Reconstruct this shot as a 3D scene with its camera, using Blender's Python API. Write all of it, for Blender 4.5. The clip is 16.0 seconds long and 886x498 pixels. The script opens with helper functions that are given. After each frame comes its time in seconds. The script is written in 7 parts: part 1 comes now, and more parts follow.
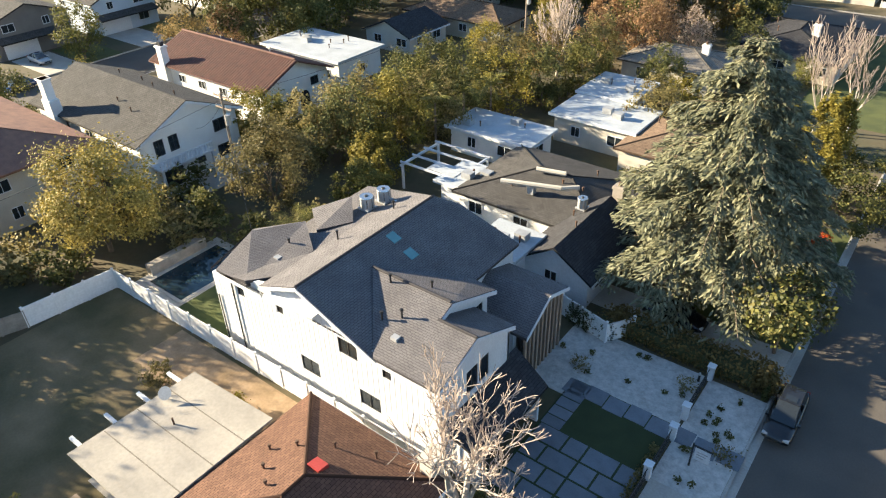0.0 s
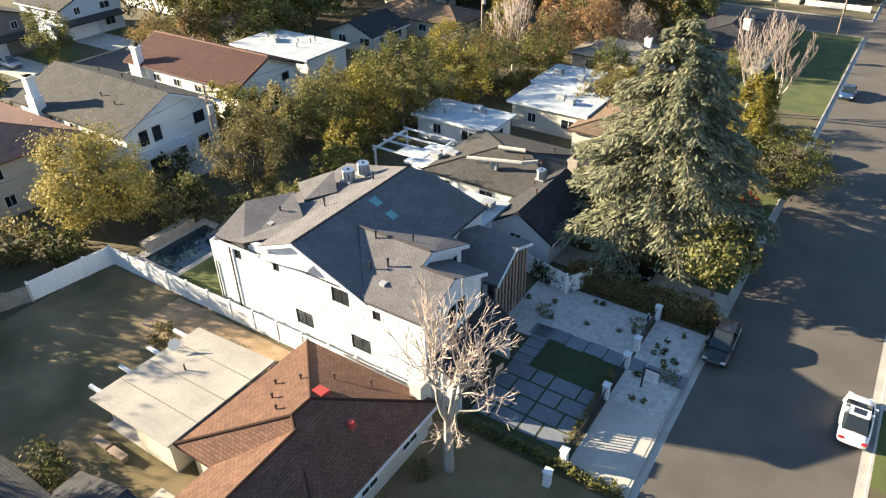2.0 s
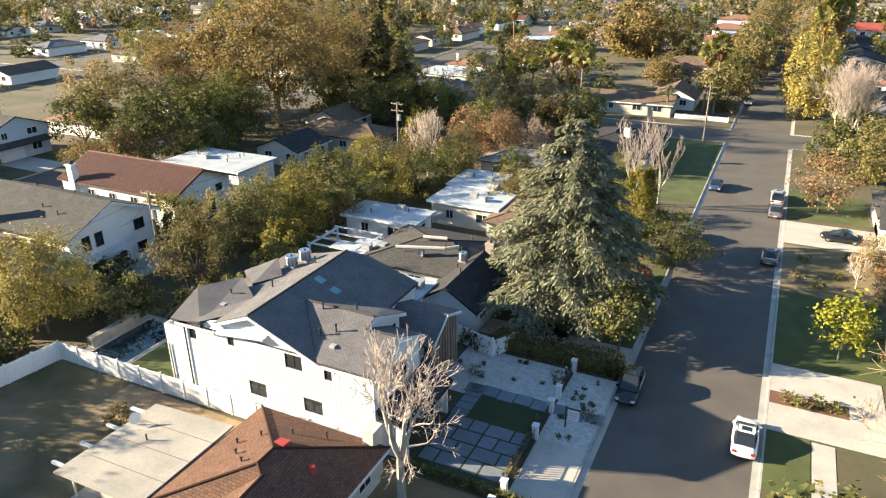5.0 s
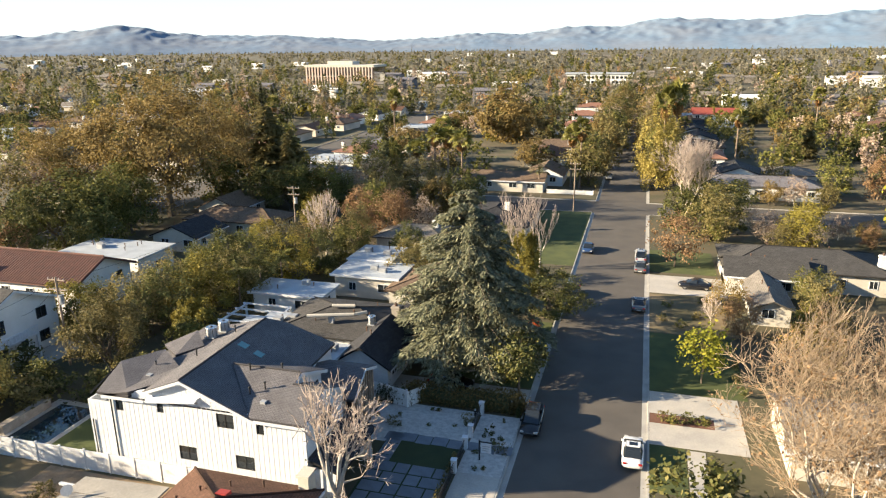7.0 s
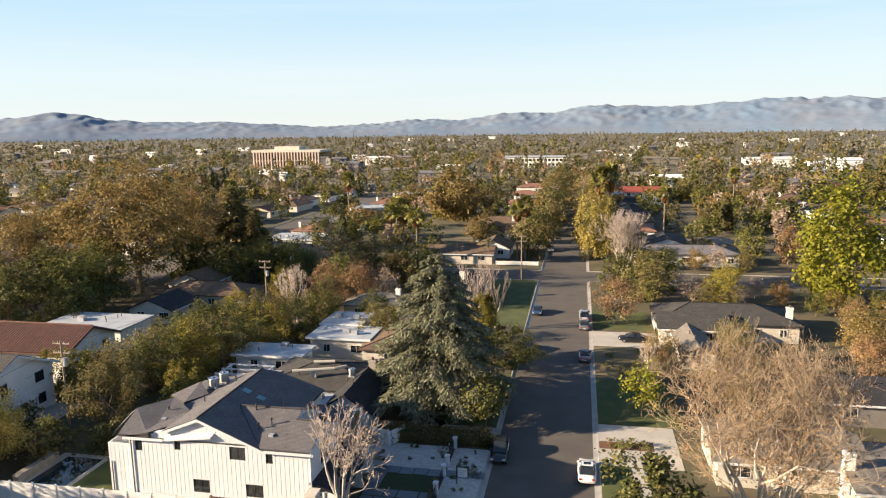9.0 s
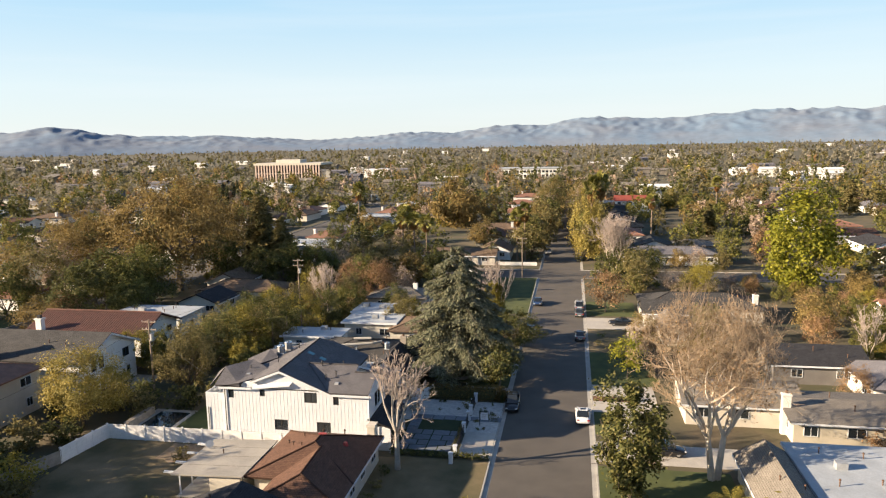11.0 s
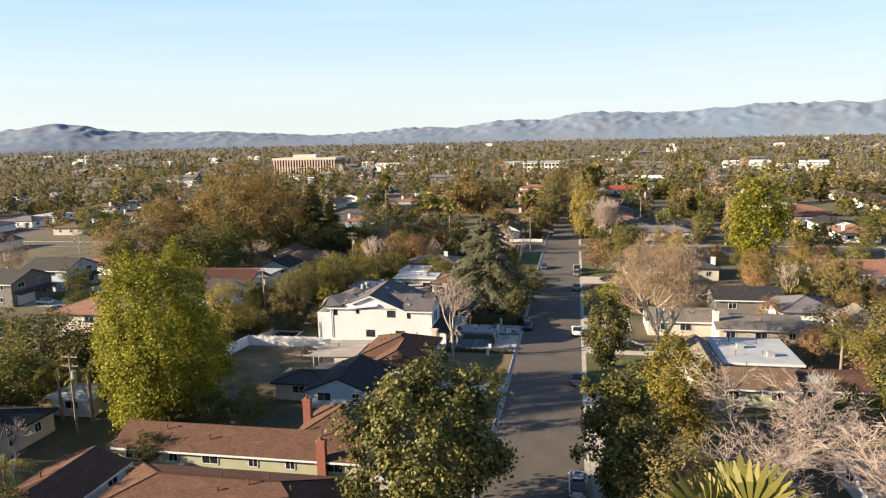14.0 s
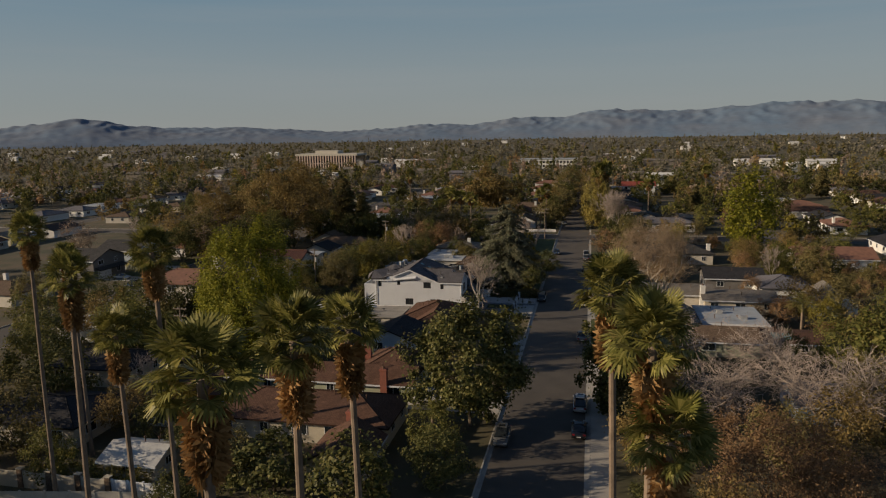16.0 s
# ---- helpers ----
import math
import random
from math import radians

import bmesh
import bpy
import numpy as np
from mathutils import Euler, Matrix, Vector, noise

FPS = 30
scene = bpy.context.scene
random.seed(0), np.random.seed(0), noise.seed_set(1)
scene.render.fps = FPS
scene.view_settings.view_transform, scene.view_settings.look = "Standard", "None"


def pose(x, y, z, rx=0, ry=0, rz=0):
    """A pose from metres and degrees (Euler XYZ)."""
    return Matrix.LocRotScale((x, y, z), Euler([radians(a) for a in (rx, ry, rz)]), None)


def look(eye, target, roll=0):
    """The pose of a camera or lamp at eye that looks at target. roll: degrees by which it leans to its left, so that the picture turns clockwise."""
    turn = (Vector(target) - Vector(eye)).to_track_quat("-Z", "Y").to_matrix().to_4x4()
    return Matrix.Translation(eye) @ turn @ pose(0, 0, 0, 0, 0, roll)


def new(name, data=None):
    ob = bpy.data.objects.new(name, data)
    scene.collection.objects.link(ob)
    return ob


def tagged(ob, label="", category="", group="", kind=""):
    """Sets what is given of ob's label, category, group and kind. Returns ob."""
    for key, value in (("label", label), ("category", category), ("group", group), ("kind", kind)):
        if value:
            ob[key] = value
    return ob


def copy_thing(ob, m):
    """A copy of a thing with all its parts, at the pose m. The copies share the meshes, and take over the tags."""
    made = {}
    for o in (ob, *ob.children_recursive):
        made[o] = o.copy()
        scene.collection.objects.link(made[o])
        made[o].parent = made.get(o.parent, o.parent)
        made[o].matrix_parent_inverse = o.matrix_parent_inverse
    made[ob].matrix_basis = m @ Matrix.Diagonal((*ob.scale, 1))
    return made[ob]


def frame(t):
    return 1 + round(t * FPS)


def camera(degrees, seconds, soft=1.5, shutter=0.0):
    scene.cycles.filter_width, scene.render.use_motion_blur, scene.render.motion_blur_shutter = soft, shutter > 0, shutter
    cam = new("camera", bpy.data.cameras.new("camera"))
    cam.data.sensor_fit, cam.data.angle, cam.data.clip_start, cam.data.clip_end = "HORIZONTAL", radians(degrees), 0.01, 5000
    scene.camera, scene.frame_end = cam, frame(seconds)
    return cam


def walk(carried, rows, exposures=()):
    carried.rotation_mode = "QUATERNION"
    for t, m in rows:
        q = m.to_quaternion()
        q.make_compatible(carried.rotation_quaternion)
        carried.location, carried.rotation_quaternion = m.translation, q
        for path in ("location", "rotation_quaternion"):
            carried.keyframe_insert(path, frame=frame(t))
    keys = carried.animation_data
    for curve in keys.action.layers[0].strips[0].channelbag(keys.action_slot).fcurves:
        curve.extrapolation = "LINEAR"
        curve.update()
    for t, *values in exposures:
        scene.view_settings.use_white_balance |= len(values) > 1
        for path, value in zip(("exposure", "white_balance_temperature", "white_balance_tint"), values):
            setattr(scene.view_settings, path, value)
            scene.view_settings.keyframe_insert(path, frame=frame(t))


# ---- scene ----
cam = camera(65.0, 16.0, soft=1.2)
EXPO = 1.72
PATH = [
    (0, (-1.476, -0.272, 33.106), (-2.502, 1.033, 31.991), -1.6),
    (0.5, (-0.692, -1.866, 33.136), (-1.702, -0.55, 32.018), -1.5),
    (1, (0.029, -3.414, 33.19), (-0.966, -2.087, 32.072), -1.4),
    (1.5, (0.687, -4.879, 33.232), (-0.27, -3.525, 32.113), -1.3),
    (2, (1.324, -6.265, 33.267), (0.385, -4.879, 32.174), -1.2),
    (2.5, (1.912, -7.515, 33.243), (0.961, -6.101, 32.196), -1.1),
    (3, (2.397, -8.623, 33.182), (1.438, -7.18, 32.183), -1.0),
    (3.5, (2.826, -9.783, 33.135), (1.899, -8.285, 32.189), -0.8),
    (3.7, (2.991, -10.275, 33.135), (2.08, -8.754, 32.21), -0.7),
    (5.8, (4.295, -15.963, 33.247), (3.6, -14.224, 32.546), -0.5),
    (6, (4.363, -16.641, 33.247), (3.706, -14.877, 32.571), -0.5),
    (6.5, (4.439, -18.561, 33.3), (3.843, -16.756, 32.68), -0.5),
    (7, (4.53, -20.742, 33.375), (3.999, -18.898, 32.812), -0.6),
    (7.5, (4.538, -23.172, 33.437), (4.078, -21.292, 32.933), -0.6),
    (8, (4.474, -25.846, 33.503), (4.063, -23.939, 33.058), -0.7),
    (8.5, (4.422, -28.676, 33.582), (4.033, -26.752, 33.197), -0.8),
    (8.7, (4.374, -30.06, 33.613), (3.988, -28.131, 33.253), -0.8),
    (10.8, (4.033, -48.292, 34.026), (3.664, -46.35, 33.725), -0.9),
    (11, (4.042, -50.396, 34.038), (3.676, -48.453, 33.734), -1.1),
    (11.5, (4.07, -56.246, 34.106), (3.712, -54.302, 33.799), -1.2),
    (12, (4.177, -62.266, 34.293), (3.826, -60.322, 33.985), -1.3),
    (12.5, (4.307, -68.579, 34.447), (3.964, -66.634, 34.137), -1.4),
    (13, (4.474, -75.035, 34.517), (4.127, -73.091, 34.204), -1.4),
    (13.5, (4.744, -81.534, 34.589), (4.379, -79.593, 34.273), -1.3),
    (14, (5.046, -87.916, 34.664), (4.673, -85.977, 34.346), -1.3),
    (14.5, (5.387, -93.999, 34.73), (5.004, -92.062, 34.408), -1.2),
    (15, (5.752, -99.634, 34.83), (5.361, -97.699, 34.506), -1.1),
    (15.5, (6.116, -104.793, 34.977), (5.726, -102.858, 34.651), -1.0),
    (16, (6.332, -109.597, 35.148), (5.92, -107.667, 34.822), -1.0),
]
walk(cam, [(t, look(eye, target, roll)) for t, eye, target, roll in PATH],
     exposures=[(0.0, EXPO + 0.6, 6250, 3), (3.5, EXPO + 0.69, 6250, 3), (6.0, EXPO + 0.45, 6250, 2), (7.0, EXPO + 0.25, 6300, 5), (8.5, EXPO - 0.03, 6500, 10), (11.0, EXPO - 0.07, 6500, 10),
                (15.1, EXPO - 0.02, 6500, 10), (15.2, EXPO - 0.14, 6500, 10), (15.4, EXPO - 0.48, 6500, 10), (15.6, EXPO - 0.88, 6500, 10), (15.8, EXPO - 1.33, 6500, 10), (16.0, EXPO - 1.8, 6500, 10)])

# ---- world and sun ----
SUN_WAY = Vector((0.93, 0.335, -0.3)).normalized()      # the way the sunlight travels
world = bpy.data.worlds.new("sky")
scene.world = world
world.use_nodes = True
wn, wl = world.node_tree.nodes, world.node_tree.links
wn.clear()
w_out, w_bg = wn.new("ShaderNodeOutputWorld"), wn.new("ShaderNodeBackground")
sky = wn.new("ShaderNodeTexSky")
sky.sky_type, sky.sun_disc = 'NISHITA', False
sky.sun_elevation = math.asin(-SUN_WAY.z)
sky.sun_rotation = math.atan2(-SUN_WAY.x, -SUN_WAY.y)
sky.air_density, sky.dust_density, sky.ozone_density = 1.0, 0.3, 3.5
w_co, w_map, w_noise, w_ramp, w_mix = (wn.new("ShaderNodeTexCoord"), wn.new("ShaderNodeMapping"), wn.new("ShaderNodeTexNoise"),
                                       wn.new("ShaderNodeMapRange"), wn.new("ShaderNodeMixRGB"))
w_map.inputs["Scale"].default_value = (1.0, 2.2, 22.0)
w_noise.inputs["Scale"].default_value, w_noise.inputs["Detail"].default_value = 1.6, 6.0
w_ramp.inputs["From Min"].default_value, w_ramp.inputs["From Max"].default_value = 0.48, 0.85
w_ramp.inputs["To Max"].default_value = 0.28
w_mix.inputs["Color2"].default_value = (5.4, 5.6, 5.7, 1)
wl.new(w_co.outputs["Generated"], w_map.inputs["Vector"])
wl.new(w_map.outputs["Vector"], w_noise.inputs["Vector"])
wl.new(w_noise.outputs["Fac"], w_ramp.inputs["Value"])
wl.new(w_ramp.outputs["Result"], w_mix.inputs["Fac"])
w_sep, w_ramp2, w_hz, w_haze, w_dim = (wn.new("ShaderNodeSeparateXYZ"), wn.new("ShaderNodeValToRGB"), wn.new("ShaderNodeMapRange"),
                                       wn.new("ShaderNodeMixRGB"), wn.new("ShaderNodeVectorMath"))
stops = w_ramp2.color_ramp.elements                     # pale haze low over the valley, bluer above
stops[0].position, stops[0].color = 0.0, (0.86, 0.90, 0.87, 1)
stops[1].position, stops[1].color = 0.22, (0.42, 0.72, 0.95, 1)
mid_stop = stops.new(0.08)
mid_stop.color = (0.78, 0.90, 0.94, 1)
w_dim.operation = 'SCALE'
w_dim.inputs["Scale"].default_value = 5.9
w_hz.inputs["From Min"].default_value, w_hz.inputs["From Max"].default_value = 0.18, 0.28
w_hz.inputs["To Min"].default_value, w_hz.inputs["To Max"].default_value = 0.9, 0.0
w_hz.interpolation_type = 'SMOOTHERSTEP'
wl.new(w_co.outputs["Generated"], w_sep.inputs["Vector"])
wl.new(w_sep.outputs["Z"], w_hz.inputs["Value"])
wl.new(w_sep.outputs["Z"], w_ramp2.inputs["Fac"])
wl.new(w_ramp2.outputs["Color"], w_dim.inputs[0])
wl.new(w_hz.outputs["Result"], w_haze.inputs["Fac"])
wl.new(sky.outputs["Color"], w_haze.inputs["Color1"])
wl.new(w_dim.outputs["Vector"], w_haze.inputs["Color2"])
wl.new(w_haze.outputs["Color"], w_mix.inputs["Color1"])
wl.new(w_mix.outputs["Color"], w_bg.inputs["Color"])
w_bg.inputs["Strength"].default_value = 0.057
wl.new(w_bg.outputs["Background"], w_out.inputs["Surface"])
sun = new("sun", bpy.data.lights.new("sun", 'SUN'))
sun.data.energy, sun.data.angle, sun.data.color = 5.0, radians(0.55), (1.0, 0.79, 0.55)
sun.matrix_world = look((-60, -30, 60), Vector((-60, -30, 60)) + SUN_WAY)

# ---- materials ----
MATS = {}


def links_of(m):
    return m.node_tree.nodes, m.node_tree.links


def mat(name, c1, c2=None, scale=2.0, fine=18.0, rough=0.85, bump=0.15, metal=0.0, spread=0.0, space="Object"):
    """A surface of two tones at two scales, with fine relief; spread varies whole objects."""
    if name in MATS:
        return MATS[name]
    c2 = c2 or tuple(v * 0.72 for v in c1)
    m = bpy.data.materials.new(name)
    m.use_nodes = True
    n, l = links_of(m)
    b = n["Principled BSDF"]
    co, big, small, mix, mix2, bp = (n.new("ShaderNodeTexCoord"), n.new("ShaderNodeTexNoise"), n.new("ShaderNodeTexNoise"),
                                     n.new("ShaderNodeMixRGB"), n.new("ShaderNodeMixRGB"), n.new("ShaderNodeBump"))
    big.inputs["Scale"].default_value, big.inputs["Detail"].default_value = scale, 5
    small.inputs["Scale"].default_value, small.inputs["Detail"].default_value = fine, 4
    rng = n.new("ShaderNodeMapRange")
    rng.inputs["From Min"].default_value, rng.inputs["From Max"].default_value = 0.32, 0.68
    mix.inputs["Color1"].default_value, mix.inputs["Color2"].default_value = (*c1, 1), (*c2, 1)
    mix2.blend_type = 'MULTIPLY'
    mix2.inputs["Fac"].default_value = 0.35
    out = co.outputs[space]
    l.new(out, big.inputs["Vector"])
    l.new(out, small.inputs["Vector"])
    l.new(big.outputs["Fac"], rng.inputs["Value"])
    l.new(rng.outputs["Result"], mix.inputs["Fac"])
    l.new(mix.outputs["Color"], mix2.inputs["Color1"])
    l.new(small.outputs["Fac"], mix2.inputs["Color2"])
    gain = n.new("ShaderNodeHueSaturation")
    gain.inputs["Value"].default_value = 1.2
    l.new(mix2.outputs["Color"], gain.inputs["Color"])
    if spread:
        info, r2 = n.new("ShaderNodeObjectInfo"), n.new("ShaderNodeMapRange")
        r2.inputs["To Min"].default_value, r2.inputs["To Max"].default_value = 1.2 - spread, 1.2 + spread
        l.new(info.outputs["Random"], r2.inputs["Value"])
        l.new(r2.outputs["Result"], gain.inputs["Value"])
    l.new(gain.outputs["Color"], b.inputs["Base Color"])
    bp.inputs["Strength"].default_value, bp.inputs["Distance"].default_value = bump, 0.02
    l.new(small.outputs["Fac"], bp.inputs["Height"])
    l.new(bp.outputs["Normal"], b.inputs["Normal"])
    b.inputs["Roughness"].default_value, b.inputs["Metallic"].default_value = rough, metal
    MATS[name] = m
    return m


def shingle(name, c1, c2, width=0.32, row=0.2, rough=0.9):
    """Roof shingles in courses, laid by the roof's own UV in metres."""
    m = bpy.data.materials.new(name)
    m.use_nodes = True
    n, l = links_of(m)
    b = n["Principled BSDF"]
    uv, br, noi, mix, bp = (n.new("ShaderNodeUVMap"), n.new("ShaderNodeTexBrick"), n.new("ShaderNodeTexNoise"), n.new("ShaderNodeMixRGB"),
                            n.new("ShaderNodeBump"))
    br.inputs["Color1"].default_value, br.inputs["Color2"].default_value = (*c1, 1), (*c2, 1)
    br.inputs["Mortar"].default_value = (*(v * 0.45 for v in c2), 1)
    br.inputs["Scale"].default_value, br.inputs["Mortar Size"].default_value = 1.0, 0.012
    br.inputs["Brick Width"].default_value, br.inputs["Row Height"].default_value = width, row
    noi.inputs["Scale"].default_value, noi.inputs["Detail"].default_value = 0.6, 6
    mix.blend_type, mix.inputs["Fac"].default_value = 'MULTIPLY', 0.55
    gain = n.new("ShaderNodeHueSaturation")
    gain.inputs["Value"].default_value = 1.35
    l.new(uv.outputs["UV"], br.inputs["Vector"])
    l.new(uv.outputs["UV"], noi.inputs["Vector"])
    l.new(br.outputs["Color"], mix.inputs["Color1"])
    l.new(noi.outputs["Fac"], mix.inputs["Color2"])
    l.new(mix.outputs["Color"], gain.inputs["Color"])
    l.new(gain.outputs["Color"], b.inputs["Base Color"])
    bp.inputs["Strength"].default_value, bp.inputs["Distance"].default_value = 0.5, 0.02
    l.new(br.outputs["Fac"], bp.inputs["Height"])
    bp.invert = True
    l.new(bp.outputs["Normal"], b.inputs["Normal"])
    b.inputs["Specular IOR Level"].default_value = 0.15
    b.inputs["Roughness"].default_value = rough
    MATS[name] = m
    return m


def foliage(name, c1, c2, c3=None, light=0.28, rough=0.6):
    """Leaves: each leaf takes its own tone, each plant its own shade; thin enough to pass some light."""
    m = bpy.data.materials.new(name)
    m.use_nodes = True
    n, l = links_of(m)
    b, out = n["Principled BSDF"], n["Material Output"]
    geo, info, ramp, hs, tr, mixs, mr = (n.new("ShaderNodeNewGeometry"), n.new("ShaderNodeObjectInfo"), n.new("ShaderNodeValToRGB"),
                                         n.new("ShaderNodeHueSaturation"), n.new("ShaderNodeBsdfTranslucent"), n.new("ShaderNodeMixShader"),
                                         n.new("ShaderNodeMapRange"))
    e = ramp.color_ramp.elements
    e[0].color, e[1].color = (*c1, 1), (*(c3 or c2), 1)
    mid = e.new(0.55)
    mid.color = (*c2, 1)
    l.new(geo.outputs["Random Per Island"], ramp.inputs["Fac"])
    l.new(ramp.outputs["Color"], hs.inputs["Color"])
    mr.inputs["To Min"].default_value, mr.inputs["To Max"].default_value = 0.8, 1.25
    l.new(info.outputs["Random"], mr.inputs["Value"])
    l.new(mr.outputs["Result"], hs.inputs["Value"])
    l.new(hs.outputs["Color"], b.inputs["Base Color"])
    l.new(hs.outputs["Color"], tr.inputs["Color"])
    b.inputs["Roughness"].default_value = rough
    b.inputs["Specular IOR Level"].default_value = 0.12
    mixs.inputs["Fac"].default_value = light
    l.new(b.outputs["BSDF"], mixs.inputs[1])
    l.new(tr.outputs["BSDF"], mixs.inputs[2])
    l.new(mixs.outputs["Shader"], out.inputs["Surface"])
    MATS[name] = m
    return m


def glass_dark(name, tone=(0.02, 0.025, 0.03)):
    m = mat(name, tone, tone, rough=0.06, bump=0.0)
    m.node_tree.nodes["Principled BSDF"].inputs["Specular IOR Level"].default_value = 0.8
    return m


ASPHALT = mat("asphalt", (0.104, 0.092, 0.079), (0.078, 0.07, 0.062), 0.3, 9.0, 0.9, 0.3)
CONCRETE = mat("concrete", (0.46, 0.43, 0.38), (0.36, 0.34, 0.31), 0.5, 7.0, 0.9, 0.2)
KERB = mat("kerb_concrete", (0.42, 0.40, 0.36), (0.3, 0.29, 0.27), 0.6, 8.0, 0.9, 0.2)
EARTH = mat("earth", (0.12, 0.092, 0.055), (0.055, 0.058, 0.027), 0.12, 2.5, 1.0, 0.4)
DRYGRASS = mat("dry_grass", (0.215, 0.16, 0.09), (0.082, 0.075, 0.033), 0.22, 6.0, 1.0, 0.5)
LAWN = mat("lawn", (0.082, 0.098, 0.026), (0.05, 0.066, 0.019), 0.5, 12.0, 1.0, 0.6)
TURF = mat("artificial_turf", (0.042, 0.056, 0.02), (0.033, 0.046, 0.017), 1.0, 20.0, 1.0, 0.5)
GRAVEL = mat("white_gravel", (0.52, 0.50, 0.47), (0.36, 0.35, 0.33), 3.0, 9.0, 1.0, 0.9)
PAVER = mat("slate_paver", (0.17, 0.19, 0.22), (0.13, 0.145, 0.17), 1.2, 14.0, 0.75, 0.15, spread=0.15)
WHITE = mat("white_paint", (0.64, 0.66, 0.69), (0.58, 0.60, 0.63), 0.6, 8.0, 0.6, 0.05)
CREAM = mat("cream_stucco", (0.55, 0.51, 0.44), (0.46, 0.43, 0.37), 0.7, 14.0, 0.9, 0.3)
STUCCO = mat("white_stucco", (0.74, 0.73, 0.70), (0.66, 0.65, 0.62), 0.7, 14.0, 0.9, 0.3)
BEIGE = mat("beige_stucco", (0.50, 0.45, 0.36), (0.42, 0.38, 0.3), 0.7, 14.0, 0.9, 0.3)
BLUEPAINT = mat("pale_blue_paint", (0.45, 0.52, 0.6), (0.40, 0.47, 0.55), 0.7, 10.0, 0.8, 0.1)
GREENPAINT = mat("sage_paint", (0.36, 0.38, 0.27), (0.31, 0.33, 0.24), 0.7, 10.0, 0.8, 0.1)
# dark grey wall paint; on one eastern house it stands for shade
GREYSHADEPAINT = mat("grey_and_shade_paint", (0.16, 0.15, 0.14), (0.13, 0.12, 0.115), 0.7, 10.0, 0.8, 0.1)
VINYL = mat("white_vinyl", (0.8, 0.8, 0.8), (0.74, 0.74, 0.74), 0.4, 5.0, 0.4, 0.03)
BLACK = mat("black_metal", (0.018, 0.018, 0.02), (0.025, 0.025, 0.025), 2.0, 20.0, 0.45, 0.05)
GREYMETAL = mat("grey_metal", (0.42, 0.43, 0.44), (0.32, 0.33, 0.34), 2.0, 20.0, 0.5, 0.1, 0.3)
RUST = mat("rusty_pipe", (0.12, 0.06, 0.035), (0.07, 0.045, 0.03), 3.0, 20.0, 0.8, 0.2)
BRICK = mat("red_brick", (0.30, 0.10, 0.065), (0.22, 0.085, 0.06), 3.0, 16.0, 0.9, 0.4, spread=0.2)
STONE = mat("stone", (0.36, 0.32, 0.27), (0.25, 0.22, 0.19), 1.5, 8.0, 0.95, 0.5)
TIMBER = mat("weathered_timber", (0.30, 0.23, 0.17), (0.19, 0.15, 0.12), 1.2, 18.0, 0.85, 0.3, spread=0.25)
BARK = mat("bark", (0.16, 0.125, 0.09), (0.09, 0.07, 0.05), 2.0, 14.0, 0.95, 0.7)
PALEBARK = mat("pale_bark", (0.6, 0.53, 0.44), (0.42, 0.36, 0.29), 1.2, 9.0, 0.9, 0.5)
TWIG = mat("tan_twigs", (0.34, 0.255, 0.17), (0.24, 0.18, 0.12), 1.0, 9.0, 0.9, 0.2)
GREYTWIG = mat("grey_twigs", (0.42, 0.345, 0.295), (0.29, 0.24, 0.205), 1.0, 9.0, 0.9, 0.2)
PALMBARK = mat("palm_bark", (0.24, 0.18, 0.13), (0.15, 0.115, 0.085), 1.5, 7.0, 0.95, 0.7)
FLATROOF = mat("flat_roof", (0.52, 0.52, 0.50), (0.42, 0.42, 0.41), 0.4, 6.0, 0.8, 0.1)
# white roof membrane, greyed towards blue to stand for sky-lit shade
WHITEROOF = mat("shade_blue_membrane", (0.42, 0.455, 0.49), (0.33, 0.36, 0.39), 0.5, 6.0, 0.7, 0.1)
CARPORT = mat("felt_roof", (0.36, 0.335, 0.295), (0.26, 0.245, 0.22), 0.35, 5.0, 0.95, 0.2)
TAR = mat("tar_seam", (0.2, 0.18, 0.15), None, 2.0, 12.0, 0.9, 0.1)
POOL = mat("pool_water", (0.018, 0.035, 0.045), (0.014, 0.028, 0.036), 0.5, 4.0, 0.05, 0.05)
GLASS = glass_dark("window_glass")
SKYGLASS = mat("skylight_glass", (0.16, 0.32, 0.34), (0.14, 0.28, 0.3), 0.5, 3.0, 0.08, 0.0)
RED = mat("red_paint", (0.42, 0.05, 0.04), (0.34, 0.04, 0.035), 1.0, 9.0, 0.6, 0.1)
RUBBER = mat("tyre_rubber", (0.02, 0.02, 0.02), None, 3.0, 20.0, 0.85, 0.2)
CHROME = mat("bright_metal", (0.6, 0.6, 0.6), (0.5, 0.5, 0.5), 2.0, 10.0, 0.25, 0.0, 0.9)
LAMPGLASS = mat("lamp_glass", (0.5, 0.5, 0.48), (0.45, 0.45, 0.44), 2.0, 10.0, 0.15, 0.0)
TAILGLASS = mat("tail_lamp", (0.35, 0.02, 0.02), None, 2.0, 10.0, 0.2, 0.0)
PLATE = mat("plate", (0.6, 0.6, 0.6), None, 2.0, 10.0, 0.5, 0.0)
R_GREY = shingle("grey_shingle", (0.215, 0.206, 0.218), (0.165, 0.16, 0.174))
R_FARM = shingle("blue_grey_shingle", (0.162, 0.154, 0.158), (0.134, 0.128, 0.136), 0.3, 0.15)
R_DARK = shingle("charcoal_shingle", (0.055, 0.055, 0.06), (0.038, 0.038, 0.042))
R_BROWN = shingle("brown_shingle", (0.155, 0.088, 0.062), (0.11, 0.062, 0.045))
R_TAUPE = shingle("taupe_shingle", (0.21, 0.15, 0.105), (0.15, 0.105, 0.075))
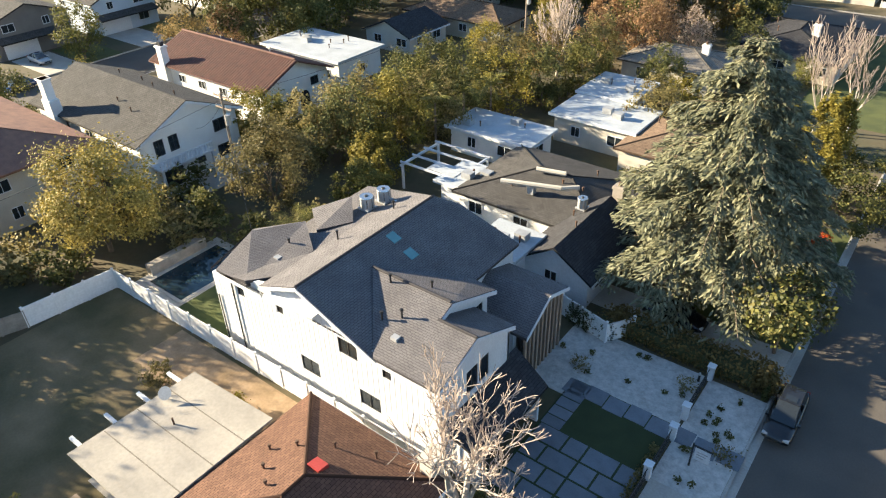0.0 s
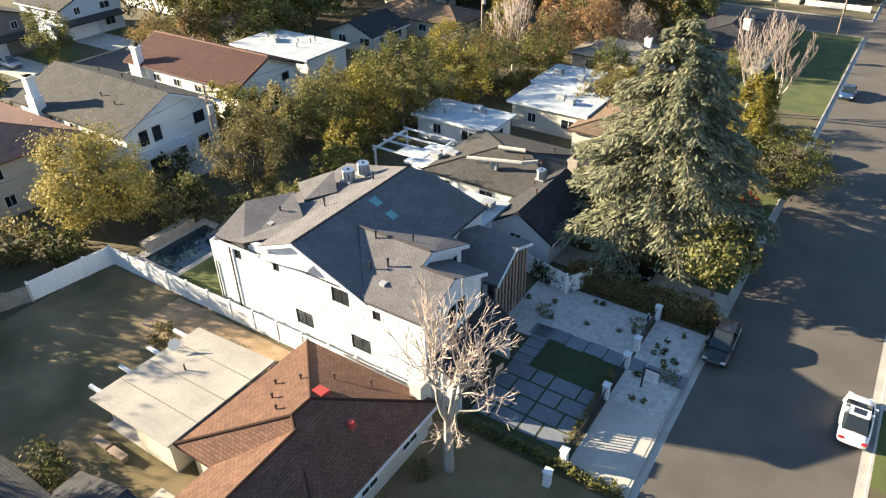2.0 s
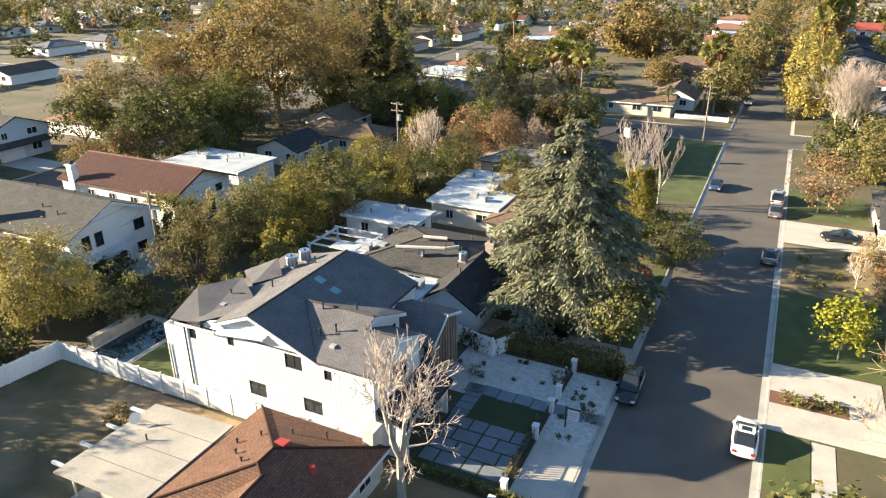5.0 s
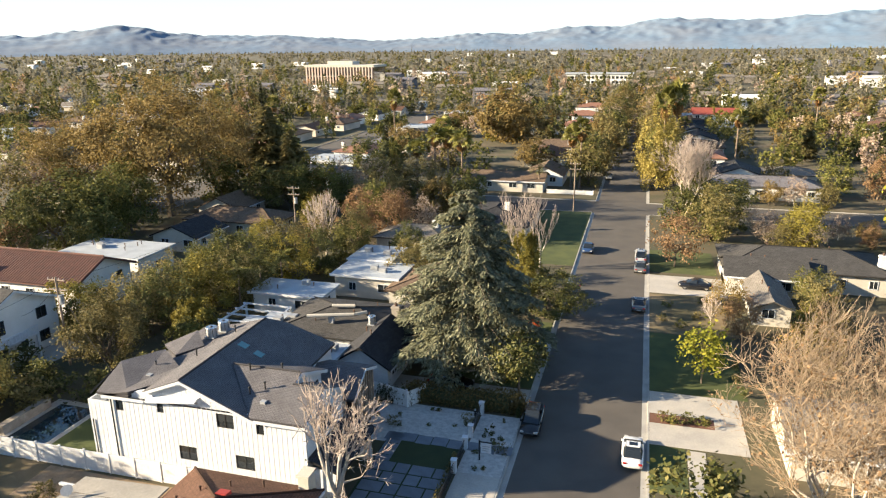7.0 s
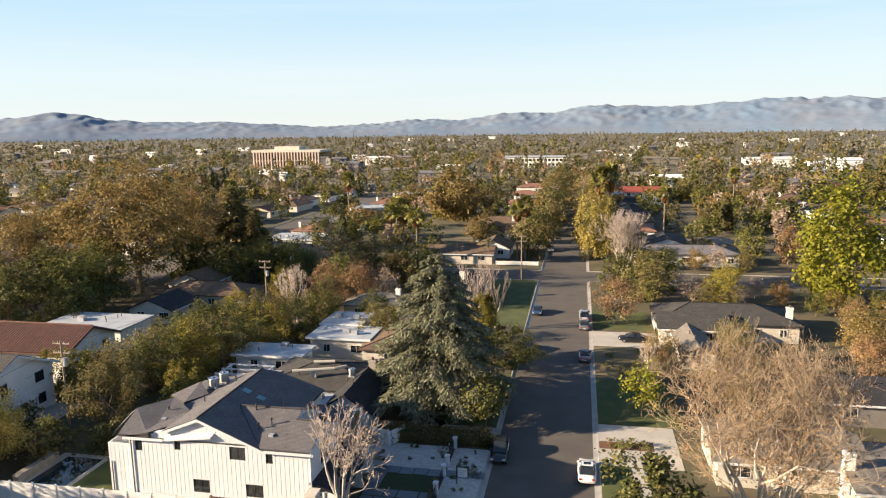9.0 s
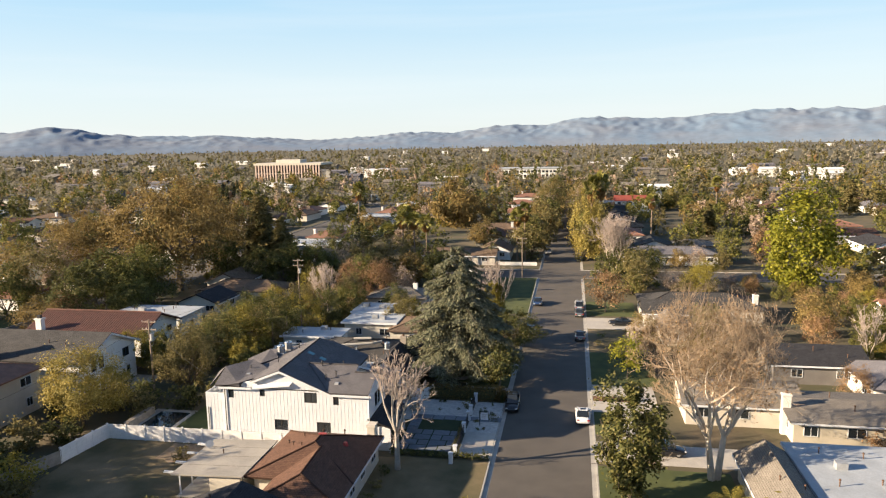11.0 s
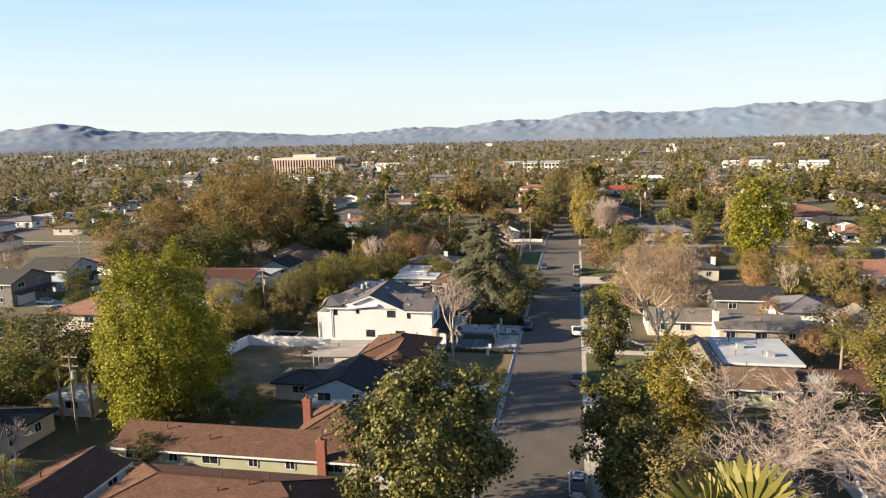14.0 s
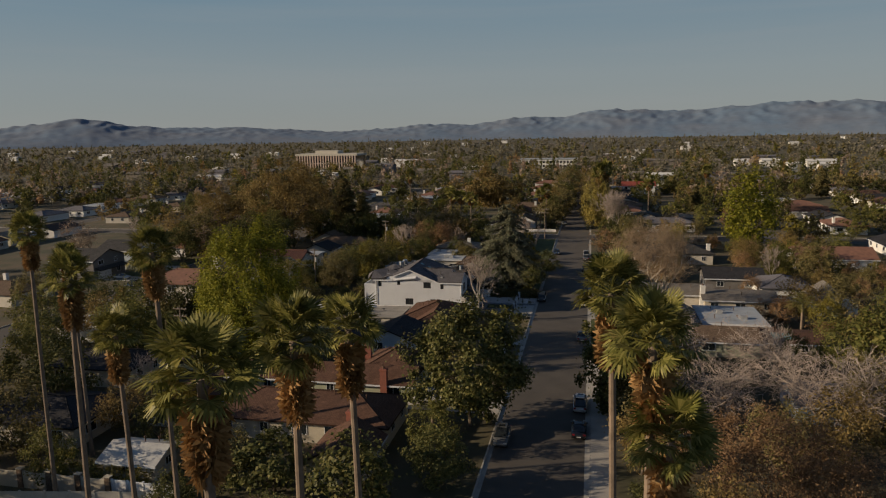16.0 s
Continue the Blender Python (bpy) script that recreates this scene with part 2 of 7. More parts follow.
R_SLATE = shingle("slate_shingle", (0.09, 0.086, 0.083), (0.066, 0.064, 0.062))
R_PALE = shingle("pale_shingle", (0.25, 0.225, 0.195), (0.2, 0.18, 0.155))
R_TILE = mat("clay_tile", (0.135, 0.055, 0.04), (0.088, 0.04, 0.03), 1.2, 6.0, 0.85, 0.4)
R_TILE2 = mat("brown_clay_tile", (0.26, 0.13, 0.085), (0.18, 0.09, 0.065), 1.2, 6.0, 0.85, 0.4)
F_LIME = foliage("leaf_lime", (0.17, 0.14, 0.035), (0.27, 0.22, 0.06), (0.37, 0.3, 0.1))
F_DARK = foliage("leaf_dark", (0.058, 0.066, 0.024), (0.105, 0.11, 0.038), (0.17, 0.155, 0.056), 0.36)
F_MID = foliage("leaf_mid", (0.085, 0.094, 0.028), (0.15, 0.15, 0.042), (0.24, 0.208, 0.066), 0.36)
F_OLIVE = foliage("leaf_olive", (0.118, 0.105, 0.042), (0.2, 0.17, 0.068), (0.28, 0.228, 0.1), 0.36)
F_YELLOW = foliage("leaf_yellow", (0.14, 0.122, 0.024), (0.235, 0.2, 0.042), (0.33, 0.275, 0.066), 0.34)
F_BRIGHT = foliage("leaf_bright", (0.105, 0.118, 0.016), (0.19, 0.19, 0.024), (0.285, 0.265, 0.036), 0.36)
F_RUST = foliage("leaf_rust", (0.19, 0.115, 0.06), (0.3, 0.19, 0.1), (0.4, 0.26, 0.145), 0.36)
F_BROWN = foliage("leaf_brown", (0.14, 0.1, 0.04), (0.225, 0.165, 0.062), (0.31, 0.225, 0.085), 0.36)
F_CEDAR = foliage("cedar_needles", (0.085, 0.092, 0.058), (0.152, 0.156, 0.098), (0.24, 0.235, 0.15), 0.14)
F_FIR = foliage("dark_needles", (0.04, 0.048, 0.024), (0.066, 0.072, 0.034), (0.1, 0.1, 0.048), 0.1)
F_PALM = foliage("palm_leaf", (0.085, 0.09, 0.022), (0.175, 0.168, 0.045), (0.34, 0.3, 0.1), 0.3, 0.4)
F_THATCH = foliage("dead_fronds", (0.19, 0.105, 0.04), (0.30, 0.175, 0.07), (0.38, 0.24, 0.11), 0.15)
F_RED = foliage("leaf_red", (0.4, 0.05, 0.02), (0.55, 0.09, 0.03), (0.5, 0.16, 0.04))
F_MAGNOLIA = foliage("magnolia_leaf", (0.055, 0.062, 0.018), (0.11, 0.112, 0.034), (0.21, 0.185, 0.07), 0.2, 0.5)
F_TWIG = foliage("fine_tan_twigs", (0.26, 0.195, 0.145), (0.37, 0.285, 0.215), (0.46, 0.37, 0.29), 0.3)
# far leaf tones greyed and paled, so distance haze sits in the colour
F_FARHAZE = foliage("hazy_far_leaves", (0.13, 0.125, 0.088), (0.205, 0.19, 0.137), (0.285, 0.252, 0.19), 0.36)

# ---- mesh tools ----


class Shape:
    """Gathers faces for one mesh; UVs in metres for roofs."""

    def __init__(self):
        self.v, self.f, self.uv = [], [], []

    def face(self, pts, uv=None):
        k = len(self.v)
        self.v += [tuple(p) for p in pts]
        self.f.append(tuple(range(k, k + len(pts))))
        self.uv += uv if uv else [(0.0, 0.0)] * len(pts)
        return self

    def box(self, x0, y0, z0, x1, y1, z1):
        c = [(x, y, z) for z in (z0, z1) for y in (y0, y1) for x in (x0, x1)]
        for q in ((0, 2, 3, 1), (4, 5, 7, 6), (0, 1, 5, 4), (2, 6, 7, 3), (0, 4, 6, 2), (1, 3, 7, 5)):
            self.face([c[i] for i in q], [(c[i][0] + c[i][1], c[i][2]) for i in q])
        return self

    def slab(self, pts, thick):
        """A sloped plate: top polygon pts, thickness downwards; UV along its eave and up its slope."""
        p = [Vector(q) for q in pts]
        nrm = (p[1] - p[0]).cross(p[2] - p[0]).normalized()
        if nrm.z < 0:
            p.reverse()
            nrm = -nrm
        u = Vector((0, 0, 1)).cross(nrm)
        u = u.normalized() if u.length > 1e-4 else Vector((1, 0, 0))
        w = nrm.cross(u)
        self.face(p, [(q.dot(u), q.dot(w)) for q in p])
        low = [q - Vector((0, 0, thick)) for q in p]
        self.face(low[::-1])
        for i in range(len(p)):
            j = (i + 1) % len(p)
            self.face([p[j], p[i], low[i], low[j]])
        return self

    def prism(self, outline, axis, a, b):
        """A flat outline of (u, w) pairs pushed from a to b along an axis."""
        def at(q, s):
            return {"x": (s, q[0], q[1]), "y": (q[0], s, q[1]), "z": (q[0], q[1], s)}[axis]
        self.face([at(q, a) for q in outline])
        self.face([at(q, b) for q in outline][::-1])
        for i in range(len(outline)):
            q, r = outline[i], outline[(i + 1) % len(outline)]
            self.face([at(r, a), at(q, a), at(q, b), at(r, b)])
        return self

    def tube(self, p0, p1, r0, r1=None, n=8, caps=True):
        p0, p1 = Vector(p0), Vector(p1)
        r1 = r0 if r1 is None else r1
        d = (p1 - p0).normalized()
        u = d.orthogonal().normalized()
        w = d.cross(u)
        ring = [(math.cos(2 * math.pi * i / n), math.sin(2 * math.pi * i / n)) for i in range(n)]
        a = [p0 + r0 * (c * u + s * w) for c, s in ring]
        b = [p1 + r1 * (c * u + s * w) for c, s in ring]
        for i in range(n):
            j = (i + 1) % n
            self.face([a[i], a[j], b[j], b[i]])
        if caps:
            self.face(a[::-1])
            self.face(b)
        return self

    def mesh(self, name):
        m = bpy.data.meshes.new(name)
        m.from_pydata(self.v, [], self.f)
        lay = m.uv_layers.new(name="UVMap")
        lay.data.foreach_set("uv", np.array(self.uv, dtype=np.float32).ravel())
        m.validate()
        if self.f and len(self.f) < 4000:
            bm = bmesh.new()
            bm.from_mesh(m)
            bmesh.ops.recalc_face_normals(bm, faces=bm.faces)
            bm.to_mesh(m)
            bm.free()
        return m


def fast_mesh(name, verts, per):
    """A mesh of separate faces with per corners each, from an array of corners."""
    verts = np.asarray(verts, dtype=np.float32).reshape(-1, 3)
    count = len(verts) // per
    m = bpy.data.meshes.new(name)
    m.vertices.add(len(verts))
    m.vertices.foreach_set("co", verts.ravel())
    m.loops.add(len(verts))
    m.loops.foreach_set("vertex_index", np.arange(len(verts), dtype=np.int32))
    m.polygons.add(count)
    m.polygons.foreach_set("loop_start", np.arange(0, len(verts), per, dtype=np.int32))
    m.update(calc_edges=True)
    return m


def part(name, shape, material, parent, label=""):
    data = shape.mesh(name) if isinstance(shape, Shape) else shape
    if not data.materials:
        data.materials.append(material)
    ob = new(name, data)
    ob.parent = parent
    return tagged(ob, label)


def thing(name, label, category, m=None, group="", kind=""):
    ob = new(name)
    ob.empty_display_size = 0.3
    if m:
        ob.matrix_world = m
    return tagged(ob, label, category, group, kind)


def plain(name, shape, material, label="", category="", group="", kind="", m=None):
    """A thing that is one mesh."""
    ob = part(name, shape, material, None)
    if m:
        ob.matrix_world = m
    return tagged(ob, label, category, group, kind)


rs = np.random.RandomState(7)

G0 = 0.15                     # level of the lots above the road
ROAD_W, ROAD_E = -4.4, 6.7    # kerb faces of the near street

# ---- ground, roads, kerbs ----
plain("ground", Shape().face([(-4900, -4900, -0.06), (4900, -4900, -0.06), (4900, 4900, -0.06), (-4900, 4900, -0.06)]), EARTH,
      "brown earth plain with patchy dry growth", "ground", kind="structure")
STREETS = [-327.0, -212.0, -98.0, 1.15]      # centre lines of the streets along y
CROSS = [127.0, 330.0]                                      # centre lines of the streets along x
HALF = 5.55
for k, cx in enumerate(STREETS):
    plain("road", Shape().box(cx - HALF, -260, -0.055, cx + HALF, 335.5, 0.0), ASPHALT, "dark grey asphalt street with faint patches", "road", kind="structure")
xs = [-420.0] + [v for c in STREETS for v in (c - HALF, c + HALF)] + [330.0]
ys = [-260.0] + [v for c in CROSS for v in (c - HALF, c + HALF)] + [420.0]
for c in CROSS:
    s = Shape()
    for k in range(0, len(xs) - 1, 2):
        s.box(xs[k], c - HALF, -0.055, xs[k + 1], c + HALF, 0.0)
    plain("road", s, ASPHALT, "dark grey asphalt cross street", "road", kind="structure")
for i in range(0, len(xs) - 1, 2):
    for j in range(0, len(ys) - 1, 2):
        x0, x1, y0, y1 = xs[i] + 0.16, xs[i + 1] - 0.16, ys[j] + 0.16, ys[j + 1] - 0.16
        plain("ground_block", Shape().box(x0, y0, -0.05, x1, y1, G0), EARTH, "earth of a housing block inside its kerbs", "ground", kind="structure")
        s = Shape()
        for a, b, c, d in ((x0 - 0.16, y0 - 0.16, x0, y1 + 0.16), (x1, y0 - 0.16, x1 + 0.16, y1 + 0.16), (x0, y0 - 0.16, x1, y0), (x0, y1, x1, y1 + 0.16)):
            s.box(a, b, -0.05, c, d, G0 + 0.012)
        plain("kerb", s, KERB, "pale concrete kerb along the street", "kerb", kind="structure")
gut = Shape()
for a, b in ((ROAD_W, ROAD_W + 0.5), (ROAD_E - 0.5, ROAD_E)):
    gut.box(a, -250, 0.0, b, 121.4, 0.006)
    gut.box(a, 132.6, 0.0, b, 324, 0.006)
plain("gutter", gut, KERB, "concrete gutter strip beside the asphalt", "gutter", kind="structure")
seam = Shape()
for k in range(12):
    y = -120 + 9.3 * k + rs.uniform(-1, 1)
    seam.box(-3.8, y, 0.0, rs.uniform(0, 6), y + 0.035, 0.004)
plain("crack_seal", seam, mat("crack_tar", (0.06, 0.055, 0.05)), "thin dark sealed cracks in the asphalt", "road mark", kind="structure")


def patch(name, x0, y0, x1, y1, material, label, dz=0.02, category="ground"):
    return plain(name, Shape().box(x0, y0, G0 - 0.1, x1, y1, G0 + dz), material, label, category, kind="structure")

# ---- houses ----


def gable_roof(w, d, ze, zr, axis="x", over=0.5, th=0.2):
    """Two slopes over a w by d plan round the origin, ridge along an axis."""
    s = Shape()
    if axis == "x":
        a, b = w / 2 + over, d / 2 + over
        k = (zr - ze) / (d / 2)
        lo = ze - k * over
        s.slab([(-a, -b, lo), (a, -b, lo), (a, 0, zr), (-a, 0, zr)], th)
        s.slab([(a, b, lo), (-a, b, lo), (-a, 0, zr), (a, 0, zr)], th)
    else:
        a, b = w / 2 + over, d / 2 + over
        k = (zr - ze) / (w / 2)
        lo = ze - k * over
        s.slab([(-a, b, lo), (-a, -b, lo), (0, -b, zr), (0, b, zr)], th)
        s.slab([(a, -b, lo), (a, b, lo), (0, b, zr), (0, -b, zr)], th)
    return s


def hip_roof(w, d, ze, zr, over=0.5, th=0.2):
    s = Shape()
    a, b = w / 2 + over, d / 2 + over
    if w >= d:
        r = max(a - b, 0.01)
        p, q = (-r, 0, zr), (r, 0, zr)
        s.slab([(-a, -b, ze), (a, -b, ze), q, p], th)
        s.slab([(a, b, ze), (-a, b, ze), p, q], th)
        s.slab([(a, -b, ze), (a, b, ze), q], th)
        s.slab([(-a, b, ze), (-a, -b, ze), p], th)
    else:
        r = max(b - a, 0.01)
        p, q = (0, -r, zr), (0, r, zr)
        s.slab([(a, -b, ze), (a, b, ze), q, p], th)
        s.slab([(-a, b, ze), (-a, -b, ze), p, q], th)
        s.slab([(-a, -b, ze), (a, -b, ze), p], th)
        s.slab([(a, b, ze), (-a, b, ze), q], th)
    return s


def ridge_caps(pts, r=0.11):
    s = Shape()
    for p, q in zip(pts, pts[1:]):
        s.tube(p, q, r, r, 6)
    return s


def window_on(parent, x, y, z, w, h, face, frame_mat=None, mullion=True):
    """A framed window on a wall of the house; face is the wall's outward axis."""
    fm = frame_mat or WHITE
    nx, ny = {"+x": (1, 0), "-x": (-1, 0), "+y": (0, 1), "-y": (0, -1)}[face]

    def put(s, u0, z0, u1, z1, d0, d1):
        if nx:
            s.box(x + nx * d0, y + u0, z0, x + nx * d1, y + u1, z1)
        else:
            s.box(x + u0, y + ny * d0, z0, x + u1, y + ny * d1, z1)
        return s
    fr = Shape()
    t = 0.07
    put(fr, -w / 2, z, -w / 2 + t, z + h, -0.02, 0.06)
    put(fr, w / 2 - t, z, w / 2, z + h, -0.02, 0.06)
    put(fr, -w / 2, z, w / 2, z + t, -0.02, 0.06)
    put(fr, -w / 2, z + h - t, w / 2, z + h, -0.02, 0.06)
    if mullion:
        put(fr, -0.025, z + t, 0.025, z + h - t, -0.02, 0.05)
    win = part("window", fr, fm, parent)
    part("pane", put(Shape(), -w / 2 + t, z + t, w / 2 - t, z + h - t, 0.004, 0.02), GLASS, win)
    return win


def vent_pipe(parent, x, y, z, h=0.6, r=0.06, material=None):
    s = Shape().tube((x, y, z - 0.25), (x, y, z + h), r, r, 8)
    s.tube((x, y, z + h), (x, y, z + h + 0.12), r * 1.9, r * 1.5, 8)
    return part("vent_pipe", s, material or RUST, parent)


def chimney_on(parent, x, y, z0, z1, w=0.9, d=0.7, material=None):
    s = Shape().box(x - w / 2, y - d / 2, z0, x + w / 2, y + d / 2, z1)
    s.box(x - w / 2 - 0.07, y - d / 2 - 0.07, z1 - 0.25, x + w / 2 + 0.07, y + d / 2 + 0.07, z1 - 0.08)
    c = part("chimney", s, material or BRICK, parent)
    part("flue", Shape().tube((x, y, z1), (x, y, z1 + 0.35), 0.17, 0.15, 10), RUST, c)
    return c


def house(label, x, y, w, d, eave, ridge, roof, wall, form="gable", axis="x", rot=0.0, over=0.5, wins=True, vents=2, chim=None, name="house",
          group="", storeys=1, door=None, seed=0, trim=None):
    """A plain house: solid walls, roof with thickness, framed windows, vents, an optional chimney (dx, dy, top, material)."""
    r = random.Random(seed * 31 + int(abs(x) * 7 + abs(y)))
    h = thing(name, label, "house", pose(x, y, G0, 0, 0, rot), group)
    body = Shape().box(-w / 2, -d / 2, -0.1, w / 2, d / 2, eave)
    if form == "gable":
        if axis == "x":
            o = [(-d / 2, eave), (d / 2, eave), (0, ridge - 0.12)]
            body.prism(o, "x", -w / 2, w / 2)
        else:
            o = [(-w / 2, eave), (w / 2, eave), (0, ridge - 0.12)]
            body.prism(o, "y", -d / 2, d / 2)
        part("roof", gable_roof(w, d, eave, ridge, axis, over), roof, h)
        a, b, lo = w / 2 + over, d / 2 + over, eave - (ridge - eave) / ((d if axis == "x" else w) / 2) * over
        for sgn in (-1, 1):
            if axis == "x":
                part("fascia", Shape().box(-a, sgn * b - 0.02, lo - 0.26, a, sgn * b + 0.03, lo - 0.03), trim or WHITE, h)
            else:
                part("fascia", Shape().box(sgn * a - 0.02, -b, lo - 0.26, sgn * a + 0.03, b, lo - 0.03), trim or WHITE, h)
    elif form == "hip":
        rf = part("roof", hip_roof(w, d, eave + 0.05, ridge, over), roof, h)
        a, b = w / 2 + over, d / 2 + over
        run = max(a - b, 0.01) if w >= d else max(b - a, 0.01)
        e0, e1 = ((-run, 0, ridge), (run, 0, ridge)) if w >= d else ((0, -run, ridge), (0, run, ridge))
        c = ridge_caps([e0, e1])
        for px, py in ((-a, -b), (a, -b), (a, b), (-a, b)):
            e = e0 if (px if w >= d else py) < 0 else e1
            c.tube((px, py, eave + 0.05), e, 0.08, 0.08, 5)
        part("ridge_cap", c, roof, rf)
    else:
        part("roof", Shape().box(-w / 2 - over, -d / 2 - over, eave, w / 2 + over, d / 2 + over, eave + 0.28), roof, h)
        part("roof_edge", Shape().box(-w / 2 - over - 0.03, -d / 2 - over - 0.03, eave - 0.02, w / 2 + over + 0.03, -d / 2 - over + 0.02, eave + 0.32), trim or WHITE, h)
        for k in range(2):
            ux, uy = r.uniform(-w / 3, w / 3), r.uniform(-d / 3, d / 3)
            part("roof_unit", Shape().box(ux - 0.5, uy - 0.4, eave + 0.26, ux + 0.5, uy + 0.4, eave + 0.9), GREYMETAL, h)
    part("wall", body, wall, h)
    if wins:
        for st in range(storeys):
            z = 1.0 + 2.8 * st
            hh = min(1.2, eave - z - 0.3)
            for face, length in (("-y", w), ("+x", d), ("-x", d)):
                n = max(1, int(length / 4.2))
                for k in range(n):
                    u = -length / 2 + (k + 0.5) * length / n + r.uniform(-0.5, 0.5)
                    px, py = {"-y": (u, -d / 2), "+x": (w / 2, u), "-x": (-w / 2, u)}[face]
                    window_on(h, px, py, z, r.choice((1.1, 1.5, 1.9)), hh, face)
    top = ridge if form != "flat" else eave + 0.28
    for k in range(vents):
        fx, fy = r.uniform(-0.35, 0.35) * w, r.uniform(-0.35, 0.35) * d
        if form == "flat":
            z = eave + 0.28
        elif axis == "x" or form == "hip" and w >= d:
            z = ridge - abs(fy) / (d / 2) * (ridge - eave)
        else:
            z = ridge - abs(fx) / (w / 2) * (ridge - eave)
        if form == "hip":
            z = min(z, ridge - max(abs(fx) - (w - d) / 2, 0) / (d / 2) * (ridge - eave)) if w >= d else min(z, ridge - max(abs(fy) - (d - w) / 2, 0) / (w / 2) * (ridge - eave))
        vent_pipe(h, fx, fy, z, r.uniform(0.3, 0.6))
    if chim:
        chimney_on(h, chim[0], chim[1], 0, chim[2], material=chim[3])
    if door:
        part("door", Shape().box(door[0] - 0.5, door[1] - 0.06, 0.02, door[0] + 0.5, door[1] + 0.06, 2.1), door[2], h)
    return h


def tile_rows(w, d, ze, zr, over=0.6, pitch=0.42):
    """Half of a barrel-tile roof pair over a w by d plan, ridge along x: rounded tile columns running down both slopes."""
    s = Shape()
    n = int((w + 2 * over) / pitch)
    k = (zr - ze) / (d / 2)
    b, lo = d / 2 + over, ze - k * over
    a = w / 2 + over
    for i in range(n):
        x = -a + (i + 0.5) * (2 * a) / n
        for sg in (-1, 1):
            prof = [(-0.21, 0.0), (-0.13, 0.09), (0.0, 0.12), (0.13, 0.09), (0.21, 0.0)]
            for (u0, h0), (u1, h1) in zip(prof, prof[1:]):
                s.face([(x + u0, sg * b, lo + h0), (x + u1, sg * b, lo + h1), (x + u1, 0, zr + h1), (x + u0, 0, zr + h0)])
    return s


# ---- the white farmhouse ----


def slopes(parent, material, thick, *planes):
    """Roof slopes, each a part."""
    for pts in planes:
        part("roof_slope", Shape().slab([la(*q) for q in pts], thick), material, parent)


WA = thing("farmhouse", "white two-storey board-and-batten farmhouse with a grey shingle roof", "house", pose(-28, 20, G0))


def la(x, y, z):
    return (x + 28, y - 20, z - G0)


def wall_cut(axis, at, thick, u0, u1, z0, z1, holes):
    """An upright wall with real openings; holes are (u0, z0, u1, z1)."""
    s = Shape()
    us = sorted({u0, u1, *[v for h in holes for v in (h[0], h[2])]})
    zs = sorted({z0, z1, *[v for h in holes for v in (h[1], h[3])]})
    for a, b in zip(us, us[1:]):
        for c, d in zip(zs, zs[1:]):
            if any(h[0] <= a and b <= h[2] and h[1] <= c and d <= h[3] for h in holes):
                continue
            if axis == "y":
                s.box(*la(a, at, c), *la(b, at + thick, d))
            else:
                s.box(*la(at, a, c), *la(at + thick, b, d))
    return s


def farm_window(axis, at, inward, u0, z0, u1, z1, bars=1):
    """A black-framed window set into an opening."""
    fr = Shape()
    t, d0, d1 = 0.07, 0.04 * inward, 0.12 * inward

    def put(s, a, b, c, d, p, q):
        lo, hi = sorted((p, q))
        if axis == "y":
            s.box(*la(a, at + lo, b), *la(c, at + hi, d))
        else:
            s.box(*la(at + lo, a, b), *la(at + hi, c, d))
        return s
    put(fr, u0, z0, u0 + t, z1, d0, d1)
    put(fr, u1 - t, z0, u1, z1, d0, d1)
    put(fr, u0, z0, u1, z0 + t, d0, d1)
    put(fr, u0, z1 - t, u1, z1, d0, d1)
    for k in range(bars):
        m = u0 + (u1 - u0) * (k + 1) / (bars + 1)
        put(fr, m - 0.03, z0, m + 0.03, z1, d0, d1)
    win = part("window", fr, BLACK, WA, "black-framed window")
    part("pane", put(Shape(), u0 + t, z0 + t, u1 - t, z1 - t, 0.07 * inward, 0.09 * inward), GLASS, win)


S_HOLES = [(-25.4, 5.4, -23.9, 6.6), (-29.1, 2.0, -27.5, 3.25), (-24.05, 2.0, -22.4, 3.2), (-22.0, 5.3, -21.35, 6.5), (-34.6, 5.55, -33.9, 6.9), (-30.7, 5.9, -30.1, 6.7)]
part("wall", wall_cut("y", 20.0, 0.22, -35.2, -17.9, G0 - 0.1, 6.75, S_HOLES), WHITE, WA)
for h in S_HOLES:
    farm_window("y", 20.0, 1, h[0], h[1], h[2], h[3], 1 if h[2] - h[0] > 1 else 0)
# gable top of the south wall, following the roof
part("wall", Shape().prism([(-35.2 + 28, 6.75 - G0), (-17.9 + 28, 6.75 - G0), (-22.6 + 28, 6.78 - G0), (-28.1 + 28, 9.0 - G0), (-31.5 + 28, 7.7 - G0), (-35.2 + 28, 6.9 - G0)], "y", 0.0, 0.22), WHITE, WA)
for x0, x1 in ((-35.2, -34.98), ):
    part("wall", wall_cut("x", x0, 0.22, 20.22, 34.2, G0 - 0.1, 6.9, []), WHITE, WA)
part("wall", wall_cut("y", 34.0, 0.22, -34.98, -22.4, G0 - 0.1, 6.7, []), WHITE, WA)
part("wall", Shape().prism([(-34.98 + 28, 6.7 - G0), (-22.4 + 28, 6.7 - G0), (-28.1 + 28, 8.9 - G0)], "y", 12.2, 12.42), WHITE, WA)
part("wall", wall_cut("x", -22.62, 0.22, 27.6, 34.0, G0 - 0.1, 6.45, []), WHITE, WA)
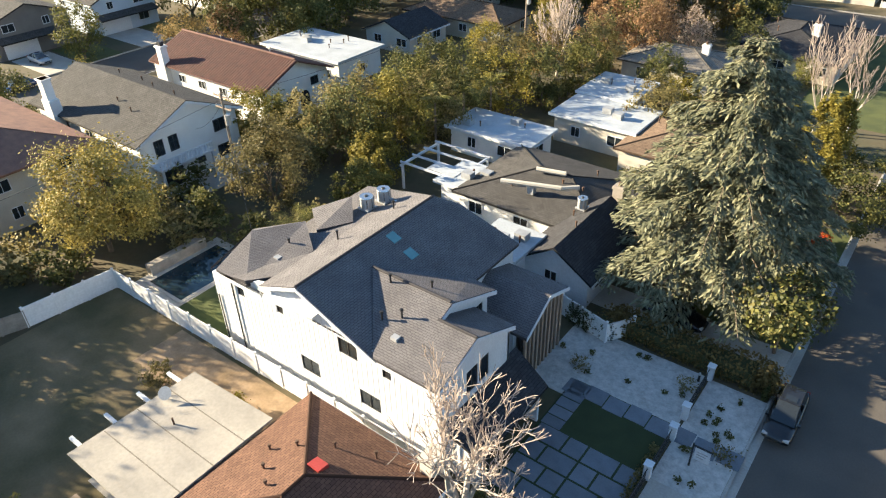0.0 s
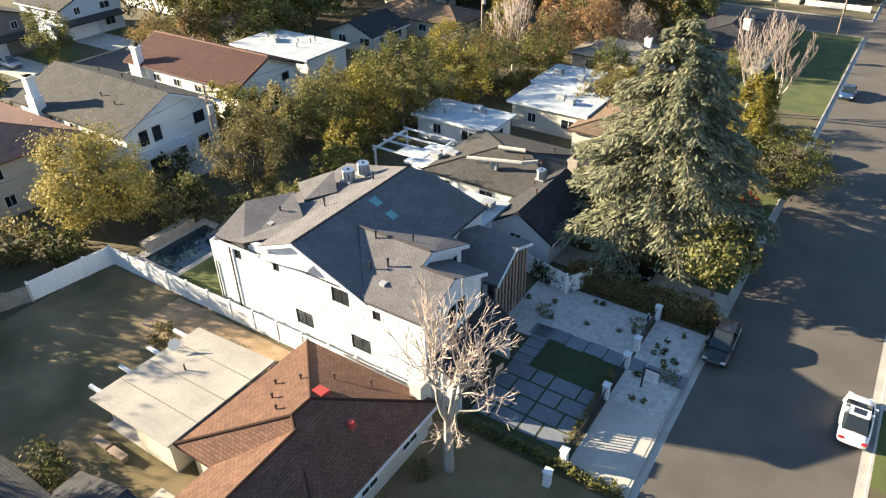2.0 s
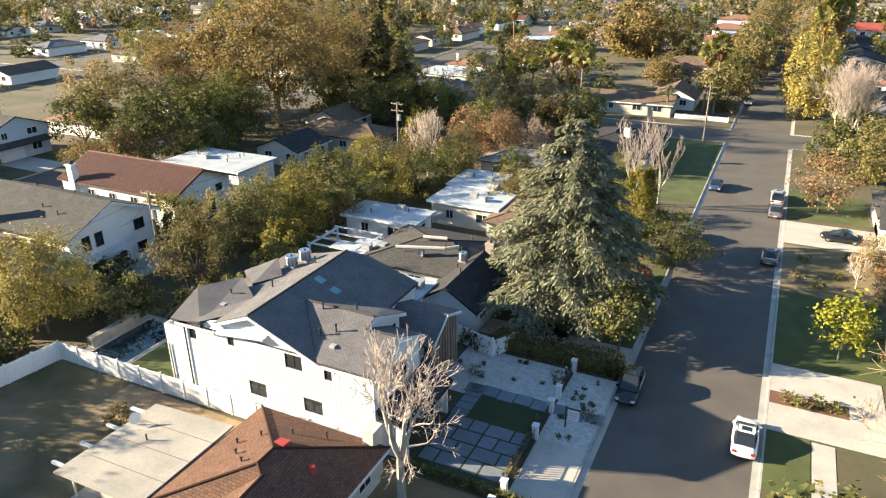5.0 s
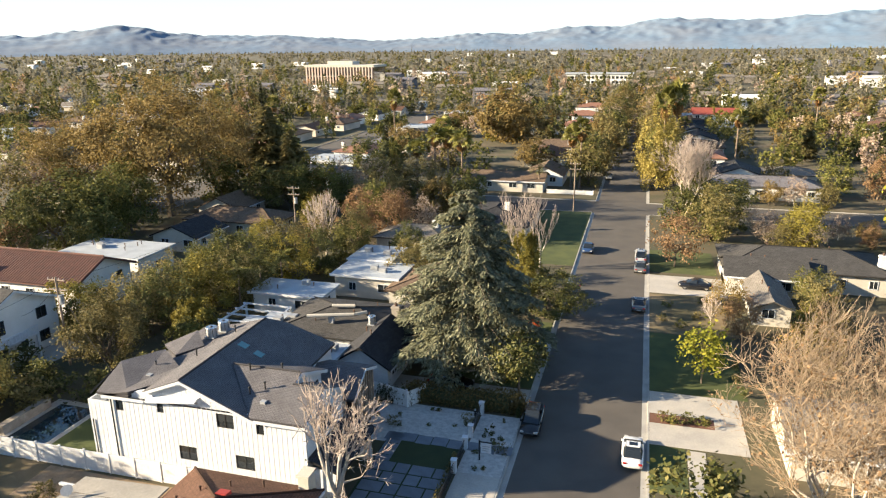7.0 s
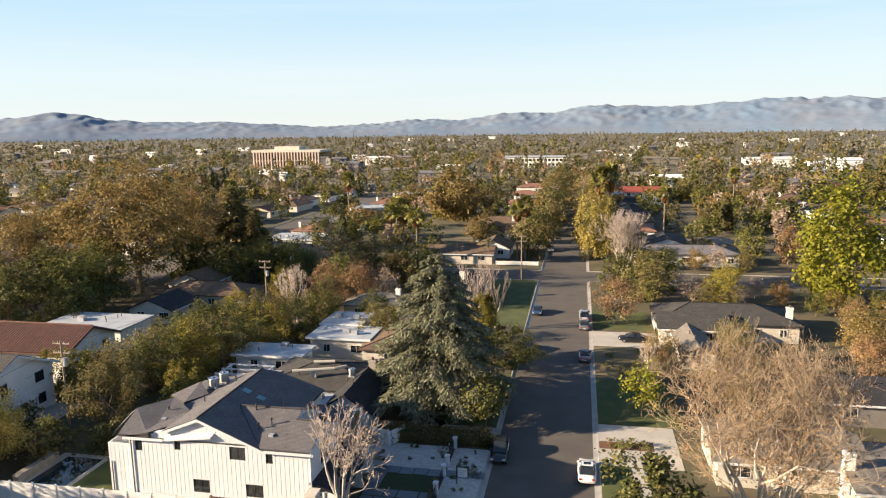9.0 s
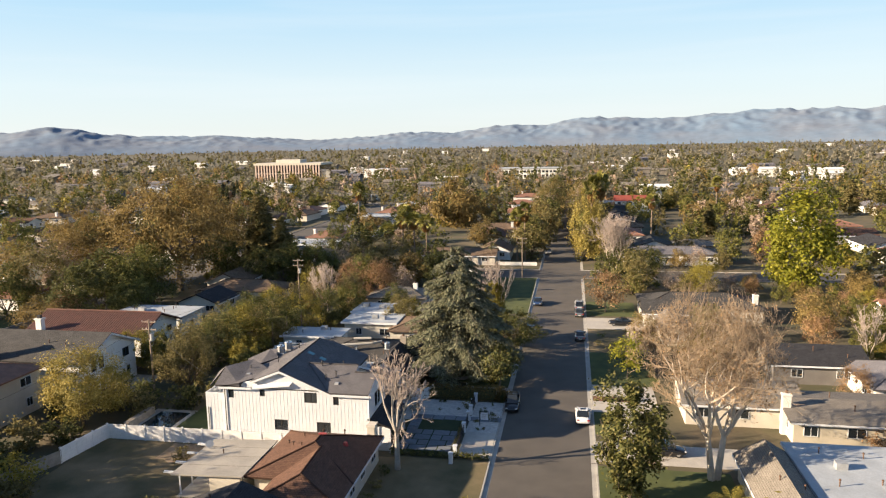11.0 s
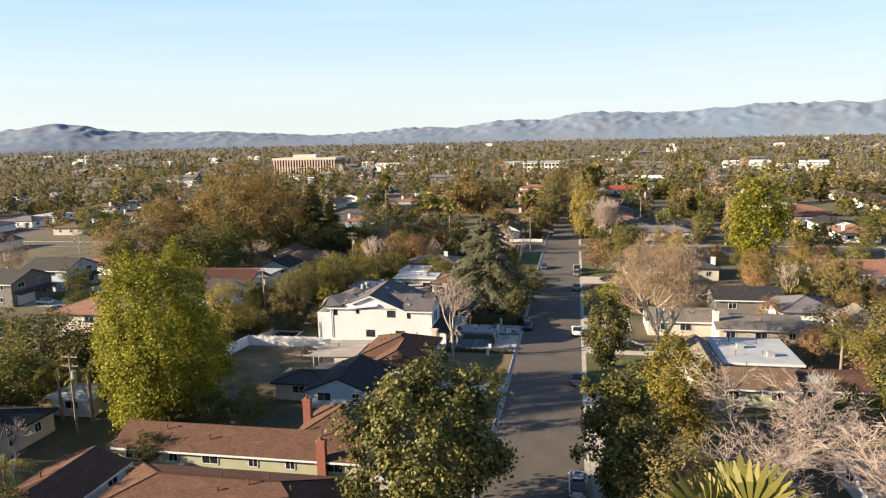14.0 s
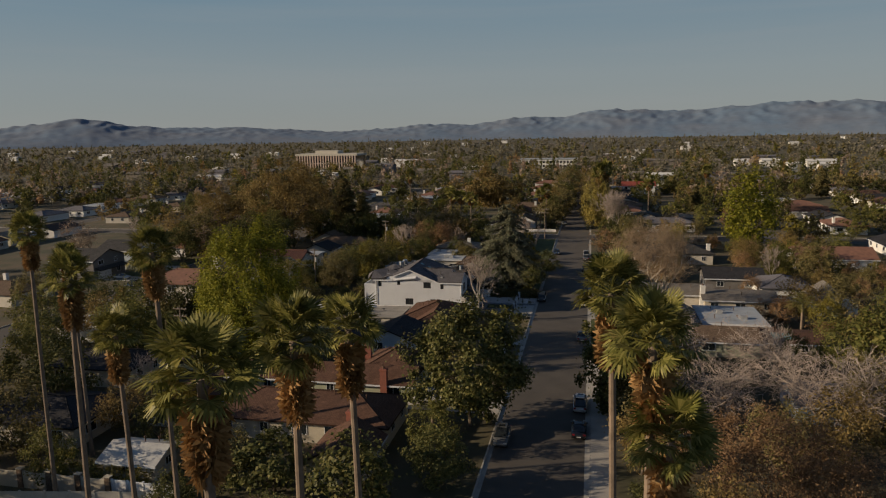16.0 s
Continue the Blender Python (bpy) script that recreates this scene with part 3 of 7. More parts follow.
# front wing: upper gable wall facing the street, and the lower projecting gable
part("wall", wall_cut("x", -20.9, 0.22, 26.6, 28.5, G0 - 0.1, 6.5, [(27.2, 4.6, 28.0, 6.2)]), WHITE, WA)
farm_window("x", -20.68, -1, 27.2, 4.6, 28.0, 6.2, 1)
part("wall", Shape().prism([(-0.2 + 0.2, 6.5 - G0), (8.5, 6.5 - G0), (4.4, 8.3 - G0)], "x", 7.1, 7.32), WHITE, WA)
part("wall", wall_cut("y", 28.3, 0.22, -22.4, -20.9, G0 - 0.1, 6.5, []), WHITE, WA)
part("wall", wall_cut("x", -18.12, 0.22, 20.22, 26.8, 3.0, 6.4, [(22.4, 4.3, 23.5, 6.0), (23.65, 4.3, 24.6, 6.0)]), WHITE, WA)
farm_window("x", -17.9, -1, 22.4, 4.3, 23.5, 6.0, 1)
farm_window("x", -17.9, -1, 23.65, 4.3, 24.6, 6.0, 0)
part("wall", Shape().prism([(0.1, 6.4 - G0), (6.8, 6.4 - G0), (3.2, 7.88 - G0)], "x", 9.88, 10.1), WHITE, WA)
part("wall", wall_cut("y", 26.6, 0.22, -20.9, -17.9, 3.0, 6.2, []), WHITE, WA)
part("wall", wall_cut("x", -18.12, 0.2, 20.22, 26.8, G0 - 0.1, 3.0, []), WHITE, WA)
# roofs
slopes(WA, R_FARM, 0.22,
       [(-28.1, 19.68, 9.15), (-28.1, 32.7, 9.15), (-31.6, 34.0, 7.75), (-31.6, 19.68, 7.75)],
       [(-28.1, 19.68, 9.15), (-22.0, 19.68, 6.62), (-22.0, 34.3, 6.62), (-26.6, 33.7, 8.528), (-28.1, 32.7, 9.15)],
       [(-31.6, 20.8, 7.75), (-31.6, 34.0, 7.75), (-35.7, 34.0, 6.95), (-35.7, 19.7, 6.95), (-33.0, 19.7, 7.5)])
# front cross gable; its south slope runs on over the lower projecting gable
slopes(WA, R_FARM, 0.2,
       [(-26.4, 24.4, 8.55), (-20.3, 24.4, 8.55), (-20.3, 23.2, 8.103), (-17.75, 23.2, 8.103), (-17.75, 19.7, 6.8), (-22.3, 19.7, 6.8)],
       [(-26.4, 24.4, 8.55), (-22.2, 28.9, 6.85), (-20.3, 28.9, 6.72), (-20.3, 24.4, 8.55)])
slopes(WA, R_FARM, 0.2,
       [(-21.0, 23.2, 8.1), (-17.75, 23.2, 8.1), (-17.75, 27.1, 6.35), (-21.0, 27.1, 6.35)])
part("ridge_cap", ridge_caps([la(-20.4, 23.2, 8.14), la(-17.75, 23.2, 8.14)], 0.08), R_FARM, WA)
# hipped west end and its upstand
slopes(WA, R_FARM, 0.2,
       [(-36.4, 23.2, 8.15), (-34.3, 26.2, 8.15), (-31.6, 24.3, 7.78), (-33.0, 19.7, 7.15), (-36.0, 19.7, 7.15)],
       [(-36.4, 23.2, 8.15), (-36.6, 19.7, 7.05), (-38.0, 24.5, 7.05), (-34.3, 26.2, 8.15)])
part("roof", Shape().slab([la(-36.2, 28.5, 7.4), la(-34.0, 30.5, 8.2), la(-32.0, 28.5, 7.75), la(-33.5, 26.4, 7.6)], 0.2), R_FARM, WA)
part("ridge_cap", ridge_caps([la(-26.4, 24.4, 8.6), la(-20.4, 24.4, 8.6)], 0.09), R_FARM, WA)
part("ridge_cap", ridge_caps([la(-28.1, 19.68, 9.17), la(-28.1, 32.7, 9.17)], 0.09), R_FARM, WA)
# white barge boards along the gables
for p, q in (((-28.1, 9.1), (-22.0, 6.58)), ((-28.1, 9.1), (-31.6, 7.7)), ((-31.6, 7.0), (-35.6, 6.95)), ((-22.0, 6.66), (-17.5, 6.66))):
    part("barge_board", Shape().prism([(p[0] + 28, p[1] - G0 - 0.02), (q[0] + 28, q[1] - G0 - 0.02), (q[0] + 28, q[1] - G0 - 0.26), (p[0] + 28, p[1] - G0 - 0.26)], "y", -0.37, -0.32), WHITE, WA)
for y0, z0, y1, z1, x in ((24.4, 8.5, 28.9, 6.68, -20.28), (24.4, 8.5, 23.2, 8.05, -20.28), (23.2, 8.05, 27.1, 6.3, -17.74), (23.2, 8.05, 19.6, 6.72, -17.74)):
    part("barge_board", Shape().prism([(y0 - 20, z0 - G0), (y1 - 20, z1 - G0), (y1 - 20, z1 - G0 - 0.28), (y0 - 20, z0 - G0 - 0.28)], "x", x + 28, x + 28.06), WHITE, WA)
# small pent roof below the gable's left slope
part("pent_roof", Shape().slab([la(-31.4, 19.6, 6.95), la(-26.9, 19.6, 7.5), la(-26.7, 20.0, 7.75), la(-31.4, 20.0, 7.3)], 0.14), WHITE, WA)
# west balcony block
part("wall", Shape().box(*la(-37.6, 20.3, G0 - 0.1), *la(-35.2, 25.5, 5.0)), WHITE, WA)
for bx in ((-37.6, 20.3, -37.45, 25.5), (-37.45, 20.3, -35.2, 20.45), (-37.45, 25.35, -35.2, 25.5)):
    part("parapet", Shape().box(*la(bx[0], bx[1], 5.0), *la(bx[2], bx[3], 5.95)), WHITE, WA)
part("downpipe", Shape().tube(la(-34.95, 19.9, 0.2), la(-34.95, 19.9, 6.9), 0.05, 0.05, 8), BLACK, WA, "black downpipe")
part("downpipe", Shape().tube(la(-37.3, 20.22, 0.2), la(-37.3, 20.22, 4.2), 0.05, 0.05, 8), BLACK, WA, "black downpipe")
part("downpipe", Shape().tube(la(-17.85, 19.9, 0.2), la(-17.85, 19.9, 6.5), 0.05, 0.05, 8), WHITE, WA)
# slatted entry wing
slopes(WA, R_FARM, 0.22,
       [(-22.4, 31.2, 6.0), (-17.7, 31.2, 6.0), (-17.7, 33.8, 5.1), (-22.4, 33.8, 5.1)],
       [(-22.4, 31.2, 6.0), (-17.7, 31.2, 6.0), (-17.7, 28.5, 4.3), (-22.4, 28.5, 4.3)])
part("wall", Shape().box(*la(-22.4, 28.9, G0 - 0.1), *la(-18.9, 33.5, 4.3)), WHITE, WA)
part("wall", Shape().prism([(8.9, 4.3 - G0), (13.5, 4.3 - G0), (13.5, 4.95 - G0), (11.2, 5.75 - G0)], "x", 5.6, 9.1), WHITE, WA)
for y0, z0, y1, z1 in ((31.2, 5.98, 33.8, 5.08), (31.2, 5.98, 28.5, 4.28)):
    part("barge_board", Shape().prism([(y0 - 20, z0 - G0), (y1 - 20, z1 - G0), (y1 - 20, z1 - G0 - 0.25), (y0 - 20, z0 - G0 - 0.25)], "x", 10.31, 10.37), WHITE, WA)
slat_rng = random.Random(5)
for k in range(10):
    y = 28.75 + k * 0.5
    top = 5.75 - abs(y - 31.2) * (0.35 if y > 31.2 else 0.63) - 0.1
    part("slat", Shape().box(*la(-18.05, y, G0), *la(-17.9, y + 0.22, top)), TIMBER, WA)
part("glazing", Shape().box(*la(-18.86, 29.2, G0 + 0.1), *la(-18.8, 33.2, 4.1)), GLASS, WA, "tall dark glazing behind slats")
# garage porch: low dark roof
rg = Shape()
rg.slab([la(-18.1, 20.0, 3.9), la(-15.2, 20.0, 2.95), la(-15.2, 27.0, 2.95), la(-18.1, 27.9, 3.9)], 0.2)
part("roof", rg, R_DARK, WA)
part("wall", Shape().box(*la(-17.92, 20.3, G0 - 0.1), *la(-15.6, 20.5, 2.9)), WHITE, WA)
part("wall", Shape().box(*la(-17.92, 26.4, G0 - 0.1), *la(-15.5, 26.6, 2.85)), WHITE, WA)
part("garage_door", Shape().box(*la(-17.0, 20.6, G0), *la(-16.9, 26.3, 2.6)), BLACK, WA, "dark panelled garage door")
for k in range(4):
    part("door_panel", Shape().box(*la(-16.9, 20.8, G0 + 0.1 + k * 0.62), *la(-16.87, 26.1, G0 + 0.62 + k * 0.62)), BLACK, WA)
# battens on the south wall
bat = Shape().box(-0.022, -0.012, 0, 0.022, 0.0, 1.0).mesh("batten")
bat.materials.append(WHITE)
k, x = 0, -35.0
while x < -18.0:
    spans = [[G0, 6.8 + (max(0.0, (9.0 - 6.8) * (1 - abs(x + 28.1) / 5.6)) if x > -31.5 else 0.4)]]
    for h in S_HOLES:
        if h[0] - 0.05 < x < h[2] + 0.05:
            spans = [t for a, b in spans for t in ([a, min(b, h[1])], [max(a, h[3]), b]) if t[1] - t[0] > 0.15]
    for a, b in spans:
        o = new("batten", bat)
        o.parent = WA
        o.location, o.scale = la(x, 20.0, a), (1, 1, b - a)
    x += 0.42
for x in np.arange(-37.4, -35.3, 0.42):
    o = new("batten", bat)
    o.parent = WA
    o.location, o.scale = la(float(x), 20.3, G0), (1, 1, 5.6)
# roof things
for x, y, z in ((-33.6, 24.0, 7.5), (-31.0, 26.0, 8.05), (-30.2, 30.8, 8.3), (-24.6, 24.0, 8.35), (-22.4, 25.2, 8.1), (-23.4, 21.8, 7.55), (-22.4, 22.4, 7.8)):
    vent_pipe(WA, *la(x, y, z), h=0.55, material=BLACK)
for x, y in ((-33.2, 22.6), (-21.9, 21.2), (-31.2, 29.0)):
    part("roof_vent", Shape().box(*la(x - 0.22, y - 0.2, 7.3), *la(x + 0.22, y + 0.2, 7.62 if x < -30 else 7.5)), GREYMETAL, WA)
for x, y, z in ((-27.25, 27.4, 8.83), (-25.75, 27.3, 8.21)):
    part("skylight", Shape().slab([la(x - 0.36, y - 0.36, z + 0.16), la(x + 0.36, y - 0.36, z - 0.14), la(x + 0.36, y + 0.36, z - 0.14), la(x - 0.36, y + 0.36, z + 0.16)], 0.1), SKYGLASS, WA, "square tinted skylight")


def condenser(x, y, z, r=0.5, h=0.85):
    c = thing("air_conditioner", "grey round-topped air conditioner condenser on a roof", "air conditioner", pose(x, y, z), "roof condensers")
    part("casing", Shape().tube((0, 0, 0), (0, 0, h), r, r, 16), GREYMETAL, c)
    part("fan_guard", Shape().tube((0, 0, h), (0, 0, h + 0.05), r * 1.03, r * 0.98, 16), CHROME, c)
    part("fan_hub", Shape().tube((0, 0, h + 0.05), (0, 0, h + 0.1), r * 0.3, r * 0.25, 10), BLACK, c)
    for i in range(8):
        a = i * math.pi / 4
        part("rib", Shape().box(r * math.cos(a) - 0.03, r * math.sin(a) - 0.03, 0.05, r * math.cos(a) + 0.03, r * math.sin(a) + 0.03, h), CHROME, c)
    part("foot", Shape().box(-r, -r, -0.12, r, r, 0.0), GREYMETAL, c)
    return c


condenser(-32.6, 30.6, 7.75)
condenser(-32.2, 32.0, 7.85)

# ---- plants ----


def leaf_cards(pts, size, rng, up=0.5, long=1.5, out=None, tri=False, along=None):
    """Small folded leaf clumps at points: a tilted kite each, in two bent halves that share the midrib."""
    n = len(pts)
    nrm = rng.normal(size=(n, 3))
    nrm[:, 2] = np.abs(nrm[:, 2]) + up
    if out is not None:
        nrm += out
    nrm /= np.linalg.norm(nrm, axis=1)[:, None]
    t = rng.normal(size=(n, 3)) if along is None else along + rng.normal(0, 0.28, (n, 3))
    t -= (t * nrm).sum(1)[:, None] * nrm
    t /= np.linalg.norm(t, axis=1)[:, None] + 1e-9
    b = np.cross(nrm, t)
    s = (size * rng.uniform(0.6, 1.4, n))[:, None]
    if tri:
        return np.stack([pts - t * s * long * 0.5, pts + t * s * long * 0.4 + b * s * 0.55, pts + t * s * long * 0.4 - b * s * 0.55 - nrm * s * 0.2], 1)
    return np.stack([pts - t * s * long * 0.5, pts + b * s * 0.5 - nrm * s * 0.12, pts + t * s * long * 0.5 - nrm * s * 0.2, pts - b * s * 0.5 - nrm * s * 0.12], 1)


def crown_points(rng, n, w, h, clumps, spread=0.16, hollow=0.55, taper=0.0, flat=1.0):
    """Points in clumps over an uneven crown, w wide and h high, based at z = 0."""
    c = rng.normal(size=(clumps, 3))
    c /= np.linalg.norm(c, axis=1)[:, None]
    rad = hollow + (1 - hollow) * rng.uniform(0, 1, clumps) ** 0.5
    rad *= 1 + 0.18 * np.sin(3 * c[:, 0] + 5 * c[:, 1] + rng.uniform(0, 6)) + rng.normal(0, 0.06, clumps)
    c *= rad[:, None]
    which = rng.randint(0, clumps, n)
    p = c[which] + rng.normal(0, spread, (n, 3)) * rng.uniform(0.5, 1.3, clumps)[which][:, None]
    p[:, 2] = p[:, 2] * 0.5 * flat + 0.5
    k = 1 - taper * np.clip(p[:, 2], 0, 1)
    return np.stack([p[:, 0] * w / 2 * k, p[:, 1] * w / 2 * k, p[:, 2] * h], 1)


def segs_mesh(name, segs, n=4):
    """Tapered branches from (p, q, r0, r1) rows, as n-sided tubes."""
    a = np.array([s[0] for s in segs], float)
    b = np.array([s[1] for s in segs], float)
    r0 = np.array([s[2] for s in segs])[:, None]
    r1 = np.array([s[3] for s in segs])[:, None]
    d = b - a
    d /= np.linalg.norm(d, axis=1)[:, None] + 1e-9
    ref = np.where(np.abs(d[:, 2:3]) > 0.9, np.array([[1.0, 0, 0]]), np.array([[0, 0, 1.0]]))
    u = np.cross(d, ref)
    u /= np.linalg.norm(u, axis=1)[:, None] + 1e-9
    w = np.cross(d, u)
    out = []
    for i in range(n):
        a0, a1 = 2 * math.pi * i / n, 2 * math.pi * (i + 1) / n
        e0, e1 = math.cos(a0) * u + math.sin(a0) * w, math.cos(a1) * u + math.sin(a1) * w
        out.append(np.stack([a + r0 * e0, a + r0 * e1, b + r1 * e1, b + r1 * e0], 1))
    return fast_mesh(name, np.concatenate(out), 4)


def limbs(rng, p, d, length, r, depth, segs, split=3, angle=0.55, shrink=0.68, upward=0.25, min_r=0.012):
    """Grows branches: each forks into a few thinner ones."""
    p, d = np.array(p, float), np.array(d, float)
    steps = 3 if depth > 1 else 2
    for k in range(steps):
        d = d + rng.normal(0, 0.12, 3) + np.array([0, 0, upward * 0.2])
        d /= np.linalg.norm(d)
        q = p + d * length / steps
        r2 = max(r * (1 - 0.28 / steps * 1.6), min_r)
        segs.append((p, q, r, r2))
        p, r = q, r2
        if depth > 0 and k < steps - 1 and rng.uniform() < 0.7:
            e = d + rng.normal(0, angle * 1.2, 3) + np.array([0, 0, upward])
            e /= np.linalg.norm(e)
            limbs(rng, p, e, length * shrink * 0.8, max(r * 0.5, min_r), depth - 1, segs, split, angle, shrink, upward, min_r)
    if depth > 0:
        for _ in range(split):
            e = d + rng.normal(0, angle, 3) + np.array([0, 0, upward])
            e /= np.linalg.norm(e)
            limbs(rng, p, e, length * shrink * rng.uniform(0.8, 1.15), max(r * 0.62, min_r), depth - 1, segs, split, angle, shrink, upward, min_r)


def broad_tree(seed, h, w, leaf, label, name="tree", bark=None, n=5000, size=0.3, trunk=0.22, low=0.25, clumps=70, taper=0.1, m=None, spread=0.15, group="", hollow=0.55, forks=2, tri=False, long=1.4):
    """A tree with a trunk, limbs into the crown, and a crown of clumped leaves with gaps."""
    rng = np.random.RandomState(seed)
    t = thing(name, label, "tree", m, group)
    segs = []
    base = low * h
    r = h * 0.018 + 0.05 if trunk is None else trunk
    p = np.zeros(3)
    for k in range(3):
        q = np.array([rng.normal(0, 0.08), rng.normal(0, 0.08), base * (k + 1) / 3])
        segs.append((p, q, r * (1.15 - 0.12 * k), r * (1.03 - 0.12 * k)))
        p = q
    for k in range(6):
        a = k * 1.05 + rng.uniform(-0.3, 0.3)
        limbs(rng, p, (0.7 * math.cos(a), 0.7 * math.sin(a), 0.9), h * 0.26, r * 0.5, forks, segs, 2, 0.5, 0.66, 0.15, 0.02)
    part("trunk", segs_mesh("trunk", segs, 5 if forks > 1 else 4), bark or BARK, t)
    pts = crown_points(rng, n, w, h - base * 0.8, clumps, spread, hollow, taper)
    out = pts - np.array([0, 0, (h - base) / 2])
    out = out / (np.linalg.norm(out, axis=1)[:, None] + 1e-6)
    pts[:, 2] += base * 0.8
    part("crown", fast_mesh("crown", leaf_cards(pts, size, rng, 0.3, long, out * 0.9, tri), 3 if tri else 4), leaf, t)
    return t


def bare_tree(seed, h, twig, label, bark=None, depth=5, trunk=0.25, low=0.18, split=3, angle=0.42, upward=0.35, m=None, stems=1, leaves=None, first=0.3, min_r=0.012, shrink=0.7, name="bare_tree", oval=False):
    """A leafless tree: trunk and forking limbs, fine twigs as a part of their own."""
    rng = np.random.RandomState(seed)
    t = thing(name, label, "tree", m)
    segs = []
    for s in range(stems):
        a = s * 2 * math.pi / max(stems, 1) + 0.4
        lean = 0.0 if stems == 1 else 0.16
        d = np.array([lean * math.cos(a), lean * math.sin(a), 1.0])
        p = np.array([0.35 * math.cos(a), 0.35 * math.sin(a), -0.1]) if stems > 1 else np.array([0, 0, -0.1])
        for k in range(3):
            q = p + d * h * low / 3
            segs.append((p, q, trunk * (1 - 0.1 * k), trunk * (0.9 - 0.1 * k)))
            p = q
        for k in range(4):
            b = k * math.pi / 2 + rng.uniform(-0.4, 0.4)
            limbs(rng, p, (d[0] + 0.42 * math.cos(b), d[1] + 0.42 * math.sin(b), 0.9), h * first, trunk * 0.55, depth, segs, split, angle, shrink, upward, min_r)
    top = max(s[1][2] for s in segs)
    k = h / top
    segs = [(a * [1, 1, k], b * [1, 1, k], c, e) for a, b, c, e in segs]
    if oval:                                   # a rounded crown, widest below its middle
        def bow(q):
            f = q[2] / h
            g = 1 + 0.5 * min(max(f - 0.2, 0) / 0.25, 1) - 1.25 * max(f - 0.45, 0)
            return q * [g, g, 1]
        segs = [(bow(a), bow(b), c, e) for a, b, c, e in segs]
    thick = [s for s in segs if s[2] > 0.045]
    fine = [s for s in segs if s[2] <= 0.045]
    part("trunk", segs_mesh("trunk", thick, 6), bark or PALEBARK, t)
    if fine:
        part("twig_mass", segs_mesh("twig_mass", fine, 3), twig, t)
    if leaves:
        ends = np.array([s[1] for s in fine])
        pick = ends[rng.randint(0, len(ends), leaves[1])] + rng.normal(0, 0.08, (leaves[1], 3))
        part("dry_leaf_cover", fast_mesh("dry_leaf_cover", leaf_cards(pick, 0.16, rng), 4), leaves[0], t)
    return t


def cedar(seed, h, w, label, m, leaf, tiers=34, name="cedar_tree", per=46, size=0.34, droop=0.32):
    """A broad conifer: tiers of drooping boughs clothed in needle sprays."""
    rng = np.random.RandomState(seed)
    t = thing(name, label, "tree", m)
    part("trunk", Shape().tube((0, 0, -0.1), (0, 0, h * 0.6), 0.5, 0.25, 9).tube((0, 0, h * 0.6), (0, 0, h * 0.98), 0.25, 0.03, 8), BARK, t)
    segs, pts, ways = [], [], []
    for i in range(tiers):
        f = (i + 0.5) / tiers
        z = h * (0.09 + 0.9 * f)
        reach = w / 2 * (1 - f) ** 0.62 * min(1.0, 0.8 + f * 1.6)
        for k in range(int(5 + 9 * (1 - f))):
            a = rng.uniform(0, 2 * math.pi)
            ln = reach * rng.uniform(0.62, 1.12) + 0.25
            p = np.array([0, 0, z])
            d = np.array([math.cos(a), math.sin(a), 0.22])
            for s in range(5):
                q = p + d * ln / 5
                segs.append((p, q, 0.09 * (1 - s / 6) * (1 - f * 0.6), 0.09 * (1 - (s + 1) / 6) * (1 - f * 0.6)))
                cnt = int(per * (0.25 + 0.2 * s) * (0.35 + ln / (w / 2)) / 2)
                side = np.array([-math.sin(a), math.cos(a), 0])
                u = rng.uniform(0, 1, cnt)[:, None]
                off = rng.normal(0, 0.16 + 0.09 * ln * (0.5 + s / 8) * 0.6, cnt)[:, None]
                ways.append(d + side * np.sign(off) * 0.75 + np.array([0, 0, -0.28]))
                pts.append(p + (q - p) * u + side * off + np.stack([np.zeros(cnt), np.zeros(cnt), -np.abs(off[:, 0]) * 0.28 - rng.exponential(0.13, cnt)], 1))
                p = q
                d = d + np.array([0, 0, -droop * 0.42])
                d /= np.linalg.norm(d)
    part("bough_frame", segs_mesh("bough_frame", segs, 4), BARK, t)
    p = np.concatenate(pts)
    out = p.copy()
    out[:, 2] = 0.5
    out /= np.linalg.norm(out, axis=1)[:, None] + 1e-6
    part("needle_cover", fast_mesh("needle_cover", leaf_cards(p, size, rng, 1.6, 3.4, out * 0.5, False, np.concatenate(ways)), 4), leaf, t)
    return t


def fan_leaf(rng, radius, blades=22, droop=0.35):
    """One pleated fan: a petiole and narrow blades with drooping tips; along +x."""
    quads = []
    for i in range(blades):
        a = (i / (blades - 1) - 0.5) * 4.3
        d = np.array([math.cos(a), math.sin(a), 0])
        s = np.array([-math.sin(a), math.cos(a), 0])
        fold = 0.06 if i % 2 else -0.06
        ln = radius * (0.8 + 0.25 * math.cos(a / 2)) * rng.uniform(0.9, 1.08)
        w = 0.086 * radius * 22 / blades
        p0 = np.array([0.04 * radius, 0, 0])
        p1 = p0 + d * ln * 0.58 + np.array([0, 0, fold * radius * 0.5])
        p2 = p0 + d * ln * 0.98 + np.array([0, 0, -droop * radius * rng.uniform(0.5, 1.3)])
        quads += [[p0, p0 + s * 0.01, p1 + s * w, p1 - s * w], [p1 - s * w, p1 + s * w, p2 + s * 0.012, p2 - s * 0.012]]
    return np.array(quads)


def place_leaf(q, at, yaw, tilt, roll=0.0, lead=1.0):
    m = Matrix.Translation(at) @ Matrix.Rotation(yaw, 4, 'Z') @ Matrix.Rotation(-tilt, 4, 'Y') @ Matrix.Rotation(roll, 4, 'X') @ Matrix.Translation((lead, 0, 0))
    r = np.array(m.to_3x3())
    return q @ r.T + np.array(m.translation)


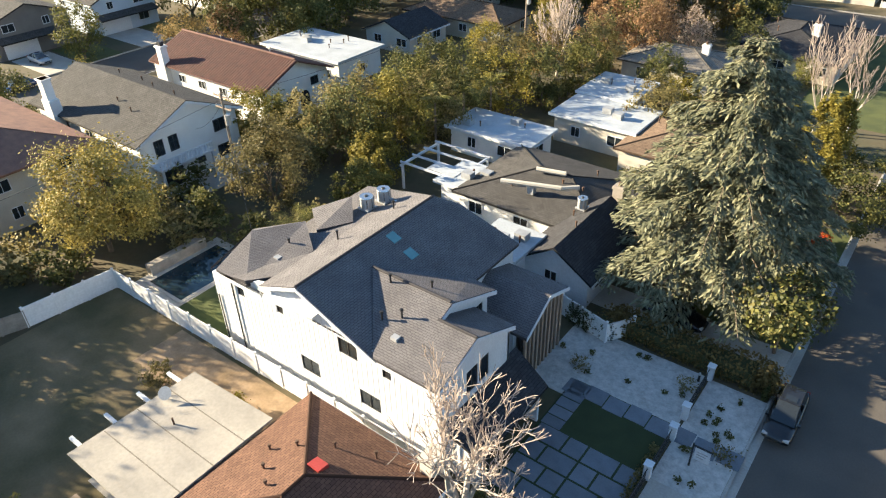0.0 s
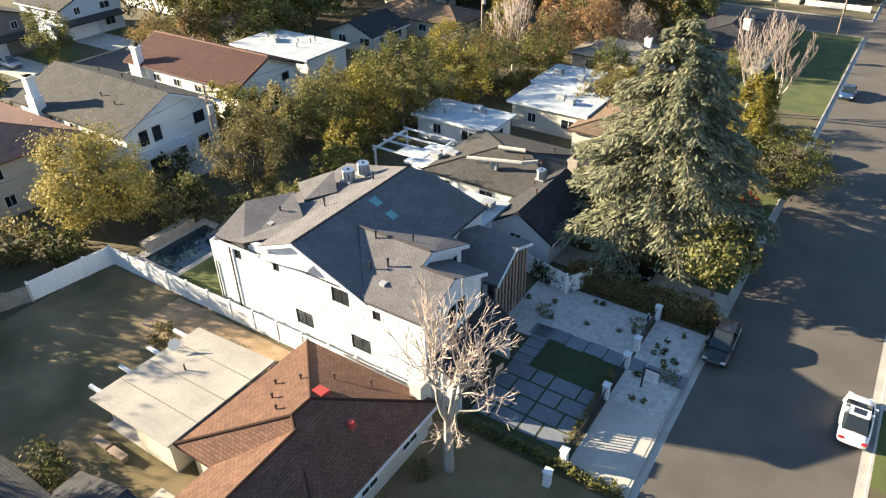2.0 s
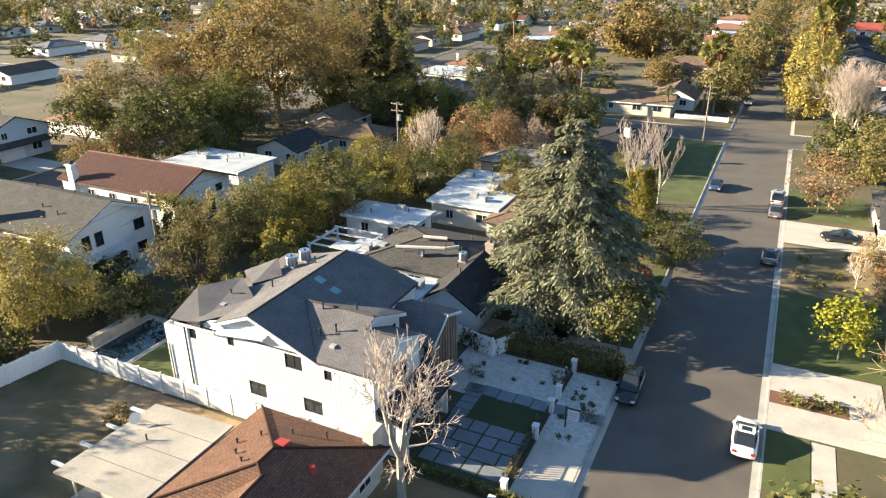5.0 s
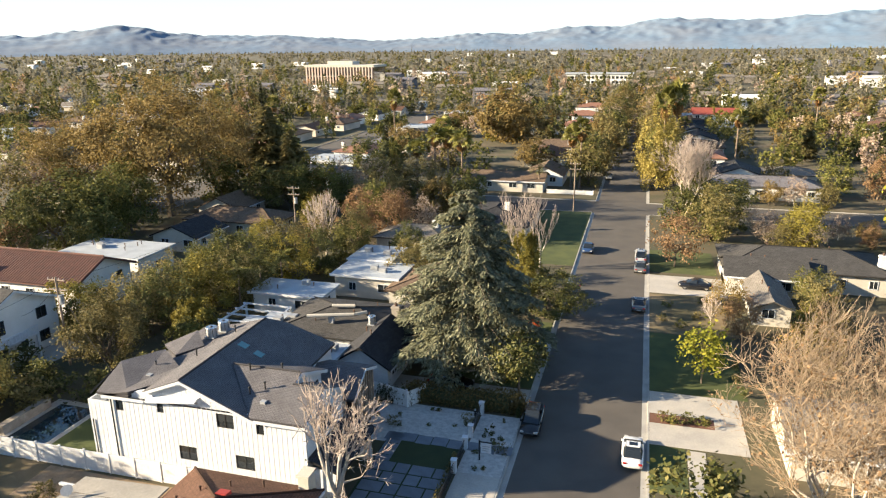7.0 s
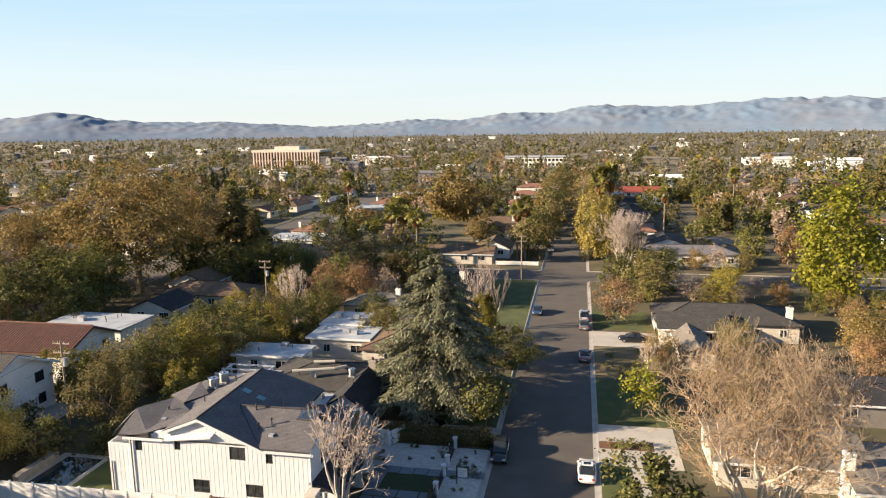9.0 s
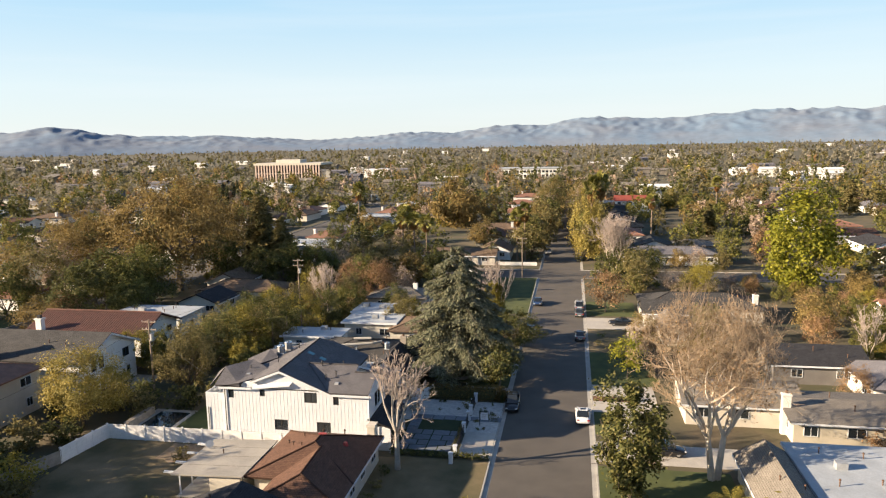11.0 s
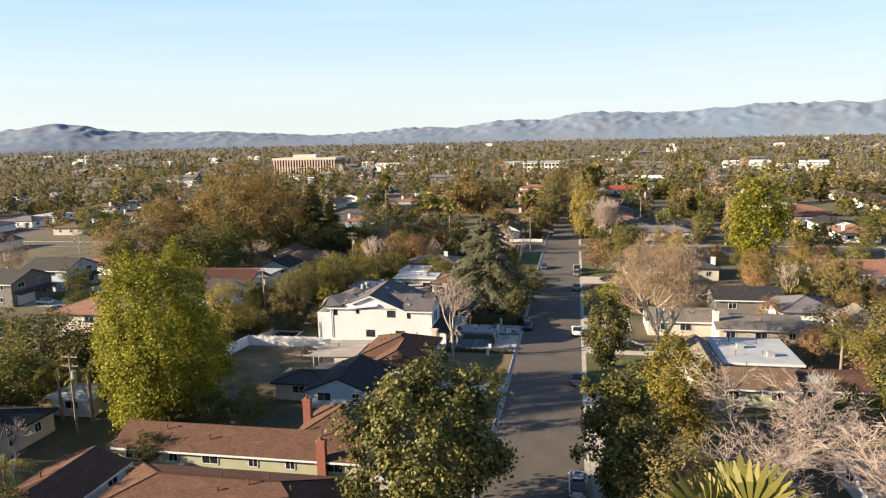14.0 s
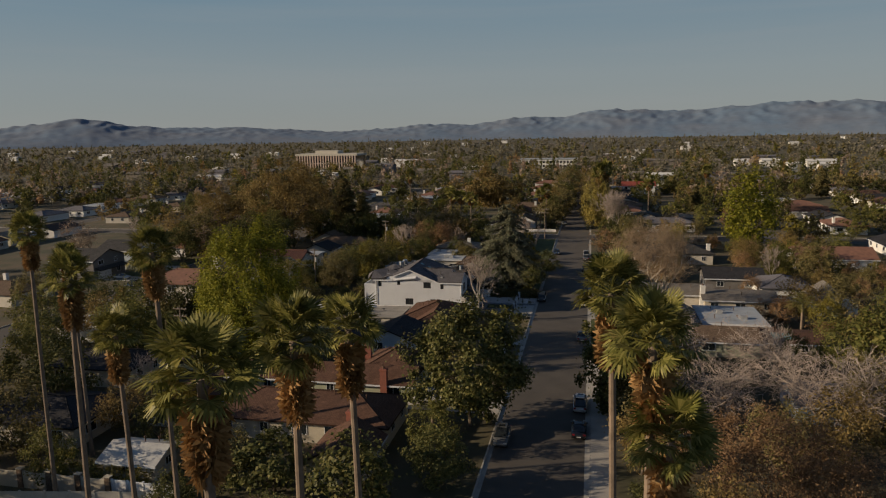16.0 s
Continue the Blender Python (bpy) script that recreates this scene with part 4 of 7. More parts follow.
def fan_palm(seed, h, label, m, leaves=30, radius=1.05, skirt=1.0, trunk=0.2, lean=0.0, group="", blades=28):
    """A fan palm: slender trunk, a crown of pleated fans and a skirt of dead ones."""
    rng = np.random.RandomState(seed)
    t = thing("fan_palm", label, "palm tree", m, group)
    tr = Shape()
    n = 10
    for k in range(n):
        f0, f1 = k / n, (k + 1) / n
        tr.tube((lean * f0 ** 2, 0, h * f0 - 0.1), (lean * f1 ** 2, 0, h * f1), trunk * (1.5 - 0.55 * f0 if k == 0 else 1.05 - 0.25 * f0), trunk * (1.05 - 0.25 * f1), 9)
    part("trunk", tr, PALMBARK, t)
    top = Vector((lean, 0, h))
    green, stems, dead = [], [], []
    for k in range(leaves):
        f = k / leaves
        yaw = k * 2.39996 + rng.uniform(-0.2, 0.2)
        tilt = 1.25 - 1.75 * f + rng.uniform(-0.12, 0.12)
        lead = radius * rng.uniform(1.0, 1.4)
        at = top + Vector((0, 0, 0.35 - 0.5 * f))
        q = fan_leaf(rng, radius * rng.uniform(0.85, 1.1), blades, 0.06 + 0.3 * f)
        roll = rng.uniform(-0.8, 0.8)
        green.append(place_leaf(q, at, yaw, tilt, roll, lead))
        e = Matrix.Rotation(yaw, 3, 'Z') @ Matrix.Rotation(-tilt, 3, 'Y') @ Vector((lead, 0, 0))
        stems.append((np.array(at), np.array(at + e), 0.028, 0.018))
    for k in range(int(60 * skirt)):
        f = rng.uniform(0, 1)
        q = fan_leaf(rng, radius * 0.95, 12, 0.25)
        dead.append(place_leaf(q, top + Vector((-0.2 * lean / max(h, 1), 0, -0.3 - 2.3 * skirt * f)), rng.uniform(0, 6.28), -1.12 - 0.35 * f - rng.uniform(0, 0.15), rng.uniform(-1, 1), 0.35 + 0.25 * (1 - f)))
    part("petiole_ring", segs_mesh("petiole_ring", stems, 4), F_PALM, t)
    part("frond_crown", fast_mesh("frond_crown", np.concatenate(green), 4), F_PALM, t)
    if dead:
        part("dead_skirt", fast_mesh("dead_skirt", np.concatenate(dead), 4), F_THATCH, t, "skirt of dry brown dead fronds")
    return t


def feather_palm(seed, h, label, m, fronds=18, length=2.4, trunk=0.16, material=None):
    """A feather palm: ringed trunk and arching fronds with many leaflets."""
    rng = np.random.RandomState(seed)
    t = thing("feather_palm", label, "palm tree", m)
    part("trunk", Shape().tube((0, 0, -0.1), (0, 0, h * 0.5), trunk * 1.2, trunk, 9).tube((0, 0, h * 0.5), (0, 0, h), trunk, trunk * 0.9, 9), PALMBARK, t)
    ribs, leaf = [], []
    for k in range(fronds):
        yaw, rise = k * 2.4 + rng.uniform(-0.2, 0.2), rng.uniform(0.2, 1.25)
        p = np.array([0, 0, h])
        d = np.array([math.cos(yaw) * math.cos(rise), math.sin(yaw) * math.cos(rise), math.sin(rise)])
        side = np.array([-math.sin(yaw), math.cos(yaw), 0])
        for s in range(9):
            q = p + d * length / 9
            ribs.append((p, q, 0.025, 0.02))
            for sg in (-1, 1):
                for u in (0.2, 0.55, 0.9):
                    b = p + (q - p) * u
                    ln = 0.62 * math.sin(math.pi * (s + 1.2) / 11) * length / 2.4
                    e = b + sg * side * ln * 0.85 + d * ln * 0.5 + np.array([0, 0, -0.3 * ln])
                    leaf.append([b, b + d * 0.05, e + d * 0.015, e])
            p = q
            d = d + np.array([0, 0, -0.19])
            d /= np.linalg.norm(d)
    part("rib_crown", segs_mesh("rib_crown", ribs, 4), F_PALM, t)
    part("frond_crown", fast_mesh("frond_crown", np.array(leaf), 4), material or F_PALM, t)
    return t


def shrub(seed, w, h, leaf, label, m, n=500, size=0.12, name="shrub", group="", d=None, clumps=24):
    rng = np.random.RandomState(seed)
    p = crown_points(rng, n, w, h, clumps, 0.2, 0.5)
    if d:
        p[:, 1] *= d / w
    p[:, 2] = np.abs(p[:, 2])
    ob = plain(name, fast_mesh(name, leaf_cards(p, size, rng), 4), leaf, label, "shrub", group, m=m)
    return ob


def hedge(seed, x0, y0, x1, y1, h, leaf, label, n=3000, size=0.16, z=None, name="hedge"):
    """A clipped row of leaves over a stem core, uneven on top."""
    rng = np.random.RandomState(seed)
    z = G0 if z is None else z
    t = thing(name, label, "hedge", pose((x0 + x1) / 2, (y0 + y1) / 2, z))
    w, d = abs(x1 - x0), abs(y1 - y0)
    u = rng.uniform(-0.5, 0.5, (n, 3))
    ax = rng.randint(0, 5, n)
    for k, (c, v) in enumerate(((0, -0.5), (0, 0.5), (1, -0.5), (1, 0.5), (2, 0.5))):
        sel = ax == k
        u[sel, c] = v + rng.normal(0, 0.04, sel.sum())
    lump = 1 + 0.13 * np.sin(u[:, 0] * w * 0.9 + seed) * np.cos(u[:, 1] * d * 0.8) + rng.normal(0, 0.035, n)
    p = np.stack([u[:, 0] * w, u[:, 1] * d, (u[:, 2] + 0.5) * h * lump], 1)
    part("leaf_mass", fast_mesh("leaf_mass", leaf_cards(p, size, rng, 0.4), 4), leaf, t)
    core = Shape()
    for k in range(max(2, int(max(w, d) / 0.9))):
        f = (k + 0.5) / max(2, int(max(w, d) / 0.9)) - 0.5
        px, py = (f * w, 0) if w > d else (0, f * d)
        core.tube((px, py, -0.05), (px, py, h * 0.85), 0.06, 0.03, 5)
    core.box(-w * 0.42, -d * 0.36, 0.05, w * 0.42, d * 0.36, h * 0.8)
    part("stem_core", core, F_FIR, t)
    return t

# ---- near trees ----
AT = lambda x, y, rz=0.0, z=G0, s=1.0: pose(x, y, z, 0, 0, rz) @ Matrix.Scale(s, 4)
cedar(3, 19.5, 19.5, "tall broad cedar with silvery green drooping boughs", AT(-12.1, 46.4), F_CEDAR, 30, per=210, size=0.15, droop=0.4)
broad_tree(11, 9.8, 10.0, F_LIME, "rounded tree with thin yellow-green foliage", m=AT(-55.0, 21.5), n=19000, size=0.15, clumps=130, spread=0.11)
broad_tree(12, 9.0, 7.8, F_OLIVE, "grey-green tree beside a tall hedge", m=AT(-48.3, 34.6), n=13000, size=0.14, clumps=100, spread=0.11, low=0.12)
broad_tree(13, 6.7, 5.8, F_MAGNOLIA, "small magnolia with glossy leaves by the kerb", m=AT(-5.6, 41.2), n=3600, size=0.2, trunk=0.13, clumps=40, low=0.3)
broad_tree(14, 9.8, 5.2, F_YELLOW, "bright yellow feathery bamboo-like tree", m=AT(-9.0, 64.5), n=16000, size=0.12, low=0.05, clumps=90, spread=0.1, taper=0.35, long=2.4)
broad_tree(15, 5.8, 10.5, F_DARK, "spreading dark green tree over the kerb", m=AT(-6.0, 61.5), n=14000, size=0.15, low=0.1, clumps=90, spread=0.1)
bare_tree(21, 13.2, GREYTWIG, "pale pruned leafless tree with upright limbs", m=AT(-13.8, 16.2) @ Matrix.Diagonal((0.86, 0.86, 1, 1)), bark=mat("grey_bark", (0.37, 0.34, 0.305), (0.27, 0.245, 0.215), 1.5, 9.0, 0.9, 0.5), depth=4, trunk=0.38, low=0.3, split=3, angle=0.5, upward=0.24, first=0.24, min_r=0.02, shrink=0.66)
bare_tree(22, 20.4, TWIG, "large leafless sycamore with fine upright tan twigs", m=AT(18.2, 18.6) @ Matrix.Diagonal((0.84, 0.84, 1, 1)), depth=5, trunk=0.46, low=0.2, split=3, angle=0.52, upward=0.2, stems=2, leaves=(F_RUST, 3000), first=0.23, min_r=0.012, shrink=0.7, oval=True)
broad_tree(23, 11.7, 7.0, F_MAGNOLIA, "dark magnolia with coppery leaf undersides", m=AT(9.6, 13.8), n=12000, size=0.22, clumps=90, spread=0.1, low=0.14)
broad_tree(24, 21.0, 15.2, F_BRIGHT, "large rounded tree with dense bright green foliage", m=AT(-45.3, -12.5), n=60000, size=0.22, hollow=0.8, clumps=420, spread=0.085, low=0.06, taper=0.2)
broad_tree(25, 15.0, 13.4, F_MAGNOLIA, "large spreading magnolia over the street", m=AT(-7.5, -31.0), n=26000, size=0.26, hollow=0.6, clumps=150, spread=0.09, low=0.16)
broad_tree(26, 12.8, 8.0, F_MAGNOLIA, "tall dark magnolia at the kerb", m=AT(9.2, -24.0), n=14000, size=0.24, clumps=100, spread=0.1, low=0.1)
broad_tree(27, 12.0, 8.6, F_YELLOW, "broad tree with yellow and green leaves", m=AT(16.6, -10.5), n=14000, size=0.22, clumps=110, spread=0.1, low=0.1)
bare_tree(28, 14.5, GREYTWIG, "spreading leafless tree with pinkish grey twigs", m=AT(23.0, -24.0), bark=GREYTWIG, depth=5, trunk=0.26, low=0.12, split=3, angle=0.62, upward=0.12, first=0.42, min_r=0.013)
bare_tree(44, 11.5, GREYTWIG, "leafless pinkish grey tree in a garden", m=AT(33.0, -30.0), bark=GREYTWIG, depth=4, trunk=0.22, low=0.14, split=4, angle=0.62, upward=0.08, first=0.4, min_r=0.018)
broad_tree(29, 10.5, 13.0, F_RUST, "tree with thinning orange-brown leaves", m=AT(22.5, -48.0), n=22000, size=0.13, low=0.1, clumps=140, spread=0.1)
broad_tree(30, 12.0, 9.0, F_MID, "dense green tree behind houses", m=AT(46.0, -8.0), n=4000, size=0.34, low=0.1)
broad_tree(31, 9.5, 9.0, F_OLIVE, "olive green tree in a back garden", m=AT(38.0, -28.0), n=4000, size=0.3, low=0.1)
broad_tree(32, 6.3, 4.7, F_BRIGHT, "young green tree on a lawn", m=AT(11.9, 47.7), n=1600, size=0.22, trunk=0.07, low=0.32)
broad_tree(33, 8.1, 8.0, F_RUST, "small tree with thin orange autumn leaves", m=AT(10.6, 87.5), n=2600, size=0.22, trunk=0.14, low=0.25)
bare_tree(34, 11.3, GREYTWIG, "leafless grey tree in a front garden", m=AT(-9.5, 82.0), depth=4, trunk=0.16, split=2, angle=0.32, upward=0.5, min_r=0.018)
bare_tree(35, 12.5, GREYTWIG, "leafless grey tree with upright twigs", m=AT(-12.5, 80.0), depth=4, trunk=0.16, split=2, angle=0.32, upward=0.5, min_r=0.018)
bare_tree(36, 17.0, GREYTWIG, "tall leafless pinkish grey tree", m=AT(13.5, 115.0), depth=4, trunk=0.3, split=4, min_r=0.022)
broad_tree(37, 19.0, 11.5, F_LIME, "tall hanging yellow-green willow by the street", m=AT(8.2, 147.0), n=12000, size=0.28, low=0.05, clumps=120, spread=0.1)
big_tree = broad_tree(38, 28.0, 32.0, F_BROWN, "very large tree with brown-green open crown", m=AT(-87.8, 98.0), n=26000, size=0.34, clumps=170, low=0.22, trunk=0.7, spread=0.085, hollow=0.4)
copy_thing(big_tree, AT(-112.0, 99.0, 70) @ Matrix.Diagonal((0.7, 0.6, 0.72, 1)))
copy_thing(big_tree, AT(-92.0, 122.0, 160) @ Matrix.Diagonal((0.6, 0.6, 0.78, 1)))
broad_tree(39, 22.4, 15.5, F_BRIGHT, "tall bright green rounded tree", m=AT(52.2, 108.0), n=7000, size=0.5, low=0.06)
broad_tree(40, 17.4, 21.0, F_BROWN, "round rusty brown tree", m=AT(-41.8, 222.0), n=4500, size=0.7, low=0.06)
PALMS = [(-23.4, -66.6, 27.4, 51), (-26.4, -67.4, 21.6, 52), (-5.3, -84.6, 27.2, 53), (-5.0, -77.8, 25.7, 54), (7.8, -77.9, 28.0, 55), (8.7, -84.0, 27.6, 56), (-5.0, -91.6, 28.0, 57),
         (9.9, -84.8, 24.0, 58), (-48.0, -46.0, 22.5, 59), (-44.0, -56.0, 27.0, 60), (-27.2, -71.2, 26.2, 61)]
for x, y, h, s in PALMS:
    fan_palm(s, h - 0.2, "tall fan palm with a skirt of dry fronds", AT(x, y, s * 40), lean=0.6 * math.sin(s), group="street fan palms", radius=0.84)
broad_tree(41, 6.0, 8.0, F_DARK, "low dark tree under the palms", m=AT(-24.0, -50.0), n=3000, size=0.3, low=0.08)
broad_tree(42, 7.0, 8.0, F_MAGNOLIA, "dark glossy tree in a front garden", m=AT(-15.0, -52.0), n=3000, size=0.3, low=0.08)
broad_tree(70, 10.5, 10.0, F_MID, "dense green tree behind the dry yard", m=AT(-60, 2), n=8000, size=0.25, low=0.08, clumps=110)
broad_tree(71, 10, 9.5, F_DARK, "dense green tree behind the dry yard", m=AT(-61, -4), n=8000, size=0.25, low=0.08, clumps=110)
broad_tree(72, 9.5, 9.0, F_MID, "dense green tree behind the dry yard", m=AT(-63, 9), n=8000, size=0.25, low=0.08, clumps=110)
broad_tree(73, 11, 10.5, F_DARK, "dense green tree behind the dry yard", m=AT(-70, -4), n=8000, size=0.25, low=0.08, clumps=110)
broad_tree(74, 10, 9.5, F_MID, "dense green tree behind the dry yard", m=AT(-66, -14), n=8000, size=0.25, low=0.08, clumps=110)
feather_palm(612, 1.4, "low golden yellow palm on a lawn", AT(18.2, 10.8), 20, 2.4, 0.16, F_YELLOW)

# ---- front garden of the farmhouse ----
patch("pavement", -8.15, 19.9, -4.57, 26.6, CONCRETE, "pale concrete driveway apron", 0.03, "driveway")
patch("gravel_bed", -18.0, 31.1, -8.4, 36.3, GRAVEL, "bed of white gravel with a few plants", 0.03, "gravel")
patch("gravel_bed", -8.2, 26.6, -4.57, 36.2, GRAVEL, "bed of white gravel beside the kerb", 0.03, "gravel")
patch("gravel_bed", -18.0, 29.4, -15.2, 31.1, GRAVEL, "strip of white gravel by the entry", 0.03, "gravel")
patch("turf", -15.4, 20.6, -8.6, 31.1, TURF, "strip of dark artificial turf between slabs", 0.03, "lawn")
pav = thing("paving", "large blue-grey slate slabs with grass joints", "paving", pose(-12, 24, G0 + 0.03), kind="structure")
slabs = {}


def paver(x0, y0, x1, y1):
    key = (round(x1 - x0, 2), round(y1 - y0, 2))
    if key not in slabs:
        w, d = key
        s = Shape().box(0.02, 0.02, 0, w - 0.02, d - 0.02, 0.02).box(0, 0, 0, w, d, 0.014)
        slabs[key] = s.mesh("paver")
        slabs[key].materials.append(PAVER)
    o = new("paver", slabs[key])
    o.parent = pav
    o.location = (x0 + 12, y0 - 24, 0.0)


for i in range(4):
    y = 21.0 + i * 1.42
    off = 0.0 if i % 2 else 0.7
    x = -15.2
    ws = [1.9, 1.15, 1.9, 1.15] if i % 2 else [1.15, 1.9, 1.15, 1.9]
    for w in ws:
        if x + w < -8.6:
            paver(x, y, x + w, y + 1.28)
        x += w + 0.14
for k in range(5):
    paver(-15.3, 26.6 + k * 0.9, -14.0, 27.42 + k * 0.9)
for k in range(8):
    paver(-15.6 + k * 1.42, 29.75 + (0.12 if k % 2 else 0.0), -14.26 + k * 1.42, 31.05 + (0.12 if k % 2 else 0.0))


def gate_post(x, y, h=1.15):
    t = thing("gate_post", "white square garden post with a flat cap", "post", pose(x, y, G0), "front garden posts")
    part("shaft", Shape().box(-0.2, -0.2, 0, 0.2, 0.2, h), WHITE, t)
    part("cap", Shape().box(-0.25, -0.25, h, 0.25, 0.25, h + 0.08), WHITE, t)


POSTS = [(-8.35, 20.2), (-8.35, 26.5), (-8.3, 30.0), (-8.3, 32.0), (-8.25, 36.2), (-8.5, 18.3)]
for x, y in POSTS:
    gate_post(x, y)
for y0, y1 in ((20.45, 26.25), (26.75, 29.75), (32.25, 35.95)):
    f = thing("metal_fence", "low black metal fence with upright slats", "fence", pose(-8.32, y0, G0), "front fence panels")
    for z in (0.12, 0.98):
        part("rail", Shape().box(-0.025, 0, z, 0.025, y1 - y0, z + 0.05), BLACK, f)
    n = int((y1 - y0) / 0.24)
    sm = Shape().box(-0.012, -0.045, 0.05, 0.012, 0.045, 1.02).mesh("slat")
    sm.materials.append(BLACK)
    for k in range(n):
        o = new("slat", sm)
        o.parent = f
        o.location = (0, 0.12 + k * 0.24, 0)
sg = thing("yard_sign", "white hanging yard sign on a black post", "sign", pose(-6.2, 28.7, G0))
part("post", Shape().box(-0.6, -0.05, 0, -0.5, 0.05, 1.9), BLACK, sg)
part("arm", Shape().box(-0.6, -0.04, 1.72, 0.55, 0.04, 1.8), BLACK, sg)
part("board", Shape().box(-0.42, -0.02, 0.75, 0.45, 0.02, 1.65), WHITE, sg)
for k in range(3):
    part("lettering_bar", Shape().box(-0.3, -0.026, 1.35 - 0.2 * k, 0.33 - 0.1 * k, -0.021, 1.42 - 0.2 * k), GREYMETAL, sg)
gl = thing("garden_light", "dark low garden bollard with a pale round top", "garden light", pose(-8.75, 35.6, G0))
part("stem", Shape().tube((0, 0, 0), (0, 0, 0.55), 0.09, 0.07, 8), BLACK, gl)
part("globe", Shape().tube((0, 0, 0.55), (0, 0, 0.66), 0.06, 0.1, 8).tube((0, 0, 0.66), (0, 0, 0.76), 0.1, 0.05, 8), LAMPGLASS, gl)
prng = random.Random(3)
for k in range(26):
    x, y = prng.choice([(prng.uniform(-17.6, -9), prng.uniform(31.6, 35.9)), (prng.uniform(-7.9, -5), prng.uniform(27, 35.8))])
    big = k in (3, 11, 19)
    shrub(100 + k, 1.3 if big else 0.4, 0.8 if big else 0.35, F_OLIVE if big else F_DARK, "small drought-hardy plant in white gravel", AT(x, y), 260 if big else 60, 0.09, group="gravel bed plants")
for k in range(30):
    shrub(140 + k, 0.7, prng.uniform(0.5, 0.9), F_DARK if k % 3 else F_MID, "low planting along the garden boundary", AT(-15.2 + k * 0.36, 19.7 + prng.uniform(-0.15, 0.15)), 110, 0.1, group="boundary planting")
for k in range(14):
    shrub(180 + k, 0.55, 0.6, F_OLIVE, "low planting behind the metal fence", AT(-8.75, 21 + k * 0.58), 90, 0.09, group="fence planting")
for k in range(6):
    shrub(200 + k, 0.7, 1.9, F_FIR, "small dark conifer beside a white fence", AT(-18.4 + k * 0.62, 35.9), 320, 0.1, group="small conifers", name="conifer_shrub")
hedge(61, -15.6, 36.6, -5.0, 38.5, 1.5, F_BROWN, "long brown-green hedge between two gardens", 5200, 0.14)
hedge(62, -5.0, 36.3, -4.7, 38.0, 1.0, F_DARK, "low dark hedge by the kerb", 400, 0.12)


def board_fence(x0, y0, x1, y1, h=1.8, step=2.4, name="vinyl_fence", label="white vinyl privacy fence with square posts", material=None):
    mt = material or VINYL
    d = Vector((x1 - x0, y1 - y0, 0))
    f = thing(name, label, "fence", Matrix.Translation((x0, y0, G0)) @ Matrix.Rotation(math.atan2(d.y, d.x), 4, 'Z'))
    n = max(1, round(d.length / step))
    w = d.length / n
    pm = Shape().box(-0.07, -0.07, -0.05, 0.07, 0.07, h + 0.06).box(-0.09, -0.09, h + 0.06, 0.09, 0.09, h + 0.1).mesh("post")
    bm_ = Shape().box(0.07, -0.025, 0.05, w - 0.07, 0.025, h).box(0.07, -0.045, h - 0.12, w - 0.07, 0.045, h).box(0.07, -0.045, 0.05, w - 0.07, 0.045, 0.2).mesh("panel")
    for q in (pm, bm_):
        q.materials.append(mt)
    for k in range(n + 1):
        o = new("post", pm)
        o.parent, o.location = f, (k * w, 0, 0)
        if k < n:
            o = new("panel", bm_)
            o.parent, o.location = f, (k * w, 0, 0)
    return f


board_fence(-49.7, 18.9, -18.4, 19.3)
board_fence(-50.6, 12.2, -49.7, 18.9)
board_fence(-19.4, 36.5, -15.4, 35.5)
board_fence(-15.4, 35.5, -14.2, 37.4, 1.6)
board_fence(-53.5, 4.0, -50.6, 12.2, 1.5, 1.6, "brick_fence", "brown block garden wall", STONE)
board_fence(-41.5, 36.0, -36.5, 31.5, 1.7, 1.2, "picket_fence", "grey weathered timber fence", TIMBER)
patch("lawn", -43.5, 20.0, -37.8, 30, LAWN, "green lawn beside the pool", 0.02, "lawn")
patch("pool_deck", -49.2, 20.0, -43.5, 28.2, CONCRETE, "concrete deck round the pool", 0.04, "deck")
pl = thing("pool", "dark blue swimming pool in shade", "pool", pose(-46.0, 24.0, G0))
part("water", Shape().box(-2.2, -3.2, 0.0, 2.0, 3.4, 0.055), POOL, pl)
part("coping", Shape().box(-2.5, -3.5, 0.0, 2.3, -3.2, 0.08).box(-2.5, 3.4, 0.0, 2.3, 3.7, 0.08).box(2.0, -3.2, 0, 2.3, 3.4, 0.08).box(-2.5, -3.2, 0, -2.2, 3.4, 0.08), CONCRETE, pl)
part("raised_wall", Shape().box(-3.4, -2.6, 0.0, -2.7, 2.8, 0.95), STONE, pl)
patch("walkway", -38, 19.45, -18, 19.95, CONCRETE, "narrow concrete side path", 0.03, "path")
patch("yard", -50.2, -3.0, -14.6, 18.8, DRYGRASS, "patchy dry grass yard", 0.015, "yard")
# sunlit strip of the yard, painted as paler tan ground with a wavy edge
soil = [(-41.0 + 0.7 * k + 0.15 * math.sin(k * 2.3), 14.6 - 0.05 * k + 0.55 * math.sin(k * 1.7) + 0.3 * math.sin(k * 4.1)) for k in range(30)]
plain("bare_soil", Shape().prism(soil + [(-20.7, 18.75), (-41.0, 18.75)], "z", G0 - 0.1, G0 + 0.022), mat("sunlit_tan_soil", (0.36, 0.26, 0.165), (0.22, 0.155, 0.09), 0.8, 5.0, 1.0, 0.6),
      "tan soil strip paled for sunlight along the white fence", "soil", kind="structure")
plain("plant_ring", Shape().tube((0, 0, 0), (0, 0, 0.16), 0.62, 0.6, 20, False).tube((0, 0, 0), (0, 0, 0.16), 0.48, 0.5, 20, False), CREAM, "pale ring edging in the dry yard", "edging", m=AT(-34.3, 15.0))
